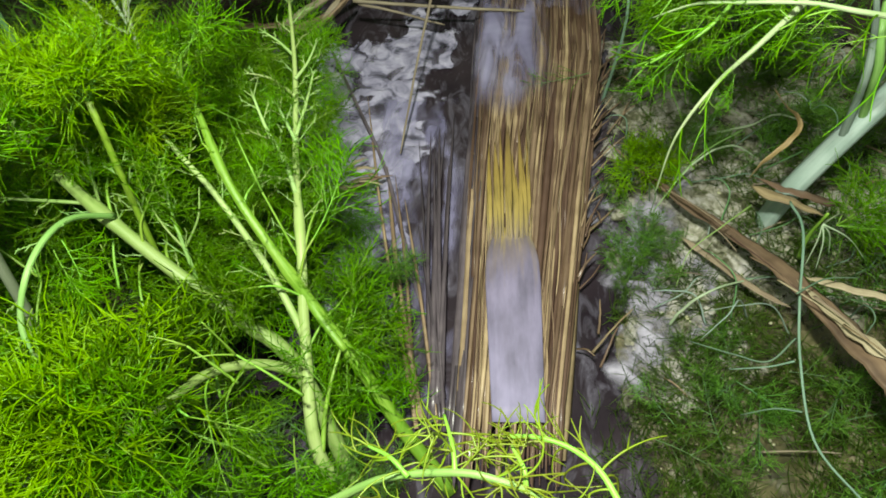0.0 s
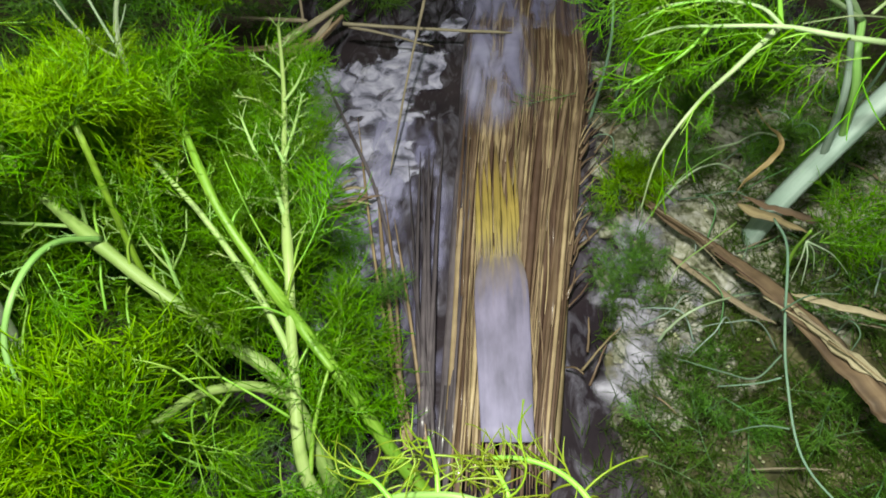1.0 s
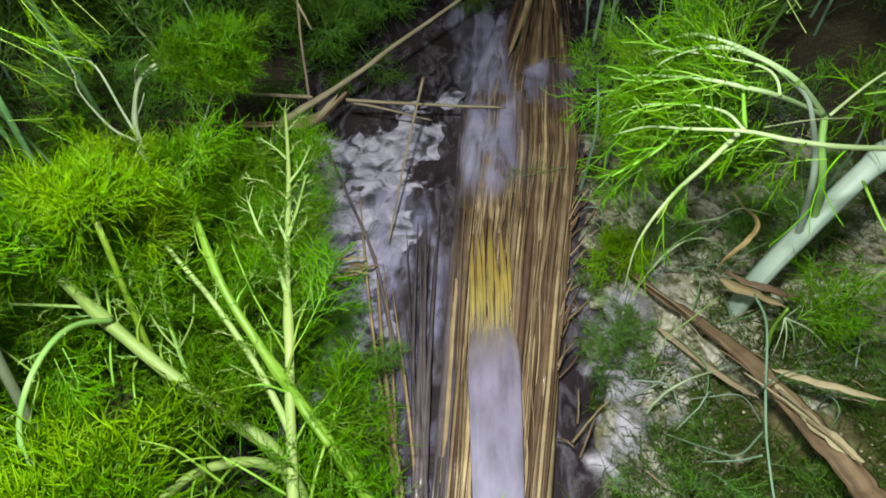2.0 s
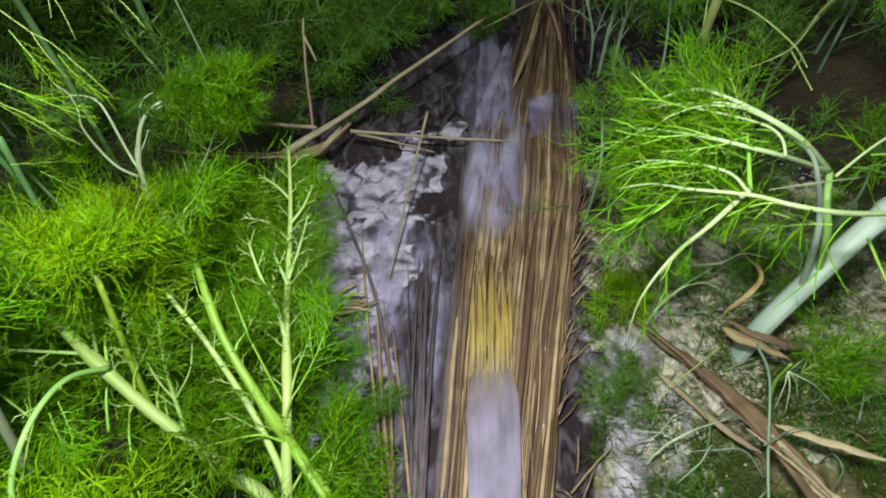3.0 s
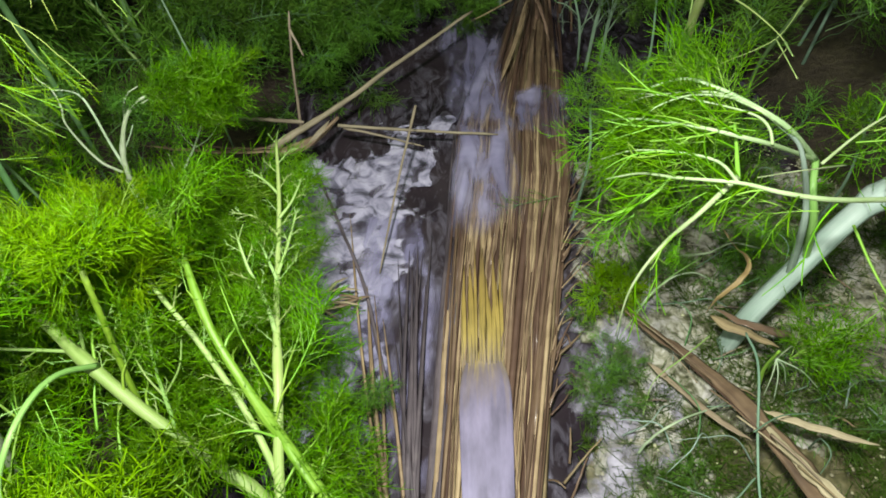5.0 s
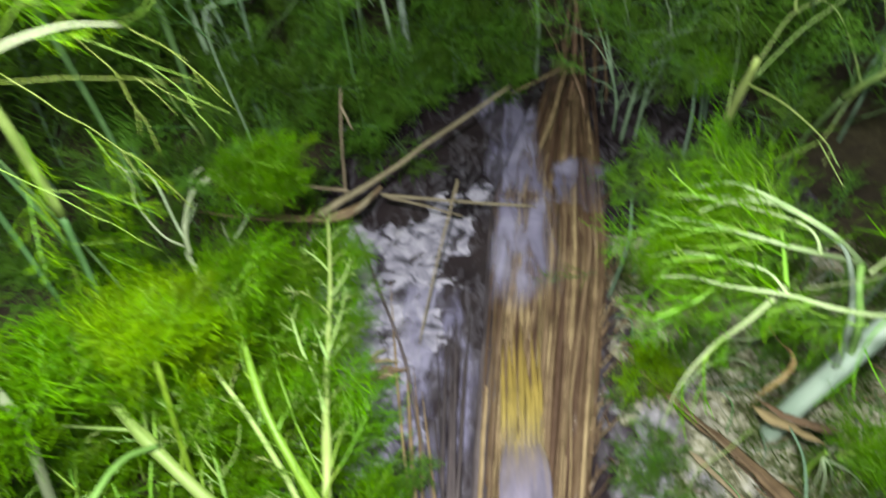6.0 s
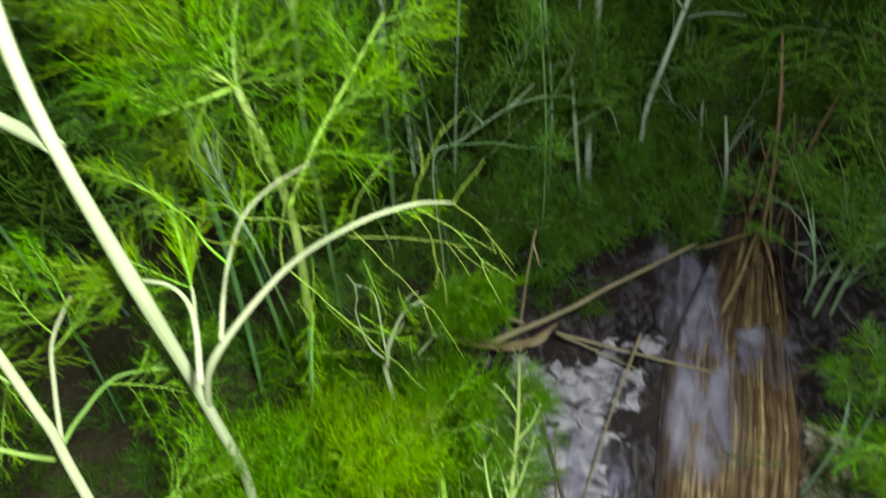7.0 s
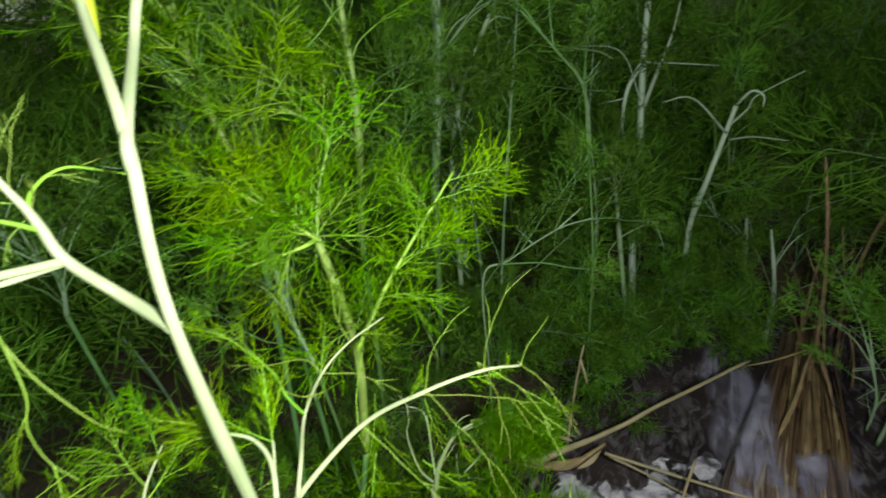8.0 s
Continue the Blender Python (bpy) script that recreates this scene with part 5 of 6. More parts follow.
for pts in ([(0.406, 0.251, 0.12), (0.375, 0.228, 0.11), (0.346, 0.24, 0.1), (0.307, 0.266, 0.08)], [(0.415, 0.299, 0.135), (0.455, 0.321, 0.13), (0.5, 0.329, 0.12)], [(0.397, 0.224, 0.12), (0.378, 0.226, 0.1), (0.344, 0.231, 0.08)], [(0.393, 0.172, 0.11), (0.376, 0.182, 0.09), (0.352, 0.185, 0.06)]):
    stem(right, pts, 0.0012, 0.0006, stem_far, "branch", sides=6)
stem(right, [(0.419, 0.455, 0.1), (0.372, 0.419, 0.1), (0.336, 0.4, 0.07), (0.317, 0.36, 0.05)], 0.0011, 0.0006, stem_pale, "branch")
stem(right, [(0.445, 0.598, 0.1), (0.368, 0.543, 0.1), (0.305, 0.479, 0.06)], 0.001, 0.0006, stem_pale, "branch")
for k in range(150):
    x, y = dice.uniform(0.24, 0.95), dice.uniform(0.0, 1.0)
    if y > 0.25 and x < 0.4 and dice.random() < 0.8 or 0.36 < x < 0.57 and 0.36 < y < 0.54:
        continue
    frond(right, (x, y, dice.uniform(0.0, 0.05)), (dice.uniform(-0.9, 0.9), dice.uniform(-0.9, 0.9), dice.uniform(0.1, 0.6)), dice.uniform(0.35, 0.7), FAR)
# leaf tufts and long arched stalks that lie over the foam beside the reeds
for p, n, size, kinds in (((0.294, 0.574, 0.04), 6, 0.4, LIT), ((0.287, 0.424, 0.04), 7, 0.38, FAR), ((0.266, 0.388, 0.03), 5, 0.36, FAR), ((0.378, 0.604, 0.05), 6, 0.4, FAR)):
    low_plant = empty("low_fennel", (p[0], p[1], 0.0), "small fennel tuft growing out of the foam", "fennel", "low fennel tufts")
    stem(low_plant, [(p[0], p[1], -0.01), (p[0] + 0.004, p[1] + 0.003, p[2] * 0.6), p], 0.002, 0.0012, stem_far)
    tuft(low_plant, p, (0.1, 0.1, 0.7), n, size, kinds, 1.3)
for pts in ([(0.338, 0.541, 0.02), (0.39, 0.578, 0.06), (0.432, 0.585, 0.08), (0.481, 0.585, 0.05)], [(0.309, 0.319, 0.02), (0.318, 0.324, 0.05), (0.348, 0.336, 0.08), (0.447, 0.389, 0.03)], [(0.432, 0.661, 0.03), (0.463, 0.616, 0.09), (0.5, 0.628, 0.1), (0.569, 0.649, 0.06)]):
    stick("weed_stalk", pts, 0.0022, 0.0012, stem_mist, "long pale green stalk arched over the foam", "stalk", 1.0, 6, "weed stalks")
for k in range(30):
    x, y = dice.uniform(0.5, 1.15), dice.uniform(0.35, 1.3)
    if y < 0.8 and x < 0.85:
        continue
    frond(right, (x, y, dice.uniform(0.05, 0.25)), (dice.uniform(-0.8, 0.8), dice.uniform(-0.8, 0.8), dice.uniform(0.1, 0.8)), dice.uniform(0.6, 1.0), FAR)
moss = Build()
for k in range(38000):
    x, y = dice.uniform(0.19, 0.95), dice.uniform(-0.05, 0.95)
    if x < across(min(max(y, 0.13), 1.8), 1.0) + 0.03 + 0.05 * (0.22 < y < 0.75) * (0.6 + noise.noise((x * 11, y * 11, 4))):
        continue
    thick = noise.noise((x * 9, y * 9, 2)) + 0.5 * noise.noise((x * 26, y * 26, 6)) + (0.45 if y < 0.26 and x > 0.27 else 0.0)
    if thick < dice.uniform(-0.25, 0.3):
        continue
    thread(moss, Vector((x, y, dice.uniform(0.004, 0.02))), Vector((dice.uniform(-1, 1), dice.uniform(-1, 1), dice.uniform(0.0, 0.9))), dice.uniform(0.014, 0.046), 0.0006, dice, 0.15, 3, 3, 0, 0.7)
tagged(new("fine_weed", moss.mesh("fine_weed", [weed_green])), "fine dark green water weed growing over the foam", "weed", kind="stuff")
for k in range(46):
    x, y = dice.uniform(0.29, 0.7), dice.uniform(0.3, 0.85)
    a, ln, z = dice.uniform(-3.1, 3.1), dice.uniform(0.04, 0.11), dice.uniform(0.02, 0.07)
    p = Vector((x, y, 0.02))
    q = p + Vector((math.cos(a) * ln, math.sin(a) * ln, 0.0))
    stick("weed_stalk", [p, p.lerp(q, 0.35) + Vector((0.01 * math.sin(a), -0.01 * math.cos(a), z)), p.lerp(q, 0.7) + Vector((0, 0, z * 1.1)), q + Vector((0, 0, z * 0.5))], dice.uniform(0.0009, 0.0015), 0.0006, dice.choice((stem_far, stem_blue, rib_dark)), "thin bluish green stalk bent over the foam", "stalk", 1.0, 5, "weed stalks")
weed = Build()
for k in range(4200):
    x, y = dice.uniform(0.2, 0.9), dice.uniform(0.0, 1.0)
    if y < 0.24 and dice.random() < 0.8 or x < across(min(max(y, 0.13), 1.8), 1.0) + 0.075 or noise.noise((x * 7, y * 7, 8)) < dice.uniform(-0.35, 0.25):
        continue
    r = dice.uniform(0.001, 0.0026) * (1.5 if y > 0.28 and dice.random() < 0.4 else 1.0)
    c = Vector((x, y, 0.012 + 0.008 * noise.noise((x * 34, y * 34, 1)) + dice.uniform(0, 0.004)))
    d = Vector((dice.uniform(-0.35, 0.35), dice.uniform(-0.35, 0.35), 1)).normalized() * 0.0012
    weed.tube([c, c + d * 0.6, c + d], [r * 0.8, r, r * 0.5], 6)
me = weed.mesh("duckweed", [duck])
tagged(new("duckweed", me), "cream and olive duckweed flecks floating on the foam", "duckweed", kind="stuff")
for k in range(70):
    frond(clump, (dice.uniform(-0.95, -0.42), dice.uniform(0.12, 0.85), dice.uniform(0.03, 0.1)), (dice.uniform(-0.8, 0.8), dice.uniform(-0.8, 0.8), dice.uniform(0.1, 0.6)), dice.uniform(0.6, 0.95), FAR)
for k in range(34):
    x, y = dice.uniform(-1.15, -0.6), dice.uniform(0.05, 1.0)
    frond(clump, (x, y, dice.uniform(0.0, 0.1)), (dice.uniform(-0.7, 0.7), dice.uniform(-0.7, 0.7), dice.uniform(0.2, 0.9)), dice.uniform(0.7, 1.1), LIGHT)
for k in range(22):
    x, y = dice.uniform(-0.95, -0.42), dice.uniform(0.8, 1.32)
    frond(clump, (x, y, dice.uniform(0.02, 0.14)), (dice.uniform(-0.7, 0.7), dice.uniform(-0.7, 0.7), dice.uniform(0.2, 0.8)), dice.uniform(0.7, 1.1), FAR + LIGHT)
wet = empty("wet_frond", (0.164, 0.794, 0.055), "dark wet fennel leaf stuck on the reeds", "leaf")
frond(wet, (0.249, 0.793, 0.055), (-1, -0.1, 0.0), 0.7, SPARSE_FAR)

def threadlet(plant, pts, r0, r1):
    """A long leaf thread that wavers and forks toward its end."""
    line = smooth_path(pts, 8)
    size = sum((q - p).length for p, q in zip(line, line[1:]))
    line = [q + Vector((noise.noise((q.x * 40, q.y * 40, k * 5.0 + q.z * 40)) for k in (1, 2, 3))) * size * 0.03 * min(1.0, i / 6) for i, q in enumerate(line)]
    b = Build()
    b.tube(line, taper(len(line), r0 * 0.75, r1 * 0.8), 5)
    for k in range(dice.choice((1, 2, 3))):
        i = int(len(line) * dice.uniform(0.35, 0.85))
        d = (line[min(i + 1, len(line) - 1)] - line[i - 1]).normalized()
        thread(b, line[i], around(d, dice.uniform(0.35, 0.7), dice.uniform(0, 6.283)), size * dice.uniform(0.15, 0.35), r0 * 0.6, dice, 0.05, 4, 5, 0, 0.5)
    part("leaf_thread", b, thread_green, plant)


# ---------------------------------------------------------------- the tall pale fennel close on the left
tall = empty("tall_fennel", (-0.53, 0.25, 0.0), "tall fennel with a smooth whitish stem and forked top", "fennel")
stem(tall, [(-0.53, 0.25, -0.01), (-0.45, 0.265, 0.22), (-0.398, 0.282, 0.40), (-0.402, 0.277, 0.55), (-0.414, 0.254, 0.808), (-0.423, 0.267, 0.935), (-0.514, 0.331, 1.015), (-0.533, 0.351, 1.061)], 0.006, 0.0034, stem_white, swell=(0.5,))
stem(tall, [(-0.512, 0.332, 0.988), (-0.514, 0.334, 1.01), (-0.517, 0.335, 1.023), (-0.519, 0.338, 1.042)], 0.0045, 0.011, bud_yellow, "leaf_sheath", label="swollen yellow leaf sheath")
stem(tall, [(-0.4205, 0.2635, 0.905), (-0.4215, 0.2665, 0.935), (-0.497, 0.352, 0.982), (-0.498, 0.366, 1.013), (-0.499, 0.392, 1.057)], 0.0044, 0.004, stem_white, "branch")
w2 = stem(tall, [(-0.414, 0.256, 0.80), (-0.468, 0.258, 0.819), (-0.48, 0.238, 0.854), (-0.49, 0.236, 0.878), (-0.495, 0.234, 0.892), (-0.501, 0.23, 0.907), (-0.508, 0.225, 0.93), (-0.517, 0.224, 0.947), (-0.519, 0.232, 0.961), (-0.524, 0.237, 0.978)], 0.0058, 0.0005, stem_white, "branch", power=0.75)
w4 = w2[28:]
w3 = stem(tall, [(-0.48, 0.237, 0.853), (-0.49, 0.202, 0.858), (-0.495, 0.172, 0.864), (-0.497, 0.144, 0.873)], 0.0034, 0.0024, stem_white, "branch")
stem(tall, [(-0.48, 0.237, 0.852), (-0.492, 0.205, 0.851), (-0.497, 0.183, 0.853), (-0.499, 0.15, 0.851)], 0.0026, 0.0014, stem_white, "branch")
stem(tall, [(-0.492, 0.235, 0.883), (-0.498, 0.24, 0.896), (-0.498, 0.254, 0.906), (-0.495, 0.27, 0.909), (-0.488, 0.286, 0.903), (-0.478, 0.304, 0.894)], 0.0019, 0.0005, stem_green, "branch")
w6 = stem(tall, [(-0.489, 0.236, 0.875), (-0.495, 0.22, 0.887), (-0.5, 0.204, 0.894), (-0.505, 0.183, 0.895)], 0.0019, 0.0007, stem_green, "branch")
w7 = stem(tall, [(-0.492, 0.193, 0.852), (-0.5, 0.19, 0.838), (-0.499, 0.192, 0.811), (-0.492, 0.189, 0.772), (-0.493, 0.182, 0.748), (-0.487, 0.183, 0.72), (-0.471, 0.188, 0.703)], 0.0013, 0.0004, thread_green, "branch")
stem(tall, [(-0.499, 0.192, 0.811), (-0.489, 0.196, 0.784), (-0.477, 0.203, 0.759), (-0.467, 0.213, 0.734), (-0.461, 0.226, 0.717)], 0.001, 0.0004, thread_green, "branch")
for pts in ([(-0.489, 0.277, 0.909), (-0.487, 0.289, 0.91), (-0.482, 0.296, 0.914)], [(-0.499, 0.231, 0.9), (-0.5, 0.236, 0.917), (-0.501, 0.251, 0.944), (-0.502, 0.262, 0.961)], [(-0.504, 0.228, 0.915), (-0.506, 0.239, 0.931), (-0.502, 0.261, 0.96)],
            [(-0.5, 0.23, 0.905), (-0.504, 0.217, 0.915), (-0.508, 0.198, 0.914)], [(-0.493, 0.235, 0.888), (-0.494, 0.242, 0.899), (-0.499, 0.243, 0.91)], [(-0.508, 0.225, 0.93), (-0.507, 0.218, 0.936), (-0.51, 0.202, 0.936)],
            [(-0.495, 0.231, 0.884), (-0.498, 0.22, 0.875), (-0.502, 0.212, 0.857)], [(-0.497, 0.218, 0.889), (-0.502, 0.204, 0.881), (-0.508, 0.189, 0.874)], [(-0.499, 0.23, 0.896), (-0.504, 0.213, 0.904), (-0.507, 0.201, 0.918)],
            [(-0.516, 0.226, 0.948), (-0.518, 0.223, 0.956), (-0.523, 0.228, 0.982)], [(-0.498, 0.254, 0.906), (-0.492, 0.263, 0.906), (-0.483, 0.282, 0.895)], [(-0.5, 0.204, 0.894), (-0.504, 0.194, 0.89), (-0.508, 0.178, 0.878)]):
    threadlet(tall, pts, 0.0007, 0.0003)
bk = stem(tall, [(-0.402, 0.277, 0.545), (-0.376, 0.281, 0.609), (-0.331, 0.335, 0.667), (-0.273, 0.354, 0.707), (-0.234, 0.387, 0.714), (-0.211, 0.419, 0.702)], 0.0036, 0.001, stem_white, "branch", swell=(0.2,), power=0.7)
yb = stem(tall, [(-0.361, 0.279, 0.632), (-0.368, 0.299, 0.653), (-0.393, 0.341, 0.659), (-0.376, 0.355, 0.7), (-0.366, 0.388, 0.714), (-0.351, 0.429, 0.72)], 0.0021, 0.0007, stem_white, "branch")
yc = stem(tall, [(-0.393, 0.341, 0.659), (-0.403, 0.334, 0.683), (-0.423, 0.344, 0.697), (-0.453, 0.346, 0.714), (-0.486, 0.343, 0.734)], 0.0014, 0.0005, stem_green, "branch")
stem(tall, [(-0.363, 0.249, 0.613), (-0.379, 0.276, 0.644), (-0.394, 0.289, 0.658), (-0.412, 0.292, 0.668), (-0.433, 0.285, 0.674)], 0.0027, 0.0014, stem_white, "branch")
stem(tall, [(-0.366, 0.255, 0.619), (-0.391, 0.292, 0.651), (-0.397, 0.301, 0.663)], 0.0018, 0.001, stem_white, "branch")
for pts in ([(-0.376, 0.355, 0.7), (-0.395, 0.355, 0.71), (-0.422, 0.34, 0.71), (-0.455, 0.324, 0.71)], [(-0.376, 0.355, 0.7), (-0.351, 0.377, 0.687), (-0.318, 0.392, 0.666)], [(-0.412, 0.337, 0.686), (-0.391, 0.341, 0.68), (-0.375, 0.354, 0.681)], [(-0.366, 0.388, 0.714), (-0.382, 0.397, 0.731), (-0.394, 0.412, 0.758)]):
    threadlet(tall, pts, 0.0009, 0.0004)
for p, n in (((-0.4, 0.3, 0.36), 8), ((-0.43, 0.33, 0.33), 8), ((-0.47, 0.28, 0.3), 7)):
    tuft(tall, p, (0.05, 0.1, 0.7), n, 0.5, NEAR + FULL, 1.2)
tuft(tall, (-0.431, 0.286, 0.673), (-0.9, -0.1, 0.05), 9, 0.42, SPARSE, 0.75)
tuft(tall, (-0.397, 0.3, 0.662), (-0.1, 0.2, 1.0), 5, 0.42, SPARSE, 0.7)
for line, n, size in ((bk, 3, 0.25), (yb, 2, 0.35), (yc, 3, 0.35), (w3, 1, 0.35), (w4, 3, 0.4), (w6, 4, 0.4), (w7, 2, 0.35)):
    for i in range(n):
        p, d = along_line(line, 0.45 + 0.55 * (i + 0.5) / n)
        frond(tall, p, around(d, dice.uniform(0.2, 0.7), dice.uniform(0, 6.283)), size * dice.uniform(0.7, 1.2), SPARSE)
# drooping threads from the arching branch
threadlet(tall, [(-0.219, 0.437, 0.692), (-0.194, 0.444, 0.667), (-0.159, 0.437, 0.621)], 0.0008, 0.0004)
threadlet(tall, [(-0.253, 0.422, 0.694), (-0.208, 0.434, 0.659), (-0.17, 0.419, 0.603)], 0.0008, 0.0004)
threadlet(tall, [(-0.292, 0.382, 0.688), (-0.246, 0.385, 0.635), (-0.192, 0.379, 0.566)], 0.0008, 0.0004)
threadlet(tall, [(-0.253, 0.422, 0.694), (-0.233, 0.421, 0.655), (-0.216, 0.403, 0.604)], 0.0008, 0.0004)
threadlet(tall, [(-0.327, 0.338, 0.666), (-0.285, 0.346, 0.618), (-0.222, 0.353, 0.541)], 0.0009, 0.0004)
threadlet(tall, [(-0.291, 0.377, 0.681), (-0.25, 0.407, 0.667), (-0.195, 0.442, 0.645)], 0.0008, 0.0004)
threadlet(tall, [(-0.331, 0.335, 0.667), (-0.342, 0.354, 0.684), (-0.353, 0.391, 0.711)], 0.0008, 0.0004)
threadlet(tall, [(-0.211, 0.419, 0.702), (-0.215, 0.459, 0.697), (-0.204, 0.494, 0.709)], 0.0009, 0.0004)
threadlet(tall, [(-0.234, 0.387, 0.714), (-0.249, 0.446, 0.711), (-0.245, 0.501, 0.738)], 0.0009, 0.0004)
threadlet(tall, [(-0.273, 0.354, 0.707), (-0.292, 0.41, 0.706), (-0.276, 0.46, 0.729)], 0.0009, 0.0004)

# ---------------------------------------------------------------- the bushy fennel behind it
bushy = empty("bushy_fennel", (-0.54, 0.5, 0.0), "bushy bright green fennel with a brush of fine leaves", "fennel")
stem(bushy, [(-0.54, 0.5, -0.01), (-0.49, 0.507, 0.25), (-0.451, 0.505, 0.447)], 0.0026, 0.0042, rib_dark, "stalk")
stem(bushy, [(-0.451, 0.505, 0.445), (-0.438, 0.5, 0.6), (-0.446, 0.49, 0.698), (-0.455, 0.48, 0.769)], 0.0062, 0.0046, stem_pale, swell=(0.7,))
g1 = stem(bushy, [(-0.406, 0.456, 0.651), (-0.39, 0.504, 0.708), (-0.368, 0.553, 0.76), (-0.341, 0.597, 0.816)], 0.003, 0.0014, rib, "branch")
g2 = stem(bushy, [(-0.455, 0.48, 0.769), (-0.492, 0.456, 0.809), (-0.529, 0.424, 0.852)], 0.003, 0.0014, rib, "branch")
g3 = stem(bushy, [(-0.455, 0.48, 0.769), (-0.458, 0.499, 0.817), (-0.458, 0.528, 0.872), (-0.497, 0.507, 0.905)], 0.002, 0.001, stem_pale, "branch")
g4 = stem(bushy, [(-0.455, 0.48, 0.769), (-0.464, 0.458, 0.766), (-0.504, 0.42, 0.757)], 0.003, 0.0014, rib, "branch")
for line, n, size in ((g1, 10, 0.5), (g2, 6, 0.48), (g3, 6, 0.5), (g4, 5, 0.42)):
    for i in range(n):
        p, d = along_line(line, 0.2 + 0.8 * (i + dice.random()) / n)
        frond(bushy, p, around(d, dice.uniform(0.3, 1.2), dice.uniform(0, 6.283)), size * dice.uniform(0.75, 1.2), LONG_LIT + LONG)
tuft(bushy, (-0.457, 0.481, 0.771), (0.05, -0.1, 1.0), 7, 0.55, LONG_LIT + LONG, 1.5)
tuft(bushy, (-0.411, 0.468, 0.672), (0.3, -0.2, 0.6), 5, 0.45, LONG, 1.4)

for k in range(10):
    p = Vector((dice.uniform(-0.46, -0.3), dice.uniform(0.4, 0.5), dice.uniform(0.42, 0.58)))
    frond(bushy, p, (dice.uniform(0.0, 0.6), dice.uniform(-0.3, 0.3), dice.uniform(-0.9, -0.2)), dice.uniform(0.35, 0.5), SPARSE)
# ---------------------------------------------------------------- further stems round the near left
pale = empty("pale_fennel", (-0.572, 0.145, 0.489), "pale fennel stem with a few open leaves", "fennel")
stem(pale, [(-0.572, 0.145, 0.489), (-0.565, 0.16, 0.637), (-0.564, 0.161, 0.728), (-0.551, 0.153, 0.814)], 0.0075, 0.006, stem_far)
p1 = stem(pale, [(-0.565, 0.16, 0.689), (-0.549, 0.136, 0.692), (-0.536, 0.113, 0.718)], 0.004, 0.003, stem_far, "branch")
p2 = stem(pale, [(-0.565, 0.162, 0.638), (-0.564, 0.185, 0.647), (-0.541, 0.205, 0.63), (-0.52, 0.209, 0.608)], 0.0028, 0.0014, stem_pale, "branch")
for line, n in ((p1, 2), (p2, 8)):
    for i in range(n):
        p, d = along_line(line, 0.25 + 0.75 * (i + dice.random()) / n)
        frond(pale, p, around(d, dice.uniform(0.4, 1.1), dice.uniform(0, 6.283)), dice.uniform(0.3, 0.45), SPARSE + AIRY)
stem(pale, [(-0.572, 0.145, 0.489), (-0.413, 0.154, 0.516), (-0.428, 0.175, 0.599), (-0.434, 0.178, 0.643), (-0.442, 0.18, 0.695)], 0.0038, 0.003, stem_white)
q1 = stem(pale, [(-0.428, 0.175, 0.599), (-0.453, 0.204, 0.63), (-0.47, 0.227, 0.651), (-0.485, 0.263, 0.664)], 0.0018, 0.001, stem_white, "branch")
q2 = stem(pale, [(-0.43, 0.177, 0.603), (-0.444, 0.205, 0.6), (-0.456, 0.252, 0.593), (-0.441, 0.301, 0.561)], 0.0016, 0.001, stem_pale, "branch")
stem(pale, [(-0.43, 0.169, 0.599), (-0.425, 0.157, 0.62), (-0.429, 0.147, 0.638)], 0.002, 0.0014, stem_pale, "branch")
q4 = stem(pale, [(-0.422, 0.164, 0.528), (-0.405, 0.183, 0.52), (-0.386, 0.21, 0.514), (-0.36, 0.207, 0.493)], 0.0022, 0.0012, stem_pale, "branch")
for line, n in ((q1, 3), (q2, 3), (q4, 6)):
    for i in range(n):
        p, d = along_line(line, 0.4 + 0.6 * (i + dice.random()) / n)
        frond(pale, p, around(d, dice.uniform(0.4, 1.1), dice.uniform(0, 6.283)), dice.uniform(0.3, 0.45), FEATHERY)
bud = Build()
for k in range(7):
    c = Vector((-0.541, 0.174, 0.647)) + Vector((dice.uniform(-0.012, 0.012), dice.uniform(-0.006, 0.006), dice.uniform(-0.008, 0.008)))
    bud.tube([c, c + Vector((0.001, 0, 0.003)), c + Vector((0.001, 0, 0.006)), c + Vector((0, 0, 0.008))], [0.002, 0.0045, 0.004, 0.001], 7)
part("flower_bud", bud, petal, pale, "pale yellow flower buds")


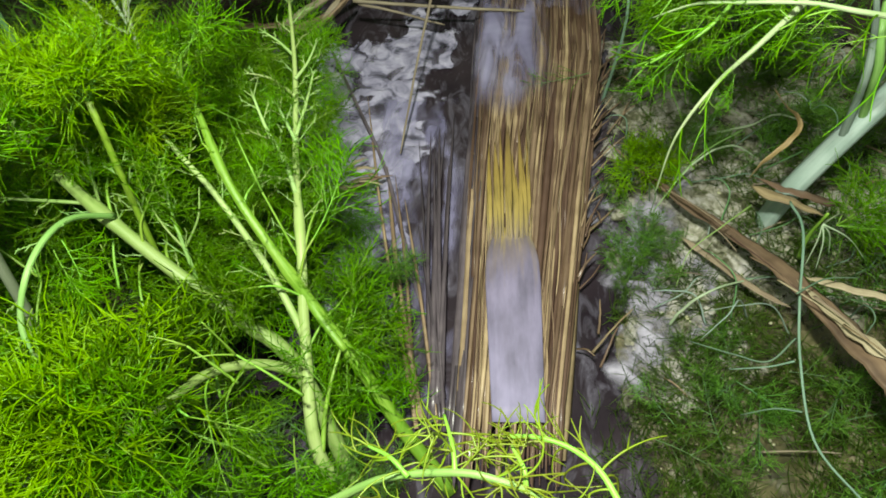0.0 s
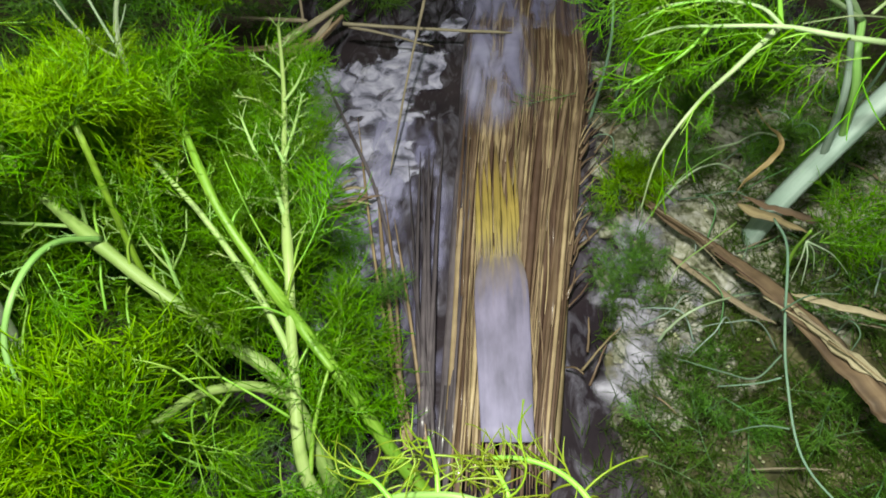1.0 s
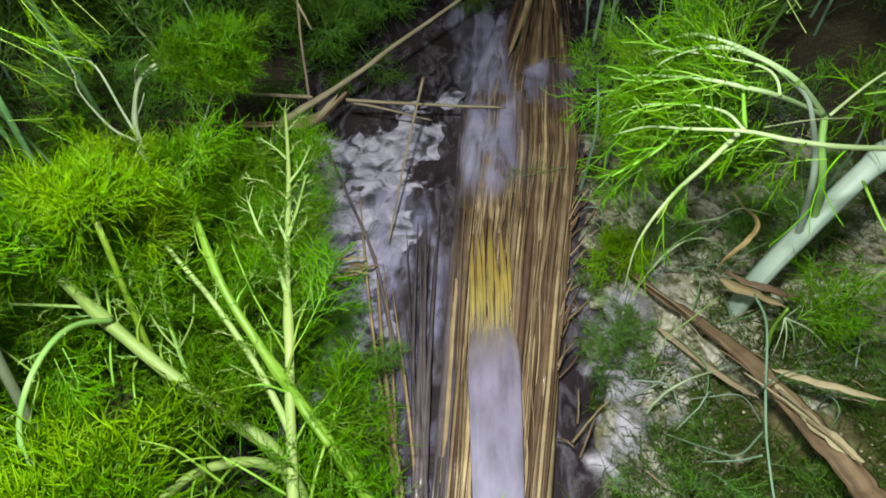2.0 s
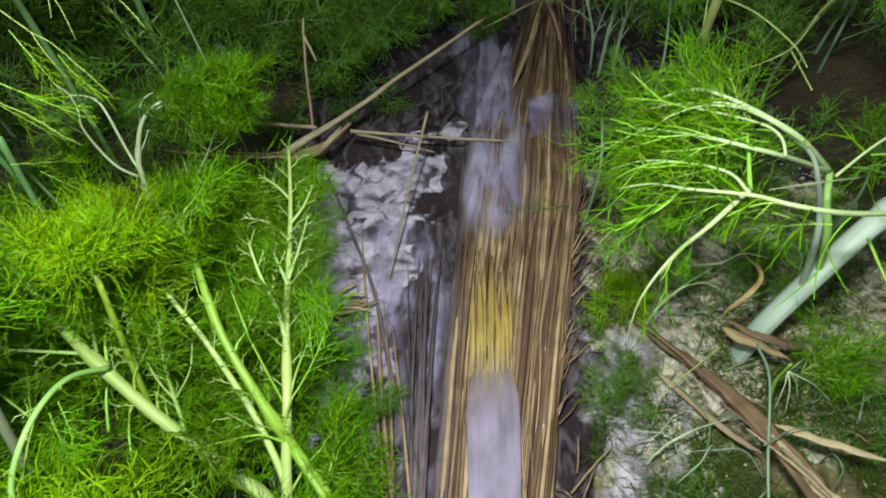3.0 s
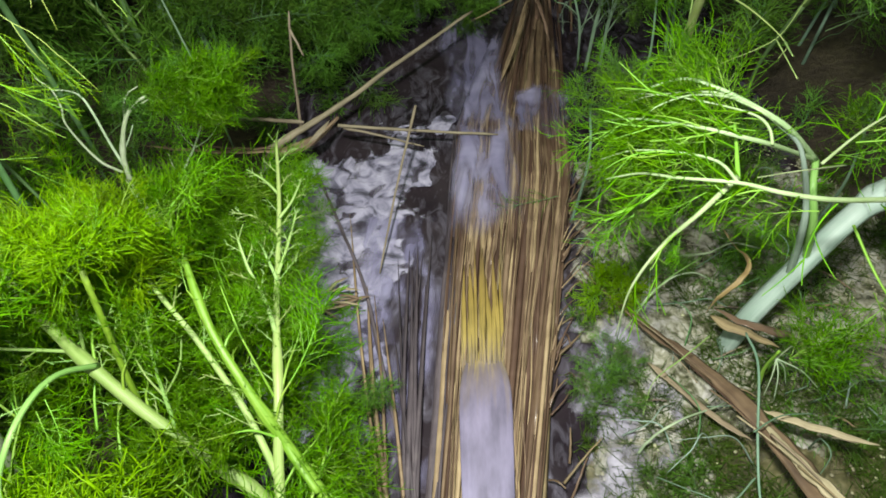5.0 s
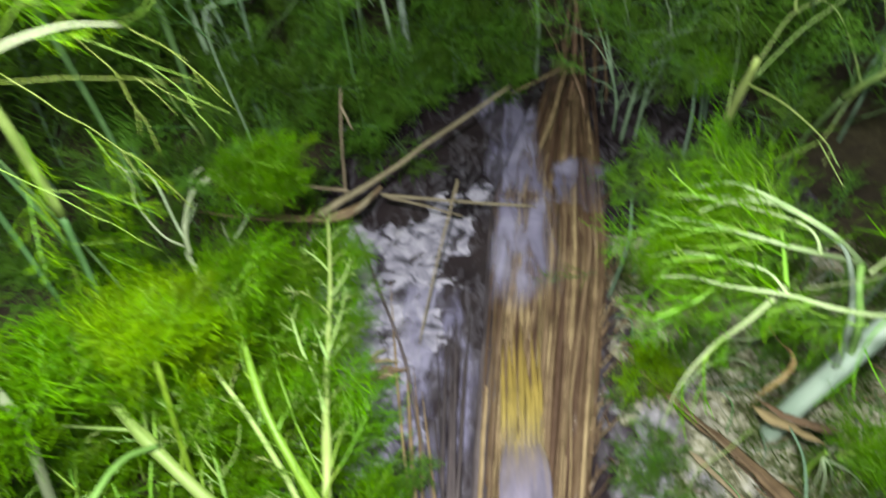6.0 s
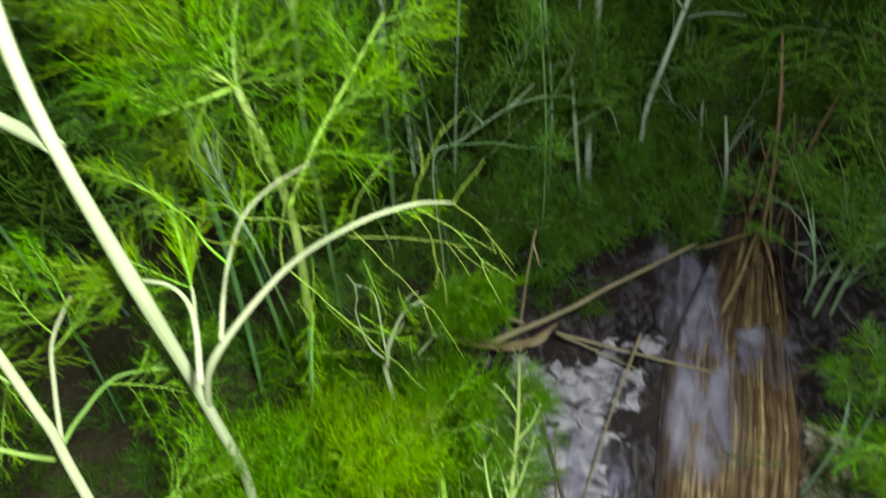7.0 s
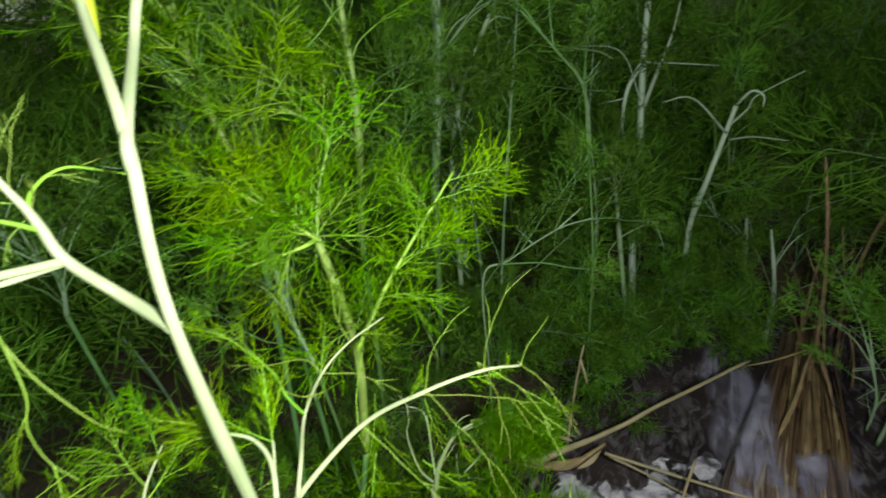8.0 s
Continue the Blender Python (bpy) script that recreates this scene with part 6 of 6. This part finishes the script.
def back_stems(name, label, groups, mat, kinds, leaves=7):
    """Upright stems with leaf nodes: each is foot, top and thickness."""
    for foot, top, r in groups:
        e = empty(name, foot, label, "fennel", "far fennel stems")
        mid = Vector(foot).lerp(Vector(top), 0.5) + Vector((dice.uniform(-0.02, 0.02), dice.uniform(-0.02, 0.02), 0))
        pts = [foot, mid, top]
        if foot[2] > 0.06:
            lean = (Vector(top) - Vector(foot)).normalized()
            low = Vector(foot) - Vector((lean.x * 0.5, lean.y * 0.5, 1)) * (foot[2] - 0.02)
            low.y = max(low.y, foot[1])
            stem(e, [low, low.lerp(Vector(foot), 0.5) + Vector((-0.01, 0.02, 0)), foot], r * 0.5, r * 0.7, rib_dark, "stalk")
        line = stem(e, pts, r * (0.8 if foot[2] > 0.06 else 1.0), r * 0.5, mat, swell=(0.45, 0.75))
        for s in range(3):
            p, d = along_line(line, dice.uniform(0.35, 0.9))
            q = p + around(d, dice.uniform(0.5, 1.0), dice.uniform(0, 6.283)) * dice.uniform(0.1, 0.2)
            tip = q + around((q - p).normalized(), 0.7, dice.uniform(0, 6.283)) * dice.uniform(0.05, 0.12)
            stem(e, [p, p.lerp(q, 0.5) + Vector((0, 0, 0.01)), q, tip], r * 0.14, 0.0005, mat, "twig", sides=6)
            stem(e, [q, q + around((q - p).normalized(), 0.6, dice.uniform(0, 6.283)) * 0.09], r * 0.16, 0.0006, mat, "twig", sides=5)
        leafy(e, line, leaves, 0.3, 1.0, 0.09, 0.8, kinds, mat, 0.5, 0.002)
        if foot[2] > 0.3:
            leafy(e, line, 7, 0.05, 0.6, 0.08, 0.8, FAR, rib_dark, 0.4, 0.0016)


back_stems("slender_fennel", "upright fennel stem with pale waxy bark at the ditch end", (
    ((0.369, 1.276, 0.02), (0.379, 1.19, 0.323), 0.0045), ((0.356, 1.316, 0.02), (0.289, 1.249, 0.291), 0.003), ((0.405, 1.287, 0.02), (0.421, 1.18, 0.326), 0.004),
    ((-0.617, 1.14, 0.6), (-0.596, 1.166, 1.049), 0.013),
    ((-0.901, 0.742, 0.802), (-0.882, 0.717, 0.994), 0.008), ((-0.578, 0.585, 0.497), (-0.637, 0.604, 0.68), 0.004),
    ((-0.903, 0.453, 0.605), (-0.898, 0.438, 0.713), 0.005)), stem_teal, FAR)
back_stems("slender_fennel", "pale waxy fennel stem where the reed bundle ends", (
    ((0.12, 1.665, 0.0), (0.074, 1.70, 0.391), 0.008), ((0.175, 1.665, 0.0), (0.141, 1.70, 0.347), 0.007)), stem_blue, FAR, 1)
back_stems("slender_fennel", "pale green fennel stem behind the bushy leaves", (
    ((-0.664, 0.885, 0.576), (-0.663, 0.904, 1.051), 0.0095), ((-0.651, 0.6, 0.698), (-0.637, 0.622, 0.872), 0.008), ((-0.65, 0.59, 0.802), (-0.666, 0.553, 1.008), 0.0075)), stem_pale, FEATHERY)
back_stems("slender_fennel", "yellow green fennel stem rising beside the ditch", (
    ((0.496, 1.04, 0.14), (0.428, 0.836, 0.457), 0.010), ((0.63, 0.93, 0.34), (0.579, 0.768, 0.48), 0.006),), stem_light, FAR, 1)
def forked(label, stem_pts, r, twigs, mat=None):
    """A far stem that forks, with bare twigs."""
    e = empty("forked_fennel", stem_pts[0], label, "fennel", "far fennel stems")
    foot = Vector(stem_pts[0])
    if foot.z > 0.06:
        stem_pts = [(foot.x, foot.y + 0.04, 0.0), (foot.x, foot.y + 0.02, foot.z * 0.5)] + list(stem_pts)
    line = stem(e, stem_pts, r * 0.8, r * 0.5, mat or stem_teal, swell=(0.5,))
    for pts, w in twigs:
        stem(e, pts, w, w * 0.3, mat or stem_teal, "twig", sides=6)
    leafy(e, line, 5, 0.3, 1.0, 0.1, 0.8, FAR, rib_dark, 0.4, 0.0016)


forked("bluish fennel stem with bare forked twigs in shade", [(-0.205, 1.62, 0.14), (-0.23, 1.683, 0.444), (-0.226, 1.685, 0.6), (-0.235, 1.699, 0.798), (-0.234, 1.69, 0.946)], 0.016, (
    ([(-0.236, 1.689, 0.796), (-0.266, 1.656, 0.727), (-0.268, 1.637, 0.629), (-0.235, 1.618, 0.508), (-0.218, 1.61, 0.447)], 0.0075),
    ([(-0.222, 1.682, 0.681), (-0.197, 1.688, 0.768), (-0.169, 1.699, 0.864), (-0.157, 1.704, 0.942)], 0.007),
    ([(-0.236, 1.689, 0.796), (-0.145, 1.673, 0.795), (-0.048, 1.671, 0.789)], 0.003), ([(-0.272, 1.652, 0.707), (-0.335, 1.612, 0.698)], 0.0028),
    ([(-0.231, 1.684, 0.695), (-0.289, 1.637, 0.831), (-0.412, 1.6, 0.85)], 0.002)), stem_blue)
forked("pale fennel stem with a broken tip among dark leaves", [(-0.197, 1.415, 0.143), (-0.238, 1.465, 0.378), (-0.258, 1.502, 0.48), (-0.278, 1.526, 0.563), (-0.306, 1.535, 0.61)], 0.0085, (
    ([(-0.279, 1.53, 0.577), (-0.265, 1.533, 0.624)], 0.003), ([(-0.269, 1.519, 0.535), (-0.24, 1.519, 0.563)], 0.0028), ([(-0.268, 1.517, 0.528), (-0.315, 1.488, 0.521)], 0.0025),
    ([(-0.238, 1.465, 0.378), (-0.186, 1.463, 0.417), (-0.155, 1.459, 0.433), (-0.124, 1.436, 0.373)], 0.003), ([(-0.238, 1.465, 0.378), (-0.258, 1.428, 0.348), (-0.243, 1.417, 0.323)], 0.0025)))
forked("leaning bluish fennel stem with curled bare twigs", [(-0.068, 1.592, 0.387), (-0.044, 1.552, 0.52), (-0.024, 1.556, 0.611), (-0.003, 1.556, 0.712)], 0.011, (
    ([(-0.001, 1.556, 0.716), (0.025, 1.54, 0.749), (0.049, 1.526, 0.741), (0.051, 1.521, 0.717)], 0.004), ([(-0.007, 1.559, 0.628), (0.041, 1.518, 0.647), (0.11, 1.489, 0.648)], 0.003),
    ([(-0.012, 1.567, 0.66), (0.022, 1.553, 0.704), (0.038, 1.547, 0.738), (0.122, 1.525, 0.796)], 0.0032), ([(-0.016, 1.544, 0.648), (-0.099, 1.483, 0.74), (-0.165, 1.461, 0.735)], 0.003)), stem_blue)
forked("pale fennel stem pair with bare twigs deep in shade", [(-0.64, 1.337, 0.533), (-0.667, 1.368, 0.674), (-0.682, 1.376, 0.738), (-0.706, 1.38, 0.828), (-0.707, 1.388, 0.907), (-0.701, 1.393, 1.057)], 0.013, (
    ([(-0.703, 1.38, 0.821), (-0.716, 1.38, 0.862), (-0.751, 1.371, 0.987), (-0.757, 1.368, 1.037)], 0.008), ([(-0.713, 1.382, 0.871), (-0.75, 1.363, 0.857), (-0.795, 1.338, 0.837)], 0.003)), stem_blue)
forked("leaning pale green fennel stem deep in shade", [(-0.603, 1.211, 0.619), (-0.6, 1.237, 0.707), (-0.592, 1.256, 0.781), (-0.566, 1.279, 0.865), (-0.529, 1.299, 0.953), (-0.508, 1.307, 1.0)], 0.009, (
    ([(-0.583, 1.268, 0.83), (-0.604, 1.265, 0.869), (-0.627, 1.254, 0.859), (-0.639, 1.247, 0.845)], 0.0025), ([(-0.541, 1.294, 0.928), (-0.515, 1.303, 0.944), (-0.485, 1.312, 0.937)], 0.002)), stem_teal)
forked("crooked thin fennel stem deep in shade", [(-0.306, 1.497, 0.425), (-0.34, 1.551, 0.607), (-0.374, 1.578, 0.762), (-0.468, 1.572, 0.872), (-0.522, 1.561, 0.927), (-0.557, 1.552, 0.937)], 0.006, (
    ([(-0.366, 1.578, 0.756), (-0.354, 1.584, 0.783), (-0.332, 1.591, 0.811)], 0.003), ([(-0.443, 1.575, 0.845), (-0.407, 1.582, 0.846), (-0.337, 1.594, 0.836), (-0.301, 1.597, 0.817)], 0.0025)), stem_teal)
forked("thin green fennel twig forking above dark leaves", [(-0.265, 1.183, 0.469), (-0.292, 1.208, 0.708), (-0.305, 1.196, 0.815), (-0.352, 1.175, 0.882), (-0.418, 1.144, 0.963)], 0.003, (
    ([(-0.305, 1.196, 0.815), (-0.273, 1.184, 0.845)], 0.002), ([(-0.292, 1.208, 0.708), (-0.324, 1.181, 0.749), (-0.349, 1.16, 0.775)], 0.002)), rib_dark)
forked("low grey green fennel twig lying among leaves", [(-0.446, 0.972, 0.472), (-0.402, 1.003, 0.505), (-0.32, 1.068, 0.555), (-0.256, 1.117, 0.568)], 0.0026, (
    ([(-0.32, 1.068, 0.555), (-0.276, 1.093, 0.598)], 0.002), ([(-0.361, 1.038, 0.53), (-0.392, 1.024, 0.569)], 0.002)))
forked("green forked fennel twig in the dark bank leaves", [(-0.628, 1.088, 0.05), (-0.649, 1.15, 0.12), (-0.699, 1.18, 0.2), (-0.715, 1.187, 0.26), (-0.771, 1.207, 0.32), (-0.797, 1.227, 0.36)], 0.0055, (
    ([(-0.715, 1.187, 0.26), (-0.724, 1.235, 0.3), (-0.718, 1.265, 0.33)], 0.002), ([(-0.701, 1.186, 0.2), (-0.621, 1.245, 0.26), (-0.651, 1.243, 0.3)], 0.0028), ([(-0.656, 1.165, 0.12), (-0.638, 1.304, 0.2)], 0.002),
    ([(-0.71, 1.191, 0.2), (-0.787, 1.227, 0.2), (-0.846, 1.255, 0.18)], 0.0018)), stem_pale)
# leaning leaf ribs of the plants behind the branch
mid = empty("fennel_plant", (-0.359, 0.6, 0.0), "fennel with pale forked ribs under a fan of fine leaves", "fennel")
m0 = stem(mid, [(-0.3, 0.52, 0.0)] + [(-0.41, 0.618, 0.228), (-0.413, 0.627, 0.267), (-0.41, 0.637, 0.302), (-0.396, 0.657, 0.342), (-0.379, 0.675, 0.36), (-0.342, 0.706, 0.369), (-0.301, 0.74, 0.363)], 0.0050, 0.0013, stem_mist, swell=(0.45,))
m1 = stem(mid, [(-0.414, 0.631, 0.28), (-0.422, 0.64, 0.318), (-0.433, 0.656, 0.363), (-0.441, 0.662, 0.382), (-0.452, 0.66, 0.392), (-0.467, 0.651, 0.4)], 0.0022, 0.0009, stem_mist, "branch")
m2 = stem(mid, [(-0.418, 0.627, 0.276), (-0.435, 0.621, 0.3), (-0.45, 0.625, 0.331), (-0.46, 0.632, 0.362), (-0.461, 0.643, 0.379), (-0.467, 0.652, 0.4), (-0.479, 0.652, 0.418)], 0.0021, 0.0007, stem_mist, "branch")
stem(mid, [(-0.395, 0.659, 0.345), (-0.392, 0.667, 0.363), (-0.385, 0.679, 0.374), (-0.374, 0.69, 0.377)], 0.0018, 0.0007, stem_mist, "branch")
stem(mid, [(-0.391, 0.664, 0.351), (-0.369, 0.683, 0.358), (-0.345, 0.705, 0.36), (-0.323, 0.724, 0.358)], 0.0014, 0.0006, stem_mist, "branch")
m3 = stem(mid, [(-0.429, 0.754, 0.153), (-0.396, 0.781, 0.194), (-0.375, 0.808, 0.229), (-0.354, 0.824, 0.244)], 0.0024, 0.0010, stem_mist, "branch")
stem(mid, [(-0.392, 0.785, 0.196), (-0.366, 0.797, 0.208), (-0.344, 0.82, 0.23)], 0.0014, 0.0006, stem_mist, "branch")
for pts in ([(-0.407, 0.643, 0.307), (-0.398, 0.653, 0.32), (-0.392, 0.664, 0.332)], [(-0.396, 0.786, 0.199), (-0.407, 0.789, 0.213), (-0.415, 0.799, 0.233)], [(-0.43, 0.757, 0.157), (-0.437, 0.767, 0.175), (-0.441, 0.778, 0.191)], [(-0.427, 0.757, 0.154), (-0.404, 0.768, 0.149), (-0.378, 0.786, 0.134)], [(-0.373, 0.81, 0.231), (-0.382, 0.81, 0.239), (-0.39, 0.81, 0.245)]):
    stem(mid, pts, 0.0011, 0.0006, stem_mist, "branch", sides=6)
for p, n in (((-0.371, 0.685, 0.37), 9), ((-0.334, 0.697, 0.38), 12), ((-0.303, 0.704, 0.37), 8)):
    tuft(mid, p, (0.9, -0.1, -0.15), n, 0.48, FEATHERY, 0.7)
for line, n in ((m1, 2), (m2, 2), (m3, 2), (m0, 2)):
    for i in range(n):
        p, d = along_line(line, 0.4 + 0.6 * (i + dice.random()) / n)
        frond(mid, p, around(d, dice.uniform(0.4, 1.0), dice.uniform(0, 6.283)), dice.uniform(0.35, 0.55), FAR)

# ---------------------------------------------------------------- the thicket all round
def thicket_plant(seed, height):
    """One background fennel, built at the origin."""
    rng = random.Random(seed)
    e = empty("thicket_fennel", (0, 0, 0), "dark green fennel in the thicket behind the ditch", "fennel", "thicket")
    for s in range(2):
        a = rng.uniform(0, 6.283)
        lean = Vector((math.cos(a), math.sin(a), 0)) * rng.uniform(0.05, 0.2)
        foot = Vector((rng.uniform(-0.05, 0.05), rng.uniform(-0.05, 0.05), -0.02))
        line = stem(e, [foot, foot + lean * 0.4 + Vector((0, 0, height * 0.5)), foot + lean + Vector((0, 0, height))], 0.0042, 0.0014, stem_far, swell=(0.4, 0.7))
        leafy(e, line, 8, 0.05, 1.0, 0.1, 1.45, LIGHT, rib_dark, 0.3, 0.0016)
    return e


protos = [thicket_plant(s, h) for s, h in ((1, 0.55), (2, 0.8), (3, 1.0), (4, 0.4))]
wild = random.Random(23)
spots = []
for k in range(900):
    x, y = wild.uniform(-1.9, 1.5), wild.uniform(0.2, 2.7)
    ditch = (-0.5 < x < 0.6 and y < 1.42) or (-0.36 < x < 0.6 and y < 1.62) or (-0.12 < x < 0.55 and y < 1.9)
    clear = (-0.75 < x < 1.0 and y < 0.95) or (x > 0.45 and y < 1.25) or (x > -1.1 and x < -0.7 and y < 0.85)
    if ditch or clear or any((x - a) ** 2 + (y - b_) ** 2 < 0.17 ** 2 for a, b_ in spots):
        continue
    spots.append((x, y))
spots = [s for i, s in enumerate(spots[:84]) if not (s[0] < -0.55 and s[1] < 1.15 and i % 2)]
spots += [(wild.uniform(-3.2, 2.6), wild.uniform(2.7, 4.6)) for k in range(18)]
spots += [(wild.uniform(-3.2, -1.7), wild.uniform(0.6, 2.7)) for k in range(10)]
for k, (x, y) in enumerate(spots):
    pr = protos[k % 4 if k < 4 or not (x < -0.55 and y < 1.15) else 3]
    m = Matrix.Translation((x, y, max(0.0, ground_height(x, y)))) @ Matrix.Rotation(wild.uniform(0, 6.283), 4, "Z") @ Matrix.Scale(1.5 if y > 2.7 or x < -1.9 else wild.uniform(0.85, 1.1), 4)
    if k < 4:
        pr.matrix_basis = m
    else:
        copy_thing(pr, m)

# leaves that hang over the far edge of the pool
fringe = empty("fennel_fringe", (-0.15, 1.5, 0.0), "dark low fennel leaves hanging over the pool edge", "fennel")
for k in range(60):
    s = dice.random()
    p = Vector((-0.36, 1.12, 0)).lerp(Vector((0.1, 1.62, 0)), s) + Vector((dice.uniform(-0.1, 0.03), dice.uniform(-0.03, 0.14), dice.uniform(0.01, 0.22)))
    frond(fringe, p, (dice.uniform(-0.5, 0.7), dice.uniform(-0.8, 0.2), dice.uniform(-0.3, 0.7)), dice.uniform(0.7, 1.1), FAR)
for k in range(60):
    s = dice.random()
    p = Vector((-0.42, 1.1, 0)).lerp(Vector((0.12, 1.68, 0)), s) + Vector((dice.uniform(-0.16, 0.0), dice.uniform(0.0, 0.22), dice.uniform(0.05, 0.35)))
    frond(fringe, p, (dice.uniform(-0.6, 0.6), dice.uniform(-0.8, 0.3), dice.uniform(-0.2, 0.8)), dice.uniform(0.7, 1.1), FAR)
# open leaves that fill the thicket between its stems
for k in range(170):
    x, y = dice.uniform(-1.15, 0.3), dice.uniform(1.2, 2.1)
    if x > -0.45 and y < 1.5 or x > -0.1 and y < 1.75:
        continue
    frond(fringe, (x, y, dice.uniform(0.1, 0.95)), (dice.uniform(-0.9, 0.9), dice.uniform(-0.9, 0.3), dice.uniform(-0.2, 0.8)), dice.uniform(0.9, 1.5), LIGHT)

# dew that hangs on the leaves beside the ditch
dew_mat, _, dew_bsdf, _ = nodes_of("dew")
dew_bsdf.inputs["Roughness"].default_value, dew_bsdf.inputs["IOR"].default_value = 0.02, 1.33
dew_bsdf.inputs["Transmission Weight"].default_value = 1.0
dew_dice = random.Random(77)
dew = Build()
wet_fronds = [o for o in clump.children if o.name.startswith("frond")] + [o for o in right.children if o.name.startswith("frond")][:160]
for k in range(900):
    o = dew_dice.choice(wet_fronds)
    c = o.parent.location + o.matrix_basis @ dew_dice.choice(o.data.vertices).co
    r = dew_dice.uniform(0.0008, 0.0017)
    dew.tube([c + Vector((0, 0, h * r)) for h in (-1.0, -0.6, 0.1, 0.7, 1.0)], [r * w for w in (0.15, 0.8, 1.0, 0.7, 0.12)], 7)
tagged(new("dew_drops", dew.mesh("dew_drops", [dew_mat])), "tiny clear dew drops on the fennel leaves", "dew", kind="stuff")
